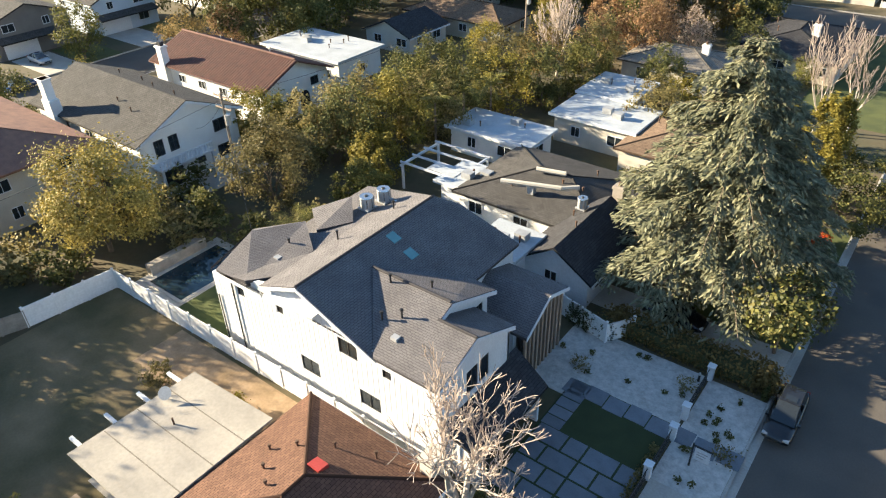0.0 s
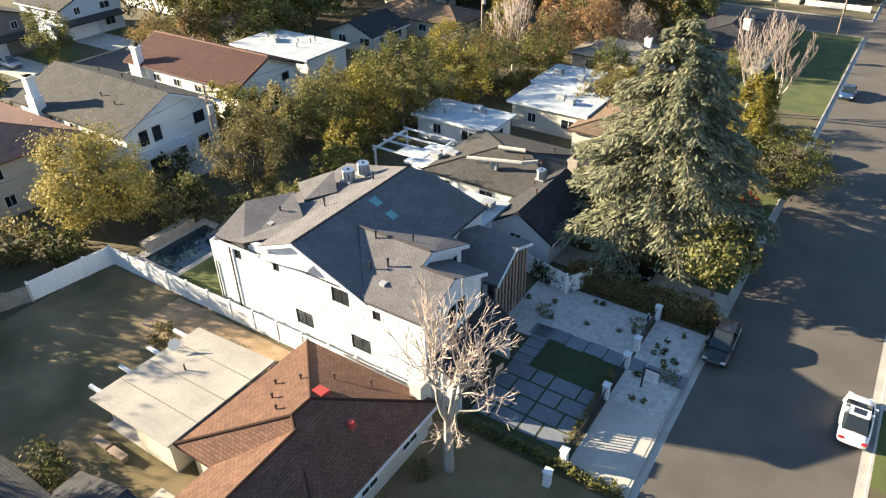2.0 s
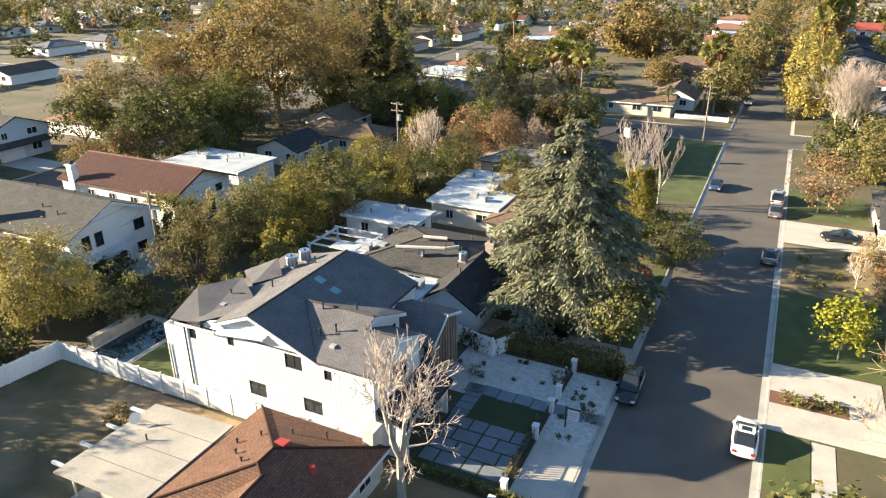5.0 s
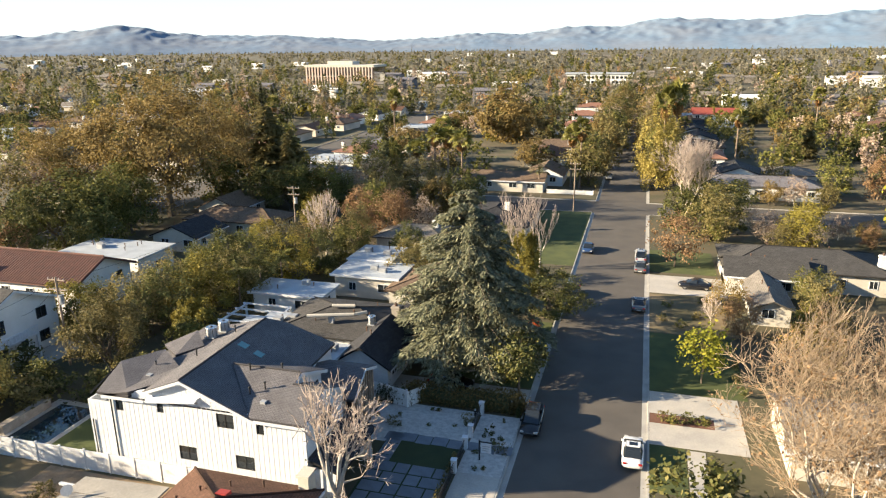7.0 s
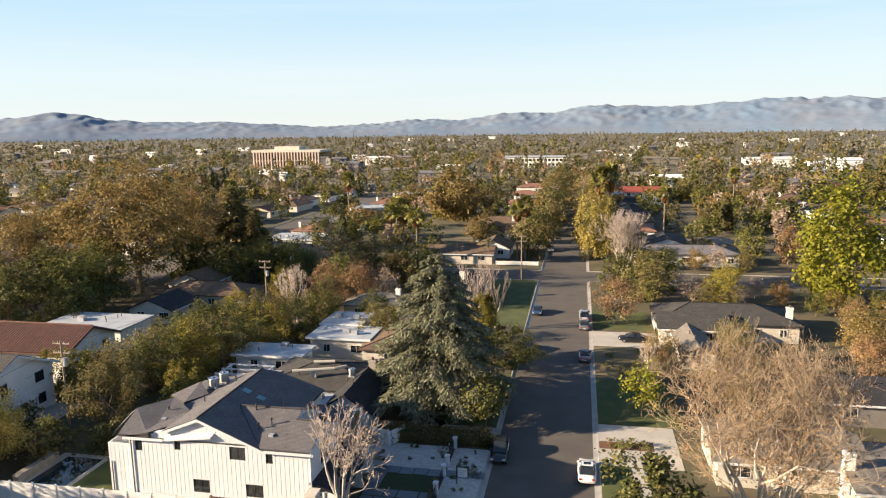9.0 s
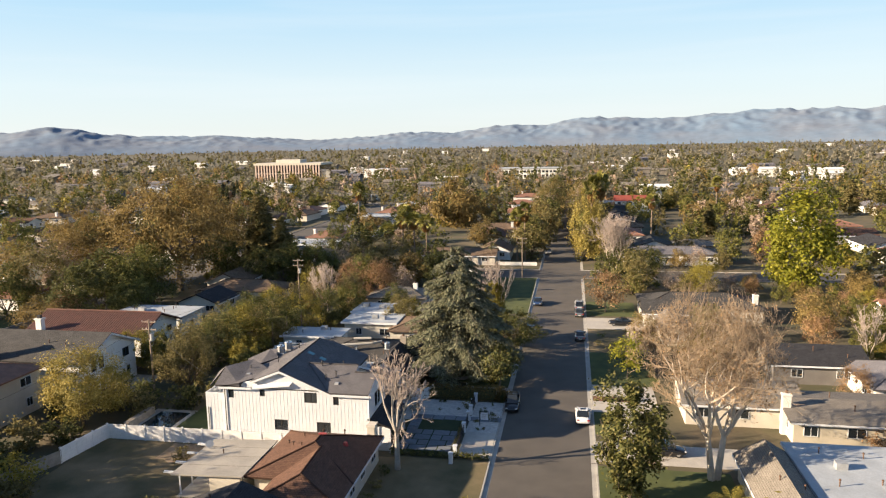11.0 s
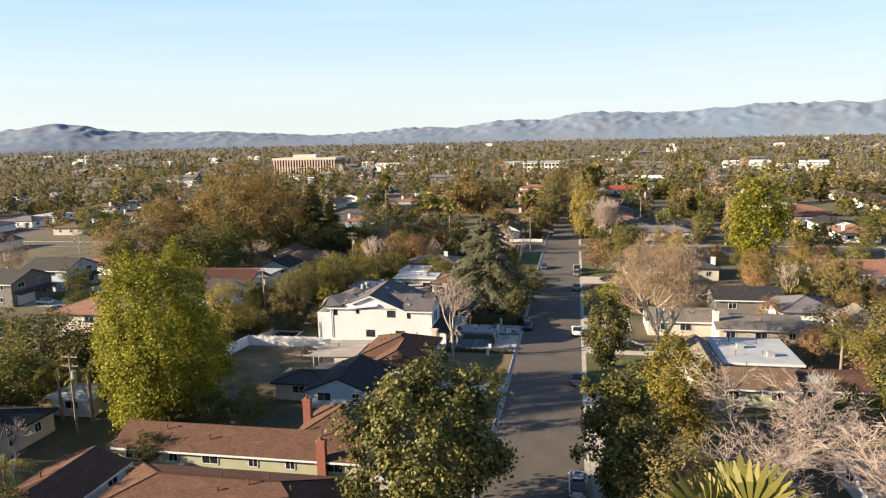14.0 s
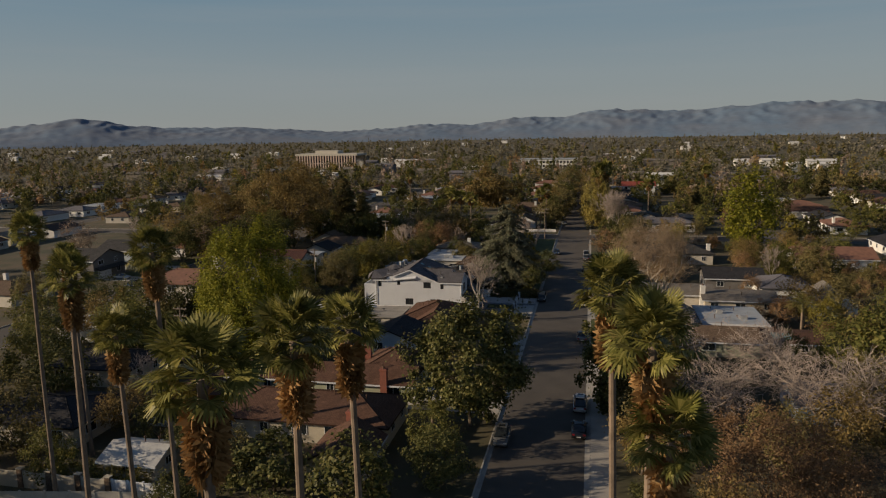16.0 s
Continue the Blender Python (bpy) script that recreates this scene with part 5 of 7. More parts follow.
patch("yard", -14.6, 5.6, -4.57, 19.2, DRYGRASS, "dry front lawn by the kerb", 0.017, "lawn")
patch("lawn", -15.0, 42.2, -4.57, 60, LAWN, "shaded green front lawn", 0.015, "lawn")
patch("driveway", -18.3, 39.0, -4.57, 41.9, CONCRETE, "grey concrete driveway to the street", 0.03, "driveway")
patch("lawn", -16, 84, -4.57, 121, LAWN, "green corner lawn", 0.015, "lawn")
ring = thing("planter_ring", "round stone ring round the cedar's foot", "planter", AT(-12.1, 46.4))
a1 = 2 * math.pi * 0.88 / 26
stone = Shape().prism([(1.8, 0.0), (2.15, 0.0), (2.15 * math.cos(a1), 2.15 * math.sin(a1)), (1.8 * math.cos(a1), 1.8 * math.sin(a1))], "z", 0.0, 0.42).mesh("stone")
stone.materials.append(STONE)
for k in range(26):
    o = new("stone", stone)
    o.parent, o.rotation_euler = ring, (0, 0, 2 * math.pi * k / 26)
shrub(230, 1.6, 1.5, F_RED, "bright orange-red flowering shrub at the kerb", AT(-6.6, 57.0), 500, 0.14)
shrub(231, 2.4, 2.0, F_YELLOW, "yellow-green shrub below the magnolia", AT(-6.9, 43.0), 700, 0.14)
shrub(232, 1.5, 1.5, F_YELLOW, "clipped yellow-green ball shrub in the dry yard", AT(-31.3, 15.9), 900, 0.1, "ball_shrub")
shrub(233, 1.9, 1.6, F_OLIVE, "clipped olive ball shrub in the dry yard", AT(-37.7, 14.6), 1000, 0.1, "ball_shrub")
shrub(234, 3.4, 2.3, F_DARK, "round dark shrub in the yard", AT(-33.2, 2.6), 1500, 0.14)
shrub(235, 6.0, 4.0, F_YELLOW, "yellow-green bush behind the fence", AT(-51.0, 5.0), 2200, 0.2)
shrub(236, 2.4, 1.8, F_YELLOW, "bright yellow-green shrub between flat roofs", AT(-24.0, 57.5), 700, 0.16)
for k, (x, y) in enumerate(((-58, 15), (-57, 9), (-61, 12), (-55, 27), (-52, 29), (-57, 31), (-51, 26), (-54, 17), (-46, 29), (-42, 33), (-60, 24), (-62, 5), (-58, -1), (-63, -8), (-65, -15), (-48, 2), (-55, 3))):
    shrub(240 + k, 4.2, 3.2, F_DARK if k % 3 else F_OLIVE, "dense dark garden shrub", AT(x, y, k * 50), 1100, 0.24, group="garden shrubs")
# tall garden hedges
for k, (x, y, w, h) in enumerate(((-62.0, 43.0, 7, 6.0), (-57.5, 42.5, 6.5, 6.6), (-53.5, 43.5, 7, 7.4), (-50, 46, 8, 7.8), (-47.0, 50, 8, 8.2), (-46.5, 55, 8, 8.0), (-46, 60, 8, 8.6), (-50, 56, 8, 8.0), (-44.5, 66, 8, 7.6),
                                  (-41, 70, 7, 7.2), (-38, 76, 7, 7), (-48, 72, 8, 8), (-44, 43.5, 6, 5.5), (-42, 39.5, 5, 4.6), (-53, 50, 8, 7.5), (-55.5, 62, 7, 6))):
    broad_tree(300 + k, h, w, (F_DARK, F_MID, F_OLIVE)[k % 3] if k % 4 else F_YELLOW, "tall unclipped hedge shrub in a dense screen", "hedge_tree", n=6500, size=0.17, low=0.04, clumps=60, spread=0.12, forks=1, m=AT(x, y), group="garden screen", trunk=0.1)
for k, (x, y) in enumerate(((-43.5, 57.5), (-42.3, 61), (-44.3, 53.5))):
    feather_palm(330 + k, 5.2, "clump of broad-leaved bird-of-paradise", AT(x, y), 16, 2.6, 0.12, F_PALM)

# ---- neighbouring houses ----


def brown_bungalow():
    h = thing("house", "low bungalow with a brown shingle hip roof", "house", pose(-21.0, 13.0, G0))
    part("wall", Shape().box(-4.9, -5.0, -0.1, 4.7, 4.7, 2.6).box(-2.2, -9.2, -0.1, 4.7, -5.0, 2.6), CREAM, h)
    j0, j1 = (0.1, -0.1, 4.75), (0.1, -1.6, 4.75)
    nw, ne, sw, se = (-5.5, 5.3, 2.62), (5.2, 5.3, 2.62), (-5.7, -5.5, 2.62), (5.2, -5.5, 2.62)
    main = Shape()
    main.slab([nw, ne, j0], 0.2)
    main.slab([ne, se, j1, j0], 0.2)
    main.slab([sw, nw, j0, j1], 0.2)
    main.slab([se, sw, j1], 0.2)
    part("roof", main, R_BROWN, h)
    for a, b in ((nw, j0), (ne, j0), (sw, j1), (se, j1), (j0, j1)):
        part("ridge_cap", ridge_caps([a, b], 0.1), R_BROWN, h)
    r0, r1 = (0.9, -2.0, 4.55), (0.9, -7.4, 4.3)
    w0, w1, e0, e1 = (-2.7, -3.5, 2.66), (-2.7, -9.7, 2.62), (5.2, -3.5, 2.66), (5.2, -9.7, 2.62)
    wing = Shape()
    wing.slab([w1, w0, r0, r1], 0.2)
    wing.slab([e0, e1, r1, r0], 0.2)
    wing.slab([e1, w1, r1], 0.2)
    part("roof", wing, R_BROWN, h)
    for a, b in ((r0, r1), (r1, w1), (r1, e1)):
        part("ridge_cap", ridge_caps([a, b], 0.1), R_BROWN, h)
    part("fascia", Shape().box(5.2, -9.7, 2.36, 5.26, 5.3, 2.58), WHITE, h)
    part("fascia", Shape().box(-5.5, 5.3, 2.36, 5.2, 5.36, 2.58), WHITE, h)
    for y in (-7.6, -4.4, -1.0, 2.8):
        window_on(h, 4.7, y, 0.95, 1.5, 1.2, "+x")
    for x in (-0.8, 2.8):
        window_on(h, x, -9.2, 0.9, 1.3, 1.2, "-y")
    for x, y, z in ((-2.6, -0.6, 3.6), (-2.2, 1.4, 3.7), (-0.6, 2.6, 3.6), (-1.4, -1.4, 4.0), (-3.6, 0.6, 3.2), (1.4, 3.6, 3.3)):
        vent_pipe(h, x, y, z, 0.45)
    part("turbine_cap", Shape().tube((2.6, 0.3, 3.6), (2.6, 0.3, 4.0), 0.3, 0.2, 10), RED, h, "faded red roof vent")
    part("vent_hood", Shape().slab([(-0.4, 0.5, 4.62), (0.4, 0.5, 4.62), (0.4, 1.2, 4.5), (-0.4, 1.2, 4.5)], 0.3), RED, h, "faded red roof hatch")
    part("chimney", Shape().box(3.6, 4.5, -0.1, 4.4, 5.6, 4.0).box(3.52, 4.42, 3.85, 4.48, 5.68, 4.06), CREAM, h)
    c = thing("carport", "pale felt flat-roofed carport with projecting white beams", "carport", pose(-30.5, 11.3, G0))
    part("roof", Shape().slab([(-3.7, -4.2, 2.5), (3.8, -4.2, 2.75), (3.8, 4.2, 2.75), (-3.4, 4.0, 2.5)], 0.14), CARPORT, c)
    for k in range(4):
        y = -3.4 + k * 2.15
        part("beam", Shape().box(-4.9, y - 0.11, 2.18, 3.6, y + 0.11, 2.36), WHITE, c)
        part("post", Shape().box(-3.3, y - 0.06, -0.05, -3.18, y + 0.06, 2.2), WHITE, c)
    for k in range(3):
        y = -2.1 + k * 2.1
        part("seam", Shape().slab([(-3.5, y, 2.515), (3.8, y, 2.757), (3.8, y + 0.07, 2.757), (-3.5, y + 0.07, 2.515)], 0.01), TAR, c)
    part("wall", Shape().box(0.2, -3.9, -0.1, 3.4, 3.6, 2.38), CREAM, c)
    part("vent_pipe", Shape().tube((-0.6, 0.6, 2.5), (-0.6, 0.6, 3.1), 0.06, 0.06, 8), RUST, c)
    d = thing("satellite_dish", "small grey satellite dish on the carport edge", "satellite dish", pose(-33.2, 12.9, G0 + 2.5))
    part("mast", Shape().tube((0, 0, 0), (0, 0, 0.5), 0.03, 0.03, 6), GREYMETAL, d)
    part("dish", Shape().tube((0, 0, 0.5), (0.06, -0.1, 0.62), 0.08, 0.42, 14), LAMPGLASS, d)


brown_bungalow()
patch("patio", -27.0, 2.6, -23.8, 6.2, CONCRETE, "small concrete patio", 0.03, "patio")
patch("patio", -34.0, 7.4, -27.0, 15.3, CONCRETE, "concrete floor under the carport", 0.025, "patio")
for k in range(2):
    bn = thing("garden_bench", "dark garden table and bench in the yard", "bench", pose(-32.6 + k * 1.6, 6.2, G0))
    part("seat", Shape().box(-0.7, -0.25, 0.4, 0.7, 0.25, 0.46), TIMBER, bn)
    for x in (-0.6, 0.6):
        part("leg", Shape().box(x - 0.04, -0.2, 0, x + 0.04, 0.2, 0.4), TIMBER, bn)

# house with the pale blue gable, and the brown-roofed ones beyond
house("low beige house with a taupe roof", -31.0, -1.4, 7.0, 5.4, 2.4, 3.3, R_SLATE, BEIGE, "hip", seed=2)
house("pale blue gabled house with a charcoal roof", -24.8, -1.6, 9.0, 9.4, 2.5, 4.3, R_DARK, BLUEPAINT, "gable", "y", seed=3)
condenser(-30.4, 2.4, G0 + 0.15, 0.4, 0.8)
house("long sage-green bungalow with a brown shingle roof", -30.0, -21.8, 27.0, 6.2, 2.6, 4.0, R_BROWN, GREENPAINT, "gable", "x", seed=4, vents=5, chim=(10.0, -3.4, 4.6, BRICK))
house("steep brown hip roof of a bungalow", -20.6, -17.0, 8.0, 9.0, 2.7, 4.9, R_BROWN, GREENPAINT, "hip", seed=5, chim=(-4.3, 0.5, 5.4, BRICK))
house("wide bungalow with a brown hip roof and bay window", -26.5, -34.0, 21.5, 9.5, 2.6, 4.6, R_BROWN, BEIGE, "hip", seed=6, vents=5, chim=(6.8, -5.0, 4.4, BRICK))
house("small brown-roofed wing with a bay window", -18.6, -44.0, 6.0, 7.0, 2.6, 4.2, R_BROWN, BEIGE, "gable", "y", seed=7)
house("grey outbuilding with a brown roof", -43.5, -33.0, 7.0, 9.0, 2.5, 3.8, R_BROWN, BLUEPAINT, "gable", "y", seed=8)
house("small cream garden shed with a flat roof", -58.4, -11.0, 6.0, 4.4, 2.4, 2.6, FLATROOF, CREAM, "flat", seed=9)
house("beige bungalow with a charcoal hip roof", -64.0, -22.0, 13.0, 9.0, 2.7, 4.2, R_DARK, BEIGE, "hip", seed=10)
house("dark-roofed bungalow behind palms", -58.0, -40.0, 14.0, 10.0, 2.7, 4.2, R_DARK, BEIGE, "hip", seed=11)
house("pale shed with a low roof", -40.0, -48.0, 6.0, 5.0, 2.3, 3.2, FLATROOF, CREAM, "gable", "x", seed=12)
wl_ = board_fence(-49.5, -57.5, -35.0, -55.0, 1.7, 2.4, "garden_wall", "cream rendered garden wall with brick piers", CREAM)
# the house north of the farmhouse
house("low house with dark shingles and a white gable", -27.0, 48.6, 13.5, 10.5, 2.8, 4.4, R_SLATE, STUCCO, "hip", seed=13, vents=4, chim=(6.2, -0.6, 5.2, STONE))
house("white garage wing with a dark gable roof", -21.1, 42.4, 5.6, 8.4, 2.8, 4.6, R_DARK, WHITE, "gable", "y", seed=14, vents=2)
condenser(-22.4, 44.6, G0 + 4.3, 0.42, 0.8)
house("white flat-roofed link with roof gear", -25.4, 38.2, 3.4, 3.6, 3.2, 3.4, WHITEROOF, WHITE, "flat", seed=15, wins=False)
house("red-doored porch wing under the cedar", -18.0, 51.0, 4.5, 8.0, 2.8, 4.4, R_DARK, STUCCO, "gable", "x", seed=16, door=(2.2, 0.0, RED))
dct = thing("roof_duct", "pale metal air duct lying on a roof", "duct", pose(-27.5, 45.5, G0 + 4.2))
for p, q in (((-2.5, -1.2, 0.3), (2.5, 0.4, 0.35)), ((2.5, 0.4, 0.35), (3.6, 1.4, 0.35)), ((-1.0, 2.2, 0.4), (1.6, 2.8, 0.4))):
    part("duct_run", Shape().tube(p, q, 0.22, 0.22, 8), CREAM, dct)
part("duct_foot", Shape().box(-0.3, -0.5, -0.6, 0.3, 0.0, 0.2), GREYMETAL, dct)
house("flat-roofed pool house with a roof toned blue for shade", -38.0, 56.5, 9.4, 4.8, 2.7, 3.0, WHITEROOF, STUCCO, "flat", seed=17)
house("flat-roofed stucco house with white membrane", -30.5, 65.5, 9.0, 6.0, 3.0, 3.2, WHITEROOF, CREAM, "flat", seed=18)
house("cream rear wing with a pale flat roof", -32.4, 72.5, 6.0, 6.5, 3.2, 3.4, WHITEROOF, CREAM, "flat", seed=19)
house("low bungalow with taupe roof shingles", -22.0, 64.0, 8.0, 9.0, 2.7, 4.0, R_TAUPE, CREAM, "hip", seed=20)
pg = thing("pergola", "white timber pergola over a patio", "pergola", pose(-38.4, 47.4, G0))
for x in (-3.0, 3.0):
    for y in (-2.8, 2.8):
        part("post", Shape().box(x - 0.1, y - 0.1, 0, x + 0.1, y + 0.1, 2.5), WHITE, pg)
    part("beam", Shape().box(x - 0.09, -3.1, 2.5, x + 0.09, 3.1, 2.72), WHITE, pg)
for k in range(4):
    part("rafter", Shape().box(-3.3, -2.75 + k * 1.83 - 0.08, 2.72, 3.3, -2.75 + k * 1.83 + 0.08, 2.9), WHITE, pg)
part("awning", Shape().slab([(-0.2, -2.6, 2.93), (3.0, -2.6, 2.93), (3.0, -0.8, 2.93), (-0.2, -0.8, 2.93)], 0.03), WHITEROOF, pg)
house("white flat roof over a patio", -34.0, 46.0, 4.6, 4.0, 2.6, 2.8, WHITEROOF, WHITE, "flat", seed=21, wins=False)


def grey_two_storey():
    h = thing("house", "white two-storey house with a grey gable roof and balcony", "house", pose(-70, 34.8, G0))
    part("wall", Shape().box(-9.5, -5.6, -0.1, 9.5, 5.6, 5.7).prism([(-5.6, 5.7), (5.6, 5.7), (0, 8.0)], "x", -9.5, 9.5), STUCCO, h)
    part("roof", gable_roof(19.0, 11.2, 5.75, 8.2, "x", 0.6), R_SLATE, h)
    for sg_ in (-1, 1):
        part("barge_board", Shape().prism([(0, 8.12), (sg_ * 6.2, 5.42), (sg_ * 6.2, 5.15), (0, 7.85)], "x", 10.1, 10.16), WHITE, h)
    for y, z, w in ((-3.6, 3.6, 1.0), (-2.0, 3.6, 1.0), (3.4, 3.7, 1.4), (3.4, 0.9, 1.4), (0.6, 1.2, 0.9)):
        window_on(h, 9.5, y, z, w, 1.6 if w < 1.2 else 1.3, "+x", BLACK)
    part("french_door", Shape().box(9.5, -3.9, 0, 9.58, -1.7, 2.2), BLACK, h)
    bl = part("balcony", Shape().box(9.5, -4.9, 2.75, 11.2, 1.2, 2.95), WHITE, h)
    for k in range(22):
        part("baluster", Shape().box(11.12, -4.85 + k * 0.28, 2.95, 11.17, -4.8 + k * 0.28, 3.75), WHITE, bl)
    part("handrail", Shape().box(11.08, -4.9, 3.75, 11.2, 1.2, 3.83), WHITE, bl)
    for y in (-4.7, 1.0):
        part("column", Shape().box(10.95, y - 0.1, 0, 11.15, y + 0.1, 2.75), WHITE, h)
    part("chimney", Shape().box(-5.6, -6.6, -0.1, -4.0, -5.5, 7.0).box(-5.3, -6.5, 7.0, -4.3, -5.6, 9.2).box(-5.4, -6.6, 9.0, -4.2, -5.5, 9.2), STUCCO, h)
    for x in (-4, 0.5, 4.5):
        window_on(h, x, -5.6, 3.6, 1.4, 1.2, "-y")
    for x, y in ((-5, 2), (-1, 2.2), (3, 1.0), (5, -3), (7, 0.8), (2.0, -2.5)):
        vent_pipe(h, x, y, 8.2 - abs(y) * 0.42, 0.3)
    patch("patio", -60.4, 30.5, -56.5, 40.5, CONCRETE, "pale concrete patio", 0.03, "patio")


grey_two_storey()


def tile_house():
    h = thing("house", "white stucco house with a red clay barrel-tile roof", "house", pose(-73.5, 51.4, G0))
    part("wall", Shape().box(-10.6, -5.2, -0.1, 10.0, 5.2, 4.6).prism([(-5.2, 4.6), (5.2, 4.6), (0, 6.6)], "x", -10.6, 10.0), STUCCO, h)
    part("roof", gable_roof(20.6, 10.4, 4.65, 6.8, "x", 0.55, 0.16), R_TILE, h)
    part("roof_tiles", tile_rows(20.6, 10.4, 4.66, 6.82, 0.55), R_TILE, h)
    part("ridge_cap", ridge_caps([(-10.8, 0, 6.92), (10.6, 0, 6.92)], 0.15), R_TILE, h)
    part("chimney", Shape().box(-8.2, -5.9, -0.1, -7.2, -5.0, 6.6).box(-8.35, -6.0, 6.6, -7.05, -4.9, 6.8), STUCCO, h)
    part("flue", Shape().box(-8.0, -5.7, 6.8, -7.4, -5.2, 7.3), BLACK, h)
    for y in (-3.2, -1.0, 1.2):
        a = [(y - 0.75, 0.3)] + [(y + 0.75 * math.cos(t), 2.0 + 0.75 * math.sin(t)) for t in np.linspace(math.pi, 0, 9)] + [(y + 0.75, 0.3)]
        part("arch_opening", Shape().prism([(float(u), float(v)) for u, v in a], "x", 10.0, 10.05), GLASS, h, "dark arched porch opening")
    window_on(h, 10.0, 3.0, 3.0, 1.2, 1.0, "+x", BLACK)
    for x in (-5, -1, 3, 7):
        window_on(h, x, -5.2, 2.6, 1.3, 1.0, "-y")
    for x, y in ((-6, 2.2), (-4, 2.4), (2, 3.5), (4.5, 1.4)):
        vent_pipe(h, x, y, 6.8 - abs(y) * 0.4, 0.35, material=CREAM)


tile_house()
for x, y, d, lab, wall in ((-121.0, 45.5, 12.0, "grey two-storey house with white-framed windows and a garage", GREYSHADEPAINT), (-120.0, 60.5, 11.0, "pale blue two-storey house with a dark roof", BLUEPAINT)):
    w2 = house(lab, x, y, 12.0, d, 5.3, 7.4, R_SLATE, wall, "gable", "x", seed=int(-x), storeys=2)
    part("garage_door", Shape().box(6.0, -4.6, 0.05, 6.08, 0.4, 2.3), WHITE, w2)
    part("porch_roof", Shape().slab([(6.0, -5.4, 3.3), (7.6, -5.4, 2.7), (7.6, 5.0, 2.7), (6.0, 5.0, 3.3)], 0.18), R_SLATE, w2)
    patch("driveway", -114.2, y - 4.6, -103.7, y + 1.0, CONCRETE, "pale concrete driveway to the street", 0.03, "driveway")
    patch("lawn", -114.2, y + 1.4, -103.7, y + 7.2, LAWN, "green front lawn", 0.015, "lawn")
h2 = house("beige two-storey house with a brown tile hip roof", -75.2, 21.6, 20.0, 10.5, 5.6, 7.6, R_TILE2, CREAM, "hip", seed=22, storeys=2, over=0.7)
part("roof", gable_roof(8.0, 6.0, 2.8, 4.2, "x", 0.5), R_TILE2, h2)
house("white flat-roofed house with roof gear", -72.5, 64.5, 14.0, 8.0, 3.4, 3.6, WHITEROOF, STUCCO, "flat", seed=23, vents=6)
house("beige ranch house with a brown roof", -67.0, 91.0, 18.0, 8.6, 2.8, 4.6, R_TAUPE, BEIGE, "hip", seed=24, vents=3)
house("ranch house wing with a cream gable", -75.5, 101.5, 9.0, 10.0, 2.8, 4.8, R_TAUPE, CREAM, "gable", "y", seed=25)
house("ranch house with a dark gable roof", -70.5, 80.0, 8.5, 8.5, 2.8, 4.5, R_DARK, CREAM, "gable", "y", seed=26)
house("cream bungalow with pale roof shingles", -31.0, 88.0, 12.0, 9.0, 2.8, 4.2, R_PALE, CREAM, "hip", seed=27, chim=(3.0, 0, 5.0, STUCCO))
house("wide house with a dark blue-grey roof", -20.5, 104.0, 13.0, 17.0, 2.8, 4.6, R_DARK, BEIGE, "hip", seed=28, chim=(2.0, -2.0, 5.6, STUCCO))
house("low house with a red garage door", -27.0, 142.5, 20.0, 9.0, 2.8, 4.2, R_TAUPE, CREAM, "gable", "x", seed=29, door=(-6.5, -4.55, RED))
house("white gabled house on the corner", -18.0, 152.0, 9.0, 10.0, 2.8, 4.8, R_TAUPE, WHITE, "gable", "y", seed=30)
board_fence(-16.0, 138.0, -5.5, 138.0, 1.0, 2.0, "garden_wall", "low white corner garden wall", STUCCO)
# right-hand side of the street
house("long grey-roofed cream house with a gable", 27.5, 85.5, 21.0, 11.0, 2.9, 4.8, R_SLATE, CREAM, "hip", seed=31, vents=3, chim=(9.6, -3.0, 5.2, STUCCO))
house("grey gable wing of a cream house", 22.0, 80.5, 10.0, 8.0, 2.9, 4.4, R_SLATE, CREAM, "gable", "x", seed=32)
house("long garage with a tan shingle roof", 21.0, 72.0, 4.2, 13.0, 2.5, 3.4, R_PALE, CREAM, "gable", "y", seed=33)
house("pale shingled house behind the bare sycamore", 24.0, 37.0, 13.0, 9.0, 2.8, 4.0, R_PALE, CREAM, "gable", "x", seed=34)
house("long house with a pale low gable roof", 34.8, 33.2, 13.0, 9.6, 2.8, 3.7, R_PALE, BEIGE, "gable", "x", seed=35, chim=(-6.6, -2.0, 4.9, STUCCO))
# the shade on this house's walls is put into their dark paint
house("dark-roofed house with grey gables darkened for shade", 37.5, 53.0, 12.0, 8.6, 3.0, 4.6, R_DARK, GREYSHADEPAINT, "gable", "x", seed=36)
house("dark hip-roofed house with white walls", 46.0, 45.5, 10.0, 11.0, 2.8, 4.6, R_GREY, STUCCO, "hip", seed=37)
house("white flat-roofed house with roof gear", 30.2, 15.0, 9.6, 11.5, 3.0, 3.2, WHITEROOF, STUCCO, "flat", seed=38, vents=5)
house("shingled gable wing with a pale roof", 22.9, 11.9, 4.8, 14.2, 2.8, 4.2, R_PALE, BEIGE, "gable", "y", seed=39)
house("grey-roofed bungalow with a sage front", 27.5, 5.0, 9.6, 8.0, 2.7, 4.0, R_TAUPE, GREENPAINT, "gable", "x", seed=40)
h3 = house("red-brown roofed patio house with skylights", 37.0, 5.6, 9.0, 7.6, 2.6, 3.2, R_BROWN, BEIGE, "gable", "x", seed=41)
for x in (-2.5, -1.0):
    part("skylight", Shape().slab([(x, -2.9, 2.87), (x + 1.2, -2.9, 2.87), (x + 1.2, -0.6, 3.2), (x, -0.6, 3.2)], 0.05), SKYGLASS, h3)
house("long low house with a blue-grey roof", 30.0, 146.0, 24.0, 9.0, 3.0, 4.6, R_GREY, STUCCO, "hip", seed=47, vents=3)
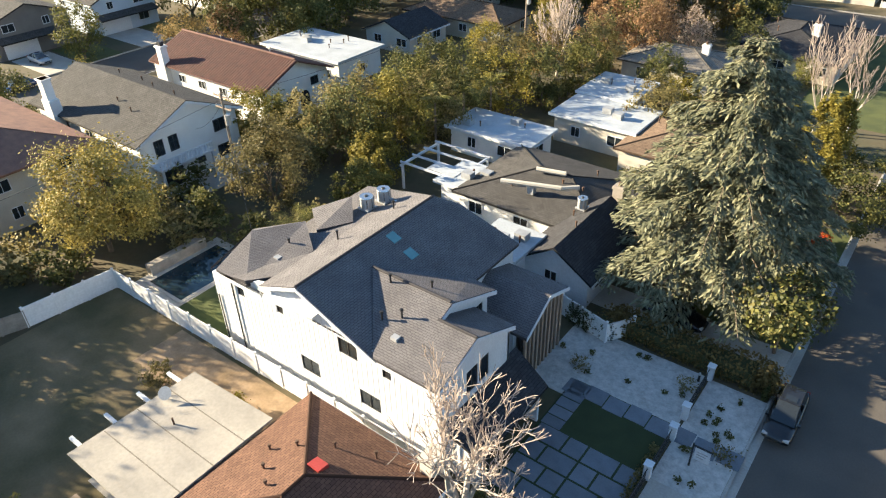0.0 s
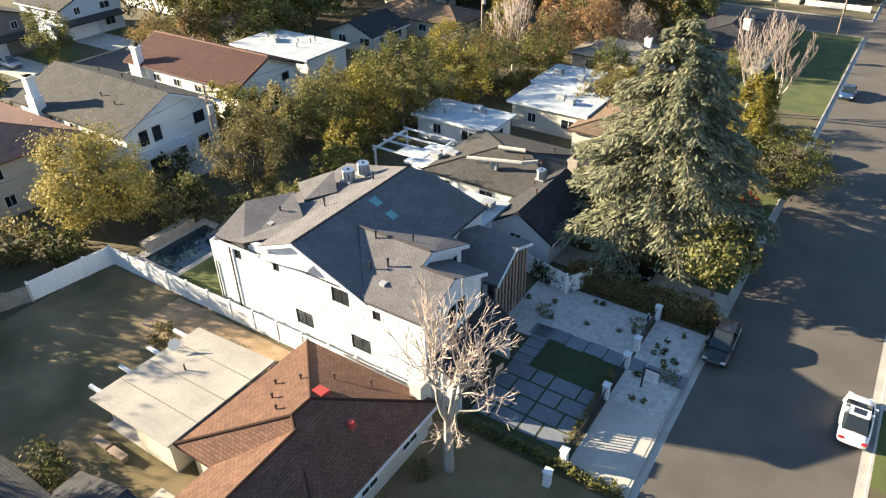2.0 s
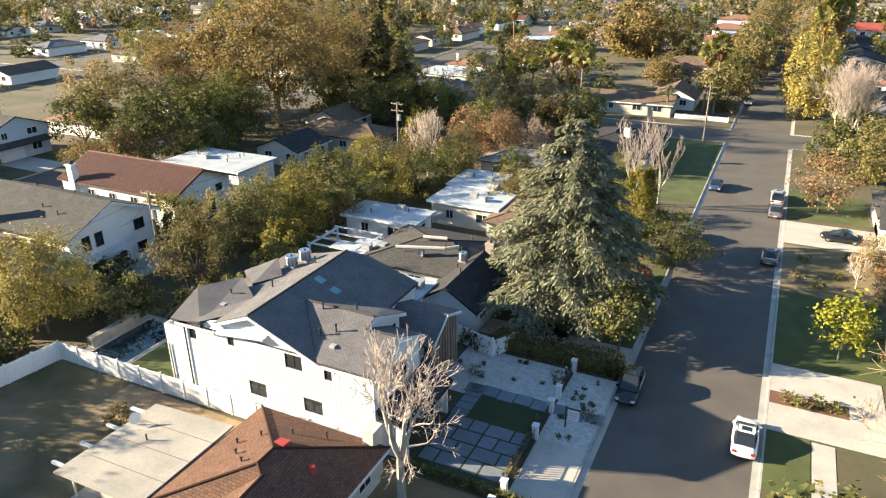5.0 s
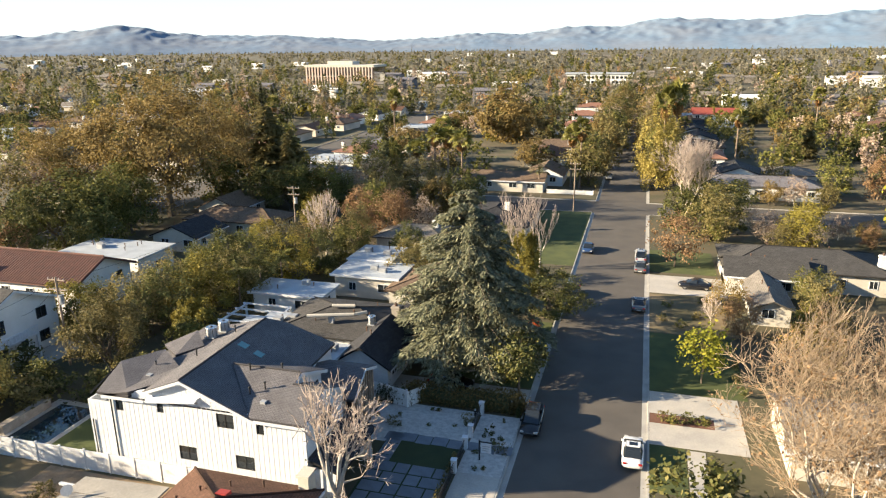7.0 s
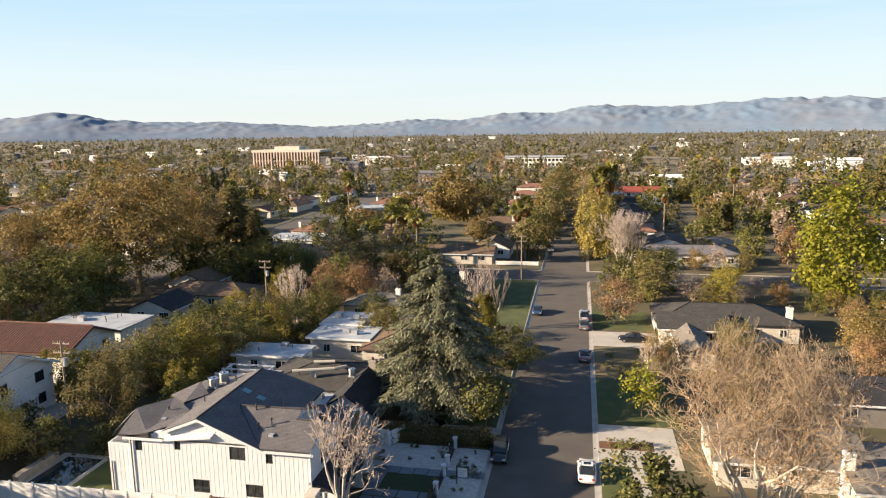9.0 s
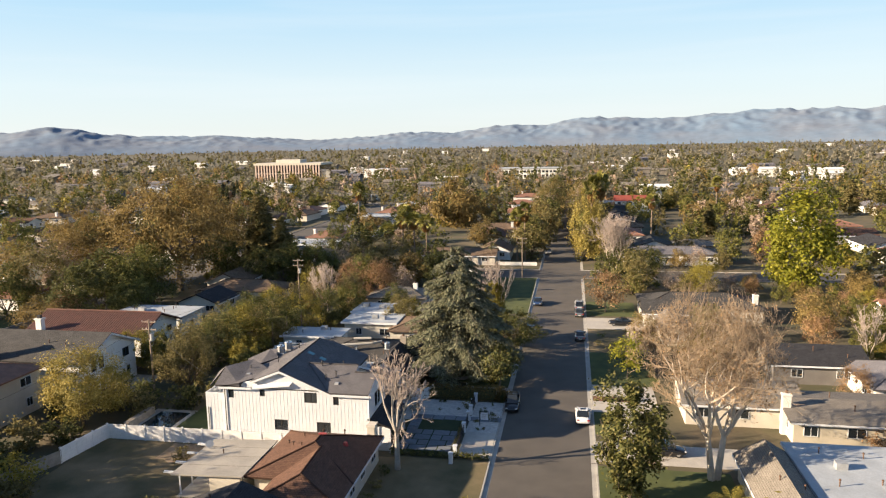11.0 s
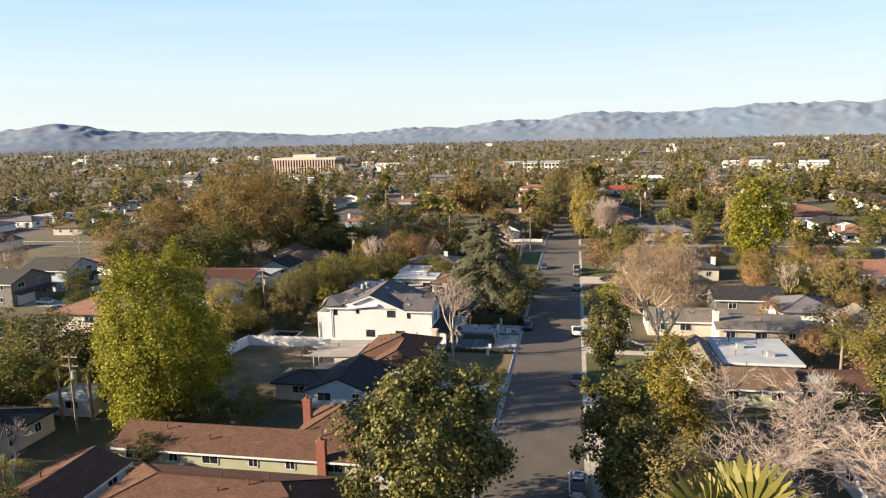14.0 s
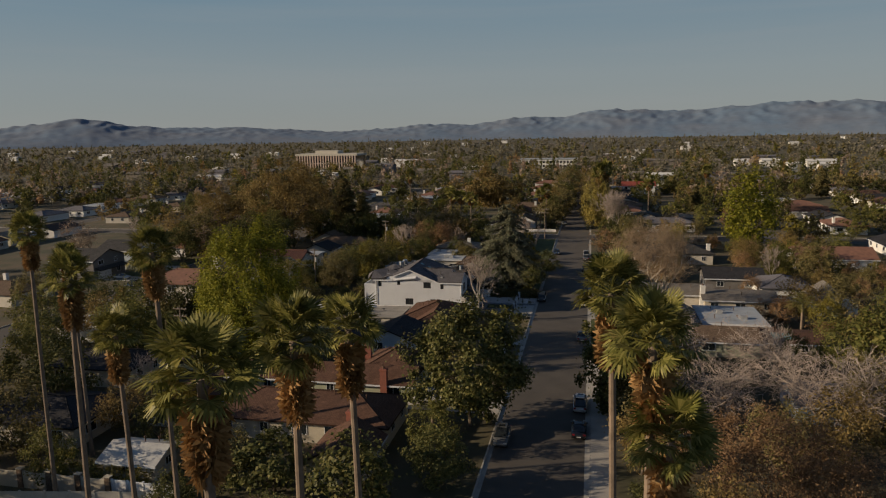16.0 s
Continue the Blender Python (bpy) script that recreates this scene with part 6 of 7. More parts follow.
house("grey-roofed house with a white gable front", 27.0, 160.0, 12.0, 12.0, 3.0, 5.0, R_SLATE, STUCCO, "gable", "y", seed=48)
house("pale-roofed bungalow behind grey roofs", 39.0, 163.0, 11.0, 9.0, 2.8, 4.2, R_PALE, CREAM, "hip", seed=49)
house("white cottage with a pale gable roof", 52.0, 34.0, 7.0, 9.0, 2.8, 5.0, R_PALE, STUCCO, "gable", "y", seed=42)
house("long house with a red clay roof and white gables", 66.0, 80.0, 18.0, 10.0, 3.2, 5.4, R_TILE2, STUCCO, "gable", "x", seed=43)
house("grey-roofed bungalow among trees", 36.0, -20.0, 10.0, 8.0, 2.7, 4.2, R_GREY, BLUEPAINT, "gable", "x", seed=44)
house("low white house with a grey roof", 48.0, -26.0, 9.0, 8.0, 2.7, 4.0, R_GREY, STUCCO, "gable", "x", seed=45)
house("beige house with a brown clay roof", 36.0, -52.0, 12.0, 10.0, 2.7, 4.4, R_TILE2, BEIGE, "hip", seed=46, chim=(1.0, 2.0, 5.4, STUCCO))
patch("driveway", 6.87, 40.4, 15.0, 44.8, CONCRETE, "pale concrete curved driveway", 0.03, "driveway")
patch("driveway", 6.87, 34.9, 15.0, 38.6, CONCRETE, "pale grey concrete driveway to the street", 0.03, "driveway")
patch("driveway", 12.5, 38.6, 15.0, 40.4, CONCRETE, "pale concrete driveway link", 0.03, "driveway")
patch("planting_bed", 6.9, 38.6, 12.5, 40.4, mat("bark_mulch", (0.16, 0.075, 0.05), None, 2.0, 12.0, 1.0, 0.6), "red-brown mulch bed", 0.025, "planting bed")
patch("driveway", 6.87, 74.5, 17.0, 82.5, CONCRETE, "pale grey concrete driveway to the street", 0.03, "driveway")
patch("lawn", 6.87, 84.0, 16.5, 96.0, LAWN, "green front lawn", 0.015, "lawn")
patch("lawn", 6.87, 44.9, 16.0, 60.0, LAWN, "shaded green lawn", 0.015, "lawn")
patch("yard", 6.87, 60.2, 16.0, 74.0, DRYGRASS, "dry front yard with low plants", 0.015, "yard")
patch("lawn", 6.87, 28.0, 9.8, 34.8, LAWN, "bright green verge beside the kerb", 0.015, "lawn")
patch("path", 9.9, 20.0, 11.4, 34.6, CONCRETE, "pale front path", 0.025, "path")
patch("lawn", 6.87, 4.0, 20.0, 20.0, LAWN, "bright green front lawn", 0.012, "lawn")
patch("driveway", 6.87, 21.0, 22.0, 26.0, CONCRETE, "concrete driveway with parked cars", 0.03, "driveway")
patch("verge", 6.87, -60.0, 9.2, 3.8, CONCRETE, "pavement strip along the kerb", 0.02, "pavement")
patch("driveway", -16.0, 2.6, -4.57, 5.5, CONCRETE, "grey concrete driveway to the street", 0.03, "driveway")
patch("driveway", -17.0, -27.0, -4.57, -21.5, CONCRETE, "grey concrete driveway to the street", 0.03, "driveway")
board_fence(-10.2, 1.9, -6.8, 2.6, 0.9, 0.3, "picket_fence", "low white picket fence", VINYL)
board_fence(-6.7, -6.2, -6.8, 2.6, 0.9, 0.3, "picket_fence", "low white picket fence", VINYL)

# ---- cars ----


def loft(sections, material_shape=None):
    """A body skinned over cross-sections: (x, half width, floor, shoulder, top, top half width)."""
    s = Shape()
    rings = []
    for x, hw, z0, zs, zt, tw in sections:
        rings.append([(x, -hw * 0.94, z0), (x, -hw, z0 + 0.12), (x, -hw, zs), (x, -tw, zt), (x, tw, zt), (x, hw, zs), (x, hw, z0 + 0.12), (x, hw * 0.94, z0)])
    for a, b in zip(rings, rings[1:]):
        for i in range(8):
            j = (i + 1) % 8
            s.face([a[i], a[j], b[j], b[i]])
    s.face(rings[0])
    s.face(rings[-1][::-1])
    return s


def paint(name, c):
    m = mat(name, c, tuple(v * 0.93 for v in c), 0.5, 6.0, 0.25, 0.0)
    m.node_tree.nodes["Principled BSDF"].inputs["Coat Weight"].default_value = 0.6
    return m


WHEEL_T = Shape().tube((0, -0.11, 0), (0, 0.11, 0), 0.33, 0.33, 16).mesh("tyre")
WHEEL_T.materials.append(RUBBER)
WHEEL_R = Shape().tube((0, -0.118, 0), (0, 0.118, 0), 0.2, 0.2, 10).mesh("rim")
WHEEL_R.materials.append(CHROME)


def car(label, colour, x, y, rot, tall=0.0, length=4.6):
    """A parked car: body, glasshouse, roof, wheels with tyre and rim, lamps, mirrors, plates."""
    c = thing("car", label, "car", pose(x, y, 0.0 if any(abs(x - c) < HALF for c in STREETS) else G0 + 0.03, 0, 0, rot), "parked cars")
    L, t = length / 2, tall
    shell = part("body", loft([(-L, 0.72, 0.38, 0.62, 0.72, 0.6), (-L + 0.12, 0.84, 0.25, 0.78, 0.92 + t * 0.2, 0.74), (-L + 0.9, 0.9, 0.2, 0.86 + t * 0.2, 0.98 + t * 0.3, 0.78), (0.0, 0.92, 0.2, 0.86 + t * 0.2, 0.96 + t * 0.3, 0.8),
                       (L - 1.35, 0.91, 0.2, 0.82 + t * 0.2, 0.94 + t * 0.3, 0.78), (L - 0.25, 0.86, 0.24, 0.68 + t * 0.15, 0.78 + t * 0.2, 0.7), (L, 0.7, 0.36, 0.55, 0.62, 0.55)]), colour, c)
    weld = bmesh.new()
    weld.from_mesh(shell.data)
    bmesh.ops.remove_doubles(weld, verts=weld.verts[:], dist=0.001)
    bmesh.ops.recalc_face_normals(weld, faces=weld.faces[:])
    weld.to_mesh(shell.data)
    weld.free()
    rounding = shell.modifiers.new("rounding", "SUBSURF")
    rounding.levels = rounding.render_levels = 1
    for f in shell.data.polygons:
        f.use_smooth = True
    g0 = 0.94 + t * 0.28
    gt = 1.42 + t
    part("glasshouse", loft([(-L + 0.62 - 1.1 * t, 0.72, g0 - 0.1, g0, g0 + 0.02, 0.62), (-L + 1.25 - 1.4 * t, 0.76, g0 - 0.1, g0, gt - 0.14, 0.58), (-L + 1.62 - 1.3 * t, 0.77, g0 - 0.1, g0, gt - 0.03, 0.56), (0.1, 0.78, g0 - 0.1, g0, gt - 0.02, 0.58), (0.55, 0.78, g0 - 0.1, g0, gt - 0.2, 0.6), (L - 1.1, 0.74, g0 - 0.1, g0 - 0.02, g0 + 0.01, 0.66)]), GLASS, c)
    part("roof_panel", Shape().slab([(-L + 1.6 - 1.3 * t, -0.53, gt - 0.01), (-0.5, -0.58, gt + 0.02), (0.15, -0.57, gt), (0.15, 0.57, gt), (-0.5, 0.58, gt + 0.02), (-L + 1.6 - 1.3 * t, 0.53, gt - 0.01)], 0.05), colour, c)
    part("sunroof", Shape().box(-0.5, -0.34, gt + 0.0, 0.0, 0.34, gt + 0.028), GLASS, c)
    part("grille", Shape().box(L - 0.06, -0.42, 0.44, L + 0.005, 0.42, 0.58), BLACK, c)
    for sgn in (-1, 1):
        part("sill_trim", Shape().box(-L + 1.3, sgn * 0.9 - 0.02, 0.22, L - 1.3, sgn * 0.9 + 0.03, 0.34), BLACK, c)
        part("pillar", Shape().prism([(-0.25, g0 - 0.02), (-0.17, g0 - 0.02), (-0.12, gt - 0.03), (-0.2, gt - 0.03)], "y", sgn * 0.6, sgn * 0.79), colour, c)
        part("mirror", Shape().box(L - 1.5, sgn * 0.9 - 0.09, g0 - 0.05, L - 1.33, sgn * 0.9 + 0.09, g0 + 0.1), colour, c)
        part("headlight", Shape().box(L - 0.3, sgn * 0.6 - 0.16, 0.58 + t * 0.1, L - 0.08, sgn * 0.6 + 0.16, 0.7 + t * 0.1), LAMPGLASS, c)
        part("tail_light", Shape().box(-L + 0.0, sgn * 0.62 - 0.15, 0.68 + t * 0.1, -L + 0.13, sgn * 0.62 + 0.15, 0.82 + t * 0.1), TAILGLASS, c)
    for px in (L - 0.05, -L - 0.01):
        part("plate", Shape().box(px, -0.25, 0.44, px + 0.05, 0.25, 0.56), PLATE, c)
    for px in (-L + 0.85, L - 0.9):
        for sgn in (-1, 1):
            w = new("wheel")
            w.parent, w.location = c, (px, sgn * 0.75, 0.33)
            for nm, dt in (("tyre", WHEEL_T), ("rim", WHEEL_R)):
                o = new(nm, dt)
                o.parent = w
    return c


P_WHITE, P_BLACK, P_GREY, P_BLUE, P_SILVER = paint("white_car_paint", (0.75, 0.75, 0.75)), paint("black_car_paint", (0.012, 0.013, 0.016)), paint("grey_car_paint", (0.12, 0.125, 0.13)), paint("blue_car_paint", (0.03, 0.06, 0.14)), paint("silver_car_paint", (0.42, 0.43, 0.45))
car("white sedan with a dark glass roof at the kerb", P_WHITE, 5.5, 32.7, 90)
car("black sport utility vehicle parked at the kerb", P_BLACK, -3.35, 35.5, 270, 0.3, 4.9)
car("blue hatchback parked at the kerb", P_BLUE, -3.0, 93.2, 270)
car("silver pickup parked by the kerb", P_SILVER, 5.5, 90.5, 90, 0.35, 5.2)
car("dark grey sedan parked at the kerb", P_GREY, 5.5, 84.8, 90)
car("dark sedan parked at the kerb", P_GREY, 5.5, 68.4, 90)
car("dark car shaded by a tree at the kerb", P_BLACK, -3.2, 70.7, 270)
car("black sedan on a driveway beside a hedge", P_BLACK, -12.4, 40.6, 0)
car("black sedan on a pale driveway", P_BLACK, 13.0, 77.6, 180)
car("blue and white car on a driveway", P_SILVER, -8.2, 4.0, 0)
car("grey sedan at the kerb", P_GREY, 5.4, 8.0, 90)
car("silver van at the kerb under a tree", P_SILVER, 5.5, -22.6, 90, 0.45, 4.9)
car("black car at the kerb under a tree", P_BLACK, 5.5, -30.5, 90)
car("dark utility vehicle at the kerb", P_GREY, -3.2, -34.0, 270, 0.3, 4.9)
car("pale blue pickup on a driveway", P_SILVER, -13.6, -24.2, 0, 0.35, 5.2)
car("dark car on a driveway below the sycamore", P_BLACK, 14.0, 23.8, 0)
car("white car on a far street", P_WHITE, -95.6, 17.6, 90)
for k, (x, y, r_, p) in enumerate(((-101.7, 70, 270, P_GREY), (-94.3, 88, 90, P_WHITE), (-110.0, 43.2, 0, P_SILVER), (-101.7, 36, 270, P_BLUE), (-3.1, 160, 270, P_GREY), (5.4, 176, 90, P_WHITE), (-3.1, 196, 270, P_BLACK), (5.4, 215, 90, P_SILVER), (-3.1, 240, 270, P_WHITE), (5.4, 262, 90, P_GREY))):
    car("car parked along a distant street", p, x, y, r_, 0.2 if k % 2 else 0.0)


# ---- poles, wires, bins ----


def utility_pole(x, y, h, label, tank=True, rz=0):
    p = thing("utility_pole", label, "utility pole", pose(x, y, G0, 0, 0, rz), "utility poles")
    part("mast", Shape().tube((0, 0, -0.1), (0, 0, h), 0.16, 0.11, 8), TIMBER, p)
    for z in (h - 0.4, h - 1.5):
        part("crossarm", Shape().box(-1.1, -0.05, z, 1.1, 0.05, z + 0.12), TIMBER, p)
        for u in (-1.0, -0.4, 0.4, 1.0):
            part("insulator", Shape().tube((u, 0, z + 0.12), (u, 0, z + 0.3), 0.04, 0.03, 6), LAMPGLASS, p)
    if tank:
        part("transformer", Shape().tube((0.35, 0, h - 3.0), (0.35, 0, h - 2.0), 0.27, 0.27, 10), GREYMETAL, p)
    return p


utility_pole(-54.0, 34.8, 10.2, "timber utility pole with a grey transformer")
utility_pole(-8.2, 121.0, 10.2, "timber utility pole at the street corner", False)
utility_pole(-52.0, 84.0, 10.5, "timber utility pole with a grey transformer")
utility_pole(-54.0, -18.0, 10.0, "timber utility pole behind gardens")


def wire(p, q, sag=0.6, r=0.018):
    s = Shape()
    p, q = Vector(p), Vector(q)
    pts = [p.lerp(q, k / 10) - Vector((0, 0, sag * 4 * (k / 10) * (1 - k / 10))) for k in range(11)]
    for a, b in zip(pts, pts[1:]):
        s.tube(a, b, r, r, 4, False)
    plain("overhead_wire", s, BLACK, "thin black overhead service wire", "wire")


wire((-54, 34.8, 9.6), (-60.4, 35.5, 5.0))
wire((-54, 34.8, 9.8), (-52, 84, 10.2), 1.2)
wire((-54, 34.8, 9.8), (-54, -18, 9.7), 1.2)
wire((-54, 34.8, 9.4), (-37.5, 24.0, 5.6))

shrub(260, 4.4, 3.0, F_RUST, "rusty red-brown rounded shrub by a house", AT(38.0, 27.6), 1500, 0.15)
shrub(261, 5.0, 3.0, F_YELLOW, "yellow drooping shrub at the lawn's edge", AT(16.0, 3.0), 1600, 0.17)
shrub(262, 4.5, 3.2, F_RUST, "orange-brown shrub behind a patio house", AT(44.0, 13.0), 1400, 0.16)
shrub(263, 2.0, 1.1, F_YELLOW, "dry straw-coloured tuft on the front lawn", AT(-5.6, 9.0), 400, 0.12)
for k, (x, y) in enumerate(((-17.6, 17.9), (-14.9, 12.0), (-14.8, 9.0), (-14.9, 15.0), (-25.0, 19.0), (9.0, 38.9), (10.2, 39.5), (8.1, 39.3), (11.4, 39.2), (15.6, 46.0), (15.5, 49.0), (15.6, 52.5), (10.5, 62.5), (12.5, 66.0), (9.2, 69.5), (13.5, 71.5), (8.4, 64.2), (-15.2, 44.0), (-15.6, 55.0), (-10.4, 59.0))):
    shrub(270 + k, 1.3, 0.9, (F_DARK, F_OLIVE, F_MID)[k % 3], "small rounded shrub beside a house", AT(x, y, k * 40), 260, 0.11, group="house shrubs")


def block_wall(x0, x1, y, h):
    """A rendered garden wall with a curved top and darker piers."""
    w = thing("garden_wall", "beige rendered garden wall with brown piers and a curved top", "wall", pose(0, y, G0))
    n = 5
    step = (x1 - x0) / n
    for k in range(n):
        a = x0 + k * step
        low = [(a + step * i / 8, h - 0.28 * math.sin(math.pi * i / 8)) for i in range(9)]
        part("wall_panel", Shape().prism([(a, -0.1), (a + step, -0.1)] + low[::-1], "y", -0.1, 0.1), BEIGE, w)
    for k in range(n + 1):
        a = x0 + k * step
        p = part("pier", Shape().box(a - 0.3, -0.22, -0.1, a + 0.3, 0.22, h + 0.1), R_TAUPE, w, "brown pier")
        part("cap", Shape().box(a - 0.36, -0.28, h + 0.1, a + 0.36, 0.28, h + 0.2), BEIGE, p)
    return w


block_wall(-57.0, -40.0, -53.6, 1.95)
board_fence(-39.6, -53.6, -32.5, -53.7, 1.8, 1.8)
for k in range(6):
    shrub(620 + k, 2.2, 1.9, F_LIME if k % 2 else F_MID, "leafy shrub behind a garden wall", AT(-46.5 + k * 1.7, -51.6 + 0.4 * (k % 2)), 500, 0.16)

# ---- the wider neighbourhood ----
TAKEN = [(18, 136, 46, 172), (-132, 36, -104, 68), (-88, 14, -36, 70), (-52, -60, -14, 60), (-40, 40, -14, 112), (-86, 72, -54, 110), (14, -32, 56, 62), (14, 62, 44, 96), (-40, 134, -10, 160), (55, 72, 78, 88), (28, -60, 46, -44), (-70, -48, -46, -12)]
TREES_AT = []


def in_view(x, y, slack=0.0):
    """Whether a place lies in the part of the plain that the street view takes in."""
    a = math.degrees(math.atan2(x - 4, y + 55 + slack))
    return -60 < a < 32


hr = random.Random(17)
KINDS = [("low ranch house with a grey roof", R_GREY, STUCCO, "hip"), ("low ranch house with a brown roof", R_TAUPE, CREAM, "hip"), ("gabled bungalow with a charcoal roof", R_DARK, STUCCO, "gable"),
         ("beige bungalow with a pale gable roof", R_PALE, BEIGE, "gable"), ("flat-roofed bungalow with a white roof", WHITEROOF, STUCCO, "flat"), ("white house with a red-brown hip roof", R_TILE2, STUCCO, "hip"), ("house with a brown shingle roof", R_BROWN, CREAM, "gable")]
protos = {}
HOUSES_AT = []
for cx in STREETS + [112.0, 222.0]:
    for side in (-1, 1):
        y = -62.0
        while y < 330:
            y += hr.uniform(18, 23)
            x = cx + side * (HALF + 15 + hr.uniform(-2, 3))
            if any(abs(y - c) < 13 for c in CROSS) or any(a - 8 < x < c + 8 and b - 8 < y < d + 8 for a, b, c, d in TAKEN) or not in_view(x, y):
                continue
            HOUSES_AT.append((x, y))
            k = hr.randrange(len(KINDS))
            if k not in protos:
                lab, rf, wl2, fm = KINDS[k]
                protos[k] = house(lab, x, y, 15.0, 11.0, 2.8, 4.5 if fm != "flat" else 3.0, rf, wl2, fm, "x", 90 * hr.randrange(4), seed=60 + k, vents=3, group="neighbourhood houses",
                                  chim=(4.0, -4.0, 5.2, STUCCO) if k % 2 else None)
            else:
                copy_thing(protos[k], pose(x, y, G0, 0, 0, 90 * hr.randrange(4) + hr.uniform(-4, 4)))

# mid-distance trees: one of each kind, then copies
def kinds_at(fine, ox):
    """One tree of each kind: finer-leaved ones for the nearer gardens, coarser for the further."""
    g, n, z = "neighbourhood trees", (4600, 0.24) if fine else (3200, 0.32), 0 if fine else 40
    return [
        broad_tree(401 + z, 9.0, 9.0, F_DARK, "dense dark green tree in a garden", n=n[0], size=n[1], low=0.1, clumps=55, m=AT(-66 + ox, 108), group=g, forks=1, tri=True, spread=0.13),
        broad_tree(402 + z, 11.0, 10.0, F_OLIVE, "tall olive-green tree in a garden", n=n[0], size=n[1] * 1.05, low=0.1, clumps=55, m=AT(-40 + ox, 116), group=g, forks=1, tri=True, spread=0.13),
        broad_tree(403 + z, 10.0, 9.0, F_MID, "rounded green tree in a garden", n=n[0], size=n[1], low=0.1, clumps=55, m=AT(-58 + ox, 112), group=g, forks=1, tri=True, spread=0.13),
        broad_tree(404 + z, 8.0, 7.0, F_YELLOW, "garden tree with yellow autumn leaves", n=n[0], size=n[1] * 0.8, low=0.12, clumps=45, m=AT(-79 + ox, 140), group=g, forks=1, tri=True),
        broad_tree(405 + z, 11.0, 10.0, F_BROWN, "tree with brownish thinning leaves", n=n[0], size=n[1], low=0.15, clumps=50, m=AT(-96 + ox, 140), group=g, forks=1, tri=True),
        broad_tree(406 + z, 9.0, 7.0, F_RUST, "tree with pinkish rusty leaves", n=n[0], size=n[1] * 0.75, low=0.15, clumps=45, m=AT(-37 + ox, 91), group=g, forks=1, tri=True),
        broad_tree(412 + z, 10.0, 8.5, F_TWIG, "leafless tree with a haze of fine tan twigs", n=n[0] // 2, size=n[1] * 0.5, low=0.15, clumps=60, m=AT(-52 + ox, 119), group=g, forks=2, tri=True, long=6.0, hollow=0.35, bark=PALEBARK),
    ]


near_kinds, far_kinds = kinds_at(True, 0), kinds_at(False, -6)
other_kinds = [
    bare_tree(407, 10.0, GREYTWIG, "leafless grey tree in a garden", m=AT(-44.5, 80), depth=3, trunk=0.18, split=3, min_r=0.03, name="leafless_tree"),
    broad_tree(408, 14.0, 3.0, F_FIR, "slim dark green upright cypress tree", "cypress", n=700, size=0.45, low=0.02, clumps=40, m=AT(-60, 150), group="neighbourhood trees", taper=0.6, forks=1),
    cedar(409, 16.0, 9.0, "dark conifer in a garden", AT(-70, 118), F_OLIVE, 18, "conifer", 16, 0.6, 0.25),
]


def tree_kind(k, y):
    return (near_kinds if y < 105 else far_kinds)[6 if k == 9 else k] if k < 6 or k == 9 else other_kinds[k - 6]


fp = fan_palm(410, 13.0, "fan palm rising over rooftops", AT(-42, 135), 26, 1.1, 0.5, 0.2, 0, "distant palms", 10)
for x, y, s in ((-39, 135.5, 0.97), (-35, 133, 0.95), (-46, 133.6, 0.78), (-72.5, 192, 1.3), (-9.3, 146, 1.08), (-11.5, 147, 0.95), (9.3, 152, 1.55), (12.0, 153.5, 1.6), (-50, 170, 0.9), (30, 190, 1.0), (-120, 200, 1.1), (60, 240, 1.2)):
    copy_thing(fp, AT(x, y, x * 20, s=1.0) @ Matrix.Diagonal((1.15, 1.15, s, 1)))
pp = feather_palm(411, 7.0, "feather palm with arching fronds", AT(-69.4, 124.5 - 8), 16, 3.2, 0.2)
for x, y, s in ((-64.3, 118, 0.9), (-61, 121, 0.8), (-11.3, -34.6, 0.5), (-54.8, -14.2, 0.9), (-58.8, -14.6, 1.0), (-46.5, -36.5, 0.75), (41, 12, 0.9), (-18, 139, 0.8), (-40.0, 30.0, 0.5)):
    copy_thing(pp, AT(x, y, x * 31) @ Matrix.Diagonal((1, 1, s, 1)))
for k in range(9):
    copy_thing(other_kinds[1], AT(-200 + k * 3.2, 300 + (k % 2) * 2) @ Matrix.Diagonal((1, 1, 1.0 + 0.08 * (k % 3), 1)))
tr_ = random.Random(23)
WEIGHTS = [20, 20, 16, 7, 13, 6, 3, 4, 2, 14]
placed = []
def grow(places):
    """Copies of the garden trees: place, kind and size of each."""
    for x, y, k, s in places:
        for c in STREETS:
            if abs(x - c) < HALF + 1.0:
                x = c + (HALF + 2.5) * (1 if x >= c else -1)
        copy_thing(tree_kind(k, y), AT(x, y, tr_.uniform(0, 360)) @ Matrix.Diagonal((s * tr_.uniform(0.9, 1.1), s * tr_.uniform(0.9, 1.1), s, 1)))
        placed.append((x, y))


# gardens far to the west
grow(((-95, 72, 0, 1.5), (-88, 78, 0, 1.3), (-92, 88, 2, 1.3), (-98, 62, 5, 0.8), (-86, 138, 3, 1.2), (-94, 224, 2, 1.3), (-78, 122, 8, 1.3), (-83, 110, 2, 1.2), (-90, 40, 3, 0.6), (-96, 30, 0, 0.8), (-100, 48, 2, 0.8), (-93, 55, 4, 0.7), (-100, 10, 1, 0.8), (-92, 2, 0, 0.8), (-84, 4, 0, 1.0), (-86, 84, 0, 1.4), (-84, 74, 2, 1.3), (-90, 66, 0, 1.2), (-81, 70, 0, 1.0), (-108, 78, 1, 1.3), (-112, 88, 9, 1.4), (-110, 70, 0, 1.2), (-118, 80, 4, 1.3), (-116, 96, 0, 1.3), (-107, 106, 9, 1.2)))
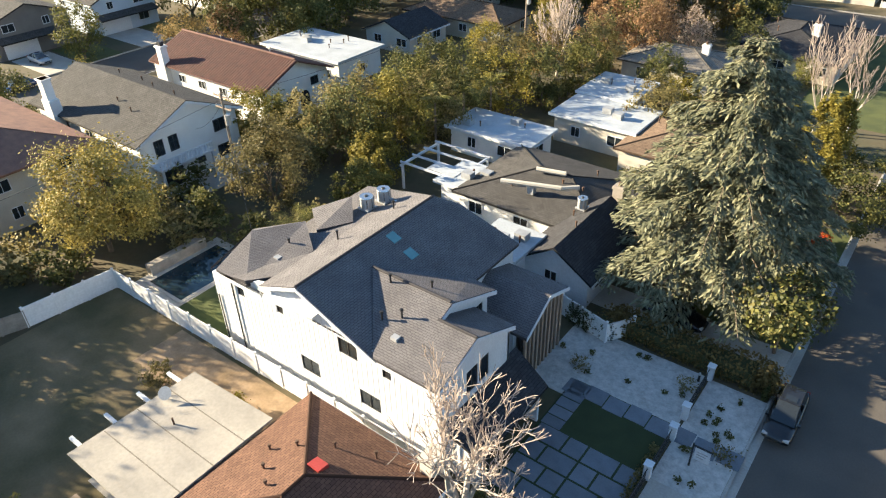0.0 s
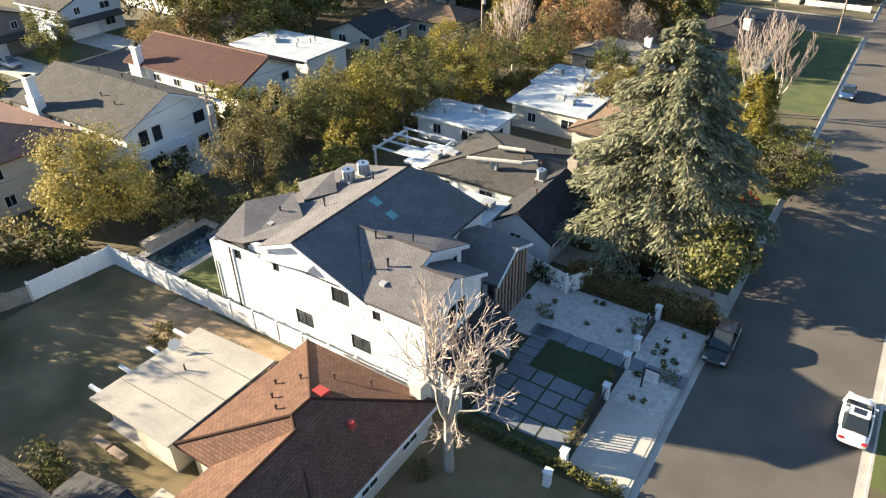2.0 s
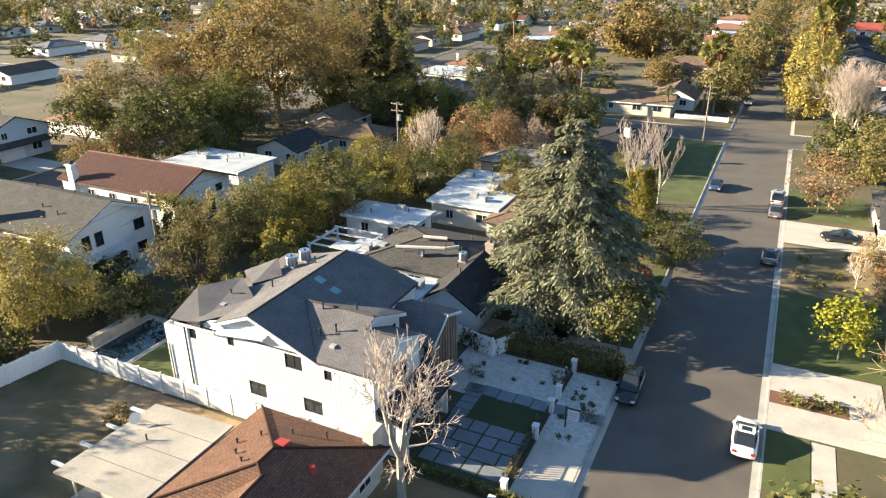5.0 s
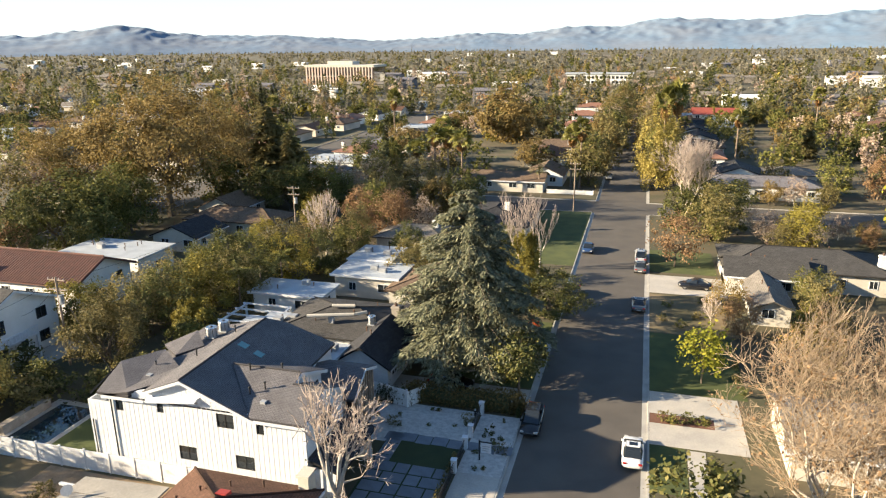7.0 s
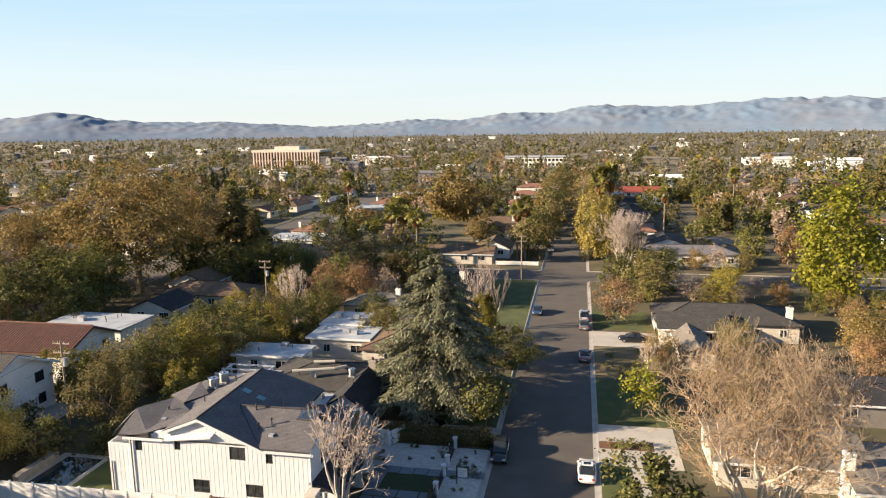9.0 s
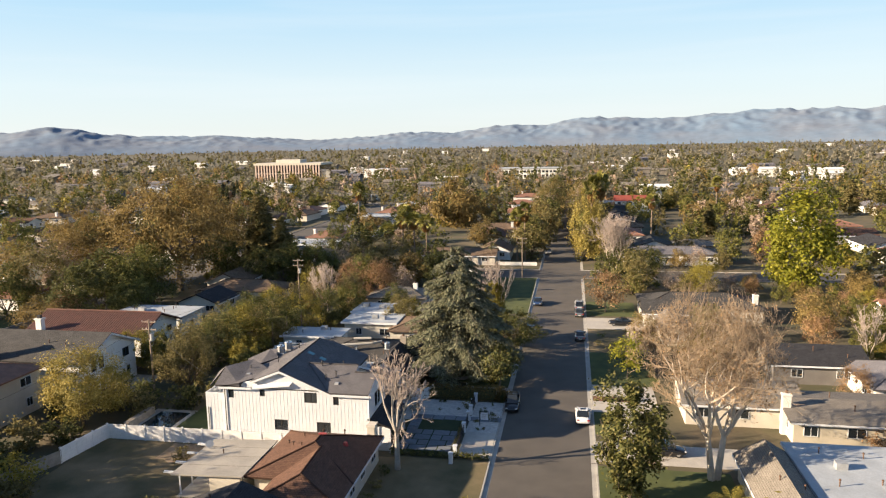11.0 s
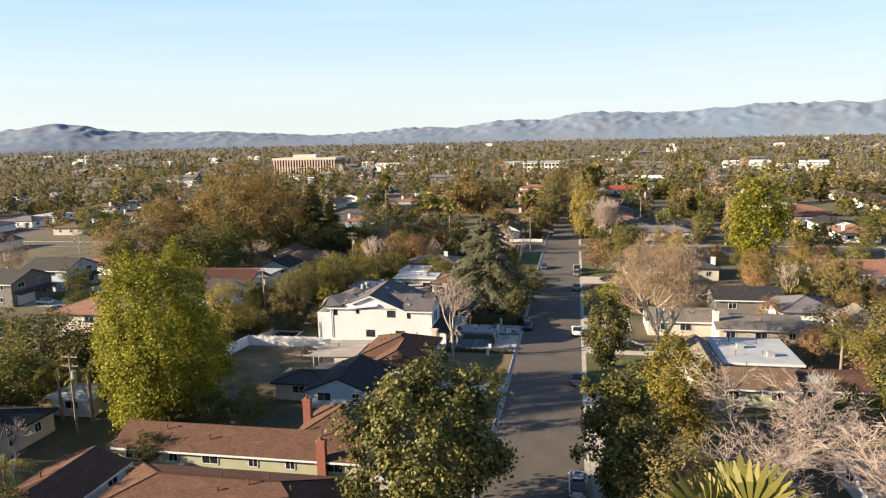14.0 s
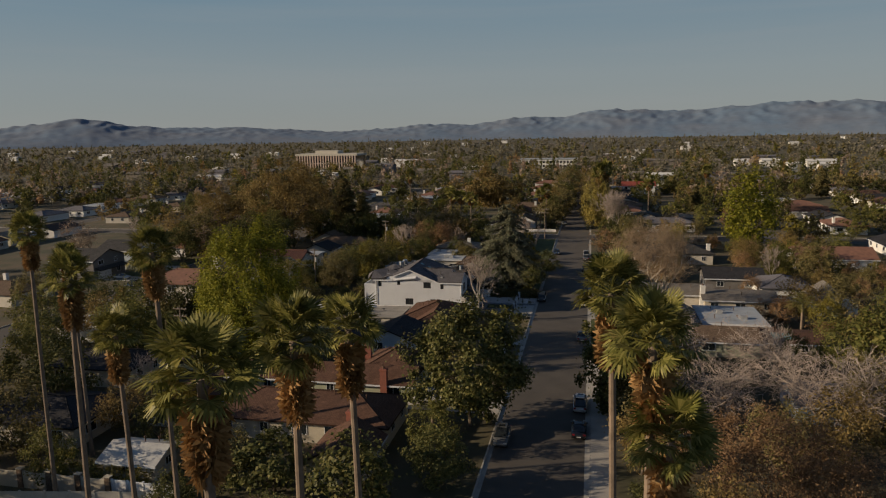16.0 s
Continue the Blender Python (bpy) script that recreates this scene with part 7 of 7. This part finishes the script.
# gardens behind the farmhouse
grow(((-52, 92, 3, 0.9), (-48, 88, 6, 0.9), (-36, 92, 5, 0.9), (-42, 98, 2, 0.9), (-34, 114, 3, 0.9), (-46, 108, 1, 0.9), (-54, 66, 0, 0.8), (-56, 80, 3, 0.7), (-46, 78, 4, 0.6), (-41, 84, 1, 0.7), (-51, 67, 2, 0.7)))
# gardens along the street's west side
grow(((-30, 118, 2, 0.9), (-17, 72, 1, 0.55), (-14, 75, 3, 0.6), (-30, 80, 0, 0.7), (-26, 76, 3, 0.6), (-25, 96, 0, 0.7), (-33, 98, 9, 0.7), (-27, 70, 1, 0.6), (-17, 93, 2, 0.4)))
# gardens on the east side
grow(((12, 108, 0, 0.9), (17, 104, 1, 0.9), (20, 112, 0, 1.0), (16, 66, 4, 0.5), (14, 64, 6, 0.4), (17, 60, 5, 0.6), (27, 67, 1, 0.6), (30, 98, 3, 0.9), (44, 72, 4, 0.8), (42, 64, 5, 0.7), (50, 62, 2, 0.9), (56, 55, 1, 1.0), (47, 58, 6, 0.9), (22, 50, 4, 0.6), (46, 16, 3, 0.8), (44, 24, 4, 0.8), (40, 20, 5, 0.6), (50, 20, 1, 0.9), (55, 8, 2, 1.0), (36, -2, 0, 0.6), (42, -4, 2, 0.8), (48, 2, 4, 0.8)))
# gardens on the east side, further back
grow(((20, -4, 1, 0.6), (13, -2, 0, 0.7)))
# low garden growth on the east side and behind the western houses
LOTS = [(27.5, 85.5, 21, 11), (22, 80.5, 10, 8), (21, 72, 4.2, 13), (66, 80, 18, 10), (37.5, 53, 12, 8.6), (46, 45.5, 10, 11), (34.8, 33.2, 13, 9.6), (30, 15, 9.6, 11.5), (12, 78.5, 11, 9)]
spots = []
while len(spots) < 62:
    x, y = tr_.uniform(15, 78), tr_.uniform(38, 119)
    if all(abs(x - a) > w / 2 + 1.6 or abs(y - b) > d / 2 + 2.2 for a, b, w, d in LOTS) and (x > 24 or y > 96) and all((x - a) ** 2 + (y - b) ** 2 > 9 for a, b, _, _ in spots):
        spots.append((x, y, tr_.choice((0, 1, 2, 2, 3, 4, 5, 9)), tr_.uniform(0.35, 0.62)))
grow(spots)
grow(((20, 136, 0, 0.45), (25, 137, 2, 0.5), (31, 136, 4, 0.5), (36, 137, 9, 0.6), (42, 136, 1, 0.5), (46, 148, 2, 0.9), (16, 139, 0, 0.8), (35, 155, 1, 0.6), (18, 154, 2, 0.8)))
grow([(-84 + 5.6 * k + tr_.uniform(-1, 1), 112 + tr_.uniform(-3, 5), (0, 1, 9, 2, 4)[k % 5], tr_.uniform(0.5, 0.85)) for k in range(11)])
# south-west back gardens
grow(((-55, -8, 0, 0.7), (-66, -6, 1, 0.9), (-72, -30, 2, 0.9), (-64, -54, 0, 0.9), (-52, -30, 6, 0.7), (-56, -48, 1, 0.9), (-62, -34, 0, 1.0), (-70, -44, 4, 1.0), (-76, -20, 0, 1.0), (-80, -36, 1, 1.1), (-52, -62, 2, 0.8), (-74, -8, 4, 0.9), (-58, -60, 0, 0.9), (-86, -12, 2, 1.0), (-90, -28, 0, 1.0), (-78, -54, 2, 1.0)))
# near gardens to the west
grow(((-48, -52, 2, 0.6), (-36, -46, 0, 0.6), (-30, -50, 1, 0.6), (-48, -40, 4, 0.6), (-38, -14, 0, 0.5), (-34, -12, 2, 0.5), (-8, -46, 0, 0.7), (-12, -12, 1, 0.5), (-30, -58, 0, 0.6), (-42, -42, 0, 0.7), (-20, -58, 0, 0.5), (-40, -24.5, 0, 0.45), (-10, -40, 2, 0.6)))
# south-east gardens
grow(((50, -12, 1, 0.9), (32, -8, 6, 0.8), (12, -40, 4, 0.7), (16, -36, 5, 0.7), (13, -50, 0, 0.6), (17, -58, 4, 0.8), (26, -38, 1, 0.7), (32, -36, 4, 0.8), (30, -46, 5, 0.7), (44, -40, 2, 0.9), (12, -18, 2, 0.8), (14, -30, 1, 0.8)))
# trees along both verges of the street, further on
grow([(-7.6 + tr_.uniform(-0.5, 0.5), 148 + 13 * k, (1, 2, 0, 4, 1, 2, 3)[k % 7], tr_.uniform(1.0, 1.2)) for k in range(14)])
grow([(10.0 + tr_.uniform(-0.5, 0.7), 158 + 13 * k, (1, 3, 2, 4, 1, 0)[k % 6], tr_.uniform(1.0, 1.2)) for k in range(13)])
grow([(x + tr_.uniform(-0.4, 0.4), 188 + 11 * k + (5 if x > 0 else 0), (1, 4, 2, 0, 9)[k % 5], tr_.uniform(1.15, 1.35)) for k in range(12) for x in (-5.6, 8.0)])
grow(((1, 345, 1, 1.3), (-6, 350, 2, 1.3), (7, 350, 0, 1.3)))
tries = 0
while len(placed) < 300 and tries < 9000:
    tries += 1
    y = 345 * tr_.random() ** 0.85 - 40
    x = tr_.uniform(-60, 32)
    x = 4 + (y + 60) * math.tan(math.radians(x))
    if any(abs(x - c) < HALF + 2.5 for c in STREETS) or any(abs(y - c) < HALF + 2 for c in CROSS) or any(a - 3 < x < c + 3 and b - 3 < y < d + 3 for a, b, c, d in TAKEN):
        continue
    if any(abs(x - a) < 9 and abs(y - b) < 7 for a, b in HOUSES_AT) or any((x - a) ** 2 + (y - b) ** 2 < 20 for a, b in placed) or x < -340 or x > 220:
        continue
    if y < 60 and -100 < x < 60 and not (x < -50 or x > 45):
        continue
    k = tr_.choices(range(10), WEIGHTS)[0]
    s = tr_.uniform(0.7, 1.25)
    copy_thing(tree_kind(k, y), AT(x, y, tr_.uniform(0, 360)) @ Matrix.Diagonal((s * 1.05, s * 1.05, s, 1)))
    placed.append((x, y))


def far_woods(seed, count, d0, d1, leaf, per, size, label):
    """Distant tree tops beyond the nearer streets, joined."""
    rng = np.random.RandomState(seed)
    out = []
    for _ in range(count):
        a = math.radians(rng.uniform(-60, 34))
        d = d0 * (d1 / d0) ** rng.uniform(0, 1)
        x, y = 4 + d * math.sin(a), -60 + d * math.cos(a)
        if y < 330 and x > -345 and x < 225 and y > -40 and d < 380:
            continue
        if y < 345 and any(abs(x - c) < HALF + 3 for c in STREETS):
            continue
        if abs(x + 256) < 44 and 520 < y < 640 or abs(x + 34) < 34 and 560 < y < 610 or abs(x - 32) < 16 and 270 < y < 300:
            continue
        h, w = rng.uniform(6, 13.5), rng.uniform(6, 12)
        if rng.uniform() < 0.06:
            h, w = rng.uniform(14, 20), rng.uniform(3, 6)
        p = crown_points(rng, per, w, h, 14, 0.2, 0.5, 0.25)
        out.append(p + np.array([x, y, 0.3]))
    pts = np.concatenate(out)
    c = leaf_cards(pts, size, rng, 0.3, 1.2, None, True)
    plain("far_woods", fast_mesh("far_woods", c, 3), leaf, label, "trees", kind="stuff")


def garden_woods(seed, count, leaf):
    """Tree tops crowding the further gardens, joined."""
    rng, out, n = np.random.RandomState(seed), [], 0
    while n < count:
        y = 110 + 225 * rng.uniform() ** 0.8
        x = 4 + (y + 60) * math.tan(math.radians(rng.uniform(-57, 31)))
        n += 1
        if any(abs(x - c) < HALF + 3 for c in STREETS) or any(abs(y - c) < HALF + 2 for c in CROSS) or any(a - 3 < x < c + 3 and b - 3 < y < d + 3 for a, b, c, d in TAKEN):
            continue
        if any(abs(x - a) < 9.5 and abs(y - b) < 8 for a, b in HOUSES_AT) or abs(x - 32) < 16 and 265 < y < 300:
            continue
        p = crown_points(rng, 640, rng.uniform(6, 11), rng.uniform(5.5, 10.5), 34, 0.13, 0.5, 0.25)
        out.append(p + np.array([x, y, 0.3]))
    plain("garden_woods", fast_mesh("garden_woods", leaf_cards(np.concatenate(out), 0.55, rng, 0.3, 1.3, None, True), 3), leaf, "rounded trees crowding the further gardens", "trees", kind="stuff")


for k, (leaf, n) in enumerate(((F_DARK, 165), (F_OLIVE, 110), (F_MID, 110), (F_BROWN, 60), (F_YELLOW, 24), (F_TWIG, 45))):
    garden_woods(540 + k, n, leaf)
for k, (leaf, n) in enumerate(((F_DARK, 420), (F_OLIVE, 380), (F_BROWN, 160), (F_MID, 260), (F_YELLOW, 45), (F_RUST, 60), (F_FARHAZE, 620), (F_TWIG, 120))):
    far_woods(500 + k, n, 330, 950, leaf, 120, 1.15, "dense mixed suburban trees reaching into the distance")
for k, (leaf, n) in enumerate(((F_FARHAZE, 2300), (F_OLIVE, 450), (F_MID, 300))):
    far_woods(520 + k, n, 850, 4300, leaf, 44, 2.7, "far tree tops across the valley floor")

# far roofs between the trees
fr = random.Random(41)
for nm, mt in (("white", STUCCO), ("grey", R_GREY), ("tan", R_PALE)):
    s = Shape()
    for _ in range(70):
        a, d = math.radians(fr.uniform(-58, 32)), 340 * (2600 / 340) ** fr.random()
        x, y = 4 + d * math.sin(a), -60 + d * math.cos(a)
        if y < 340 or abs(x - 1) < 30 and y < 700:
            continue
        w, dd, h = fr.uniform(10, 26), fr.uniform(8, 14), fr.uniform(3.4, 7.5)
        s.box(x - w / 2, y - dd / 2, 0, x + w / 2, y + dd / 2, h)
        s.slab([(x - w / 2 - 0.5, y - dd / 2 - 0.5, h), (x + w / 2 + 0.5, y - dd / 2 - 0.5, h), (x + w / 2 + 0.5, y, h + 1.6), (x - w / 2 - 0.5, y, h + 1.6)], 0.2)
        s.slab([(x - w / 2 - 0.5, y, h + 1.6), (x + w / 2 + 0.5, y, h + 1.6), (x + w / 2 + 0.5, y + dd / 2 + 0.5, h), (x - w / 2 - 0.5, y + dd / 2 + 0.5, h)], 0.2)
    plain("far_houses", s, mt, "scattered distant %s houses among trees" % nm, "houses", kind="stuff")


def office_block():
    o = thing("office_building", "tall pinkish office building with pale upright fins", "office building", pose(-256, 575, 0))
    w, d, h = 64, 30, 17.5
    part("wall", Shape().box(-w / 2, -d / 2, 0, w / 2, d / 2, h - 1.5), GLASS, o)
    part("roof_band", Shape().box(-w / 2 - 1, -d / 2 - 1, h - 2.0, w / 2 + 1, d / 2 + 1, h), CREAM, o)
    part("penthouse", Shape().box(-14, -8, h, 10, 8, h + 3.0), CREAM, o)
    fm = Shape().box(-0.55, -0.9, 0, 0.55, 0.4, h - 2.0).mesh("fin")
    fm.materials.append(mat("pink_concrete", (0.58, 0.47, 0.40), (0.5, 0.4, 0.34), 0.2, 2.0, 0.9, 0.1))
    for k in range(23):
        q = new("fin", fm)
        q.parent, q.location = o, (-w / 2 + 1 + k * (w - 2) / 22, -d / 2 - 0.4, 0)
    for z in (7.5,):
        part("floor_band", Shape().box(-w / 2, -d / 2 - 0.3, z, w / 2, -d / 2, z + 0.9), CREAM, o)


office_block()
lb = thing("long_building", "long white two-storey commercial building", "building", pose(-34, 590, 0))
part("wall", Shape().box(-27, -8, 0, 27, 8, 9.0), STUCCO, lb)
part("roof", Shape().box(-28, -9, 9.0, 28, 9, 9.8), WHITEROOF, lb)
for k in range(16):
    for z in (1.6, 5.4):
        part("window", Shape().box(-25.6 + k * 3.3, -8.1, z, -23.4 + k * 3.3, -8.0, z + 2.0), GLASS, lb)
house("white house with a bright red tile roof", 32.0, 287.0, 17.0, 10.0, 5.4, 7.6, mat("red_tile", (0.27, 0.06, 0.04), (0.21, 0.045, 0.032), 1.0, 5.0, 0.8, 0.3), STUCCO, "gable", "x", seed=90, storeys=2)
for k, (x, y, h) in enumerate(((-2720, 3400, 62), (-2690, 3420, 50), (-2640, 3400, 40), (-2560, 3380, 36))):
    tw = thing("tower_block", "pale high-rise tower far away", "tower", pose(x, y, 0), "far towers")
    part("wall", Shape().box(-14, -10, 0, 14, 10, h), STUCCO, tw)
    for j in range(int(h / 4)):
        part("window_band", Shape().box(-13, -10.3, 2 + j * 4, 13, -10, 4 + j * 4), GLASS, tw)

# ---- mountains on the horizon ----
HILLS = [(-62, 7, 120), (-52, 6, 105), (-44, 7, 92), (-39.5, 4, 120), (-34, 6, 92), (-27, 5, 95), (-19, 5, 40), (-12, 5, 98), (-5.5, 3.2, 118), (0.5, 4, 160), (5.5, 4.5, 120), (12, 5, 160), (19, 6, 160), (28, 8, 140), (38, 9, 130)]
az = np.radians(np.arange(-75, 50, 0.16))
rows_n = 26
verts = []
for i in range(rows_n):
    f = i / (rows_n - 1)
    d = 3950 + 700 * f
    hgt = np.full(len(az), 28.0)
    for c, wd, hh in HILLS:
        hgt += hh * np.exp(-((np.degrees(az) - c) / wd) ** 2) * (0.6 if c < -20 else 0.74)
    col = []
    for a, hv in zip(az, hgt):
        p = Vector((math.degrees(a) * 0.55, f * 3.2, 0.0))
        rid = 1 - abs(noise.noise(p * 1.1)) * 1.5
        rid2 = noise.noise(p * 3.1 + Vector((7, 3, 1)))
        z = hv * (f ** 0.85) * (0.9 + 0.1 * rid) + rid2 * 6 * f + noise.noise(Vector((math.degrees(a) * 2.2, f * 9, 4))) * 3 * f
        col.append((4 + d * math.sin(a), -60 + d * math.cos(a), max(z, -1.0)))
    verts += col
nA = len(az)
faces = [(i * nA + j, i * nA + j + 1, (i + 1) * nA + j + 1, (i + 1) * nA + j) for i in range(rows_n - 1) for j in range(nA - 1)]
mm = bpy.data.meshes.new("mountains")
mm.from_pydata(verts, [], faces)
mm.update()
mm.polygons.foreach_set("use_smooth", [True] * len(faces))
# blue distance haze is mixed into the slopes' base colour
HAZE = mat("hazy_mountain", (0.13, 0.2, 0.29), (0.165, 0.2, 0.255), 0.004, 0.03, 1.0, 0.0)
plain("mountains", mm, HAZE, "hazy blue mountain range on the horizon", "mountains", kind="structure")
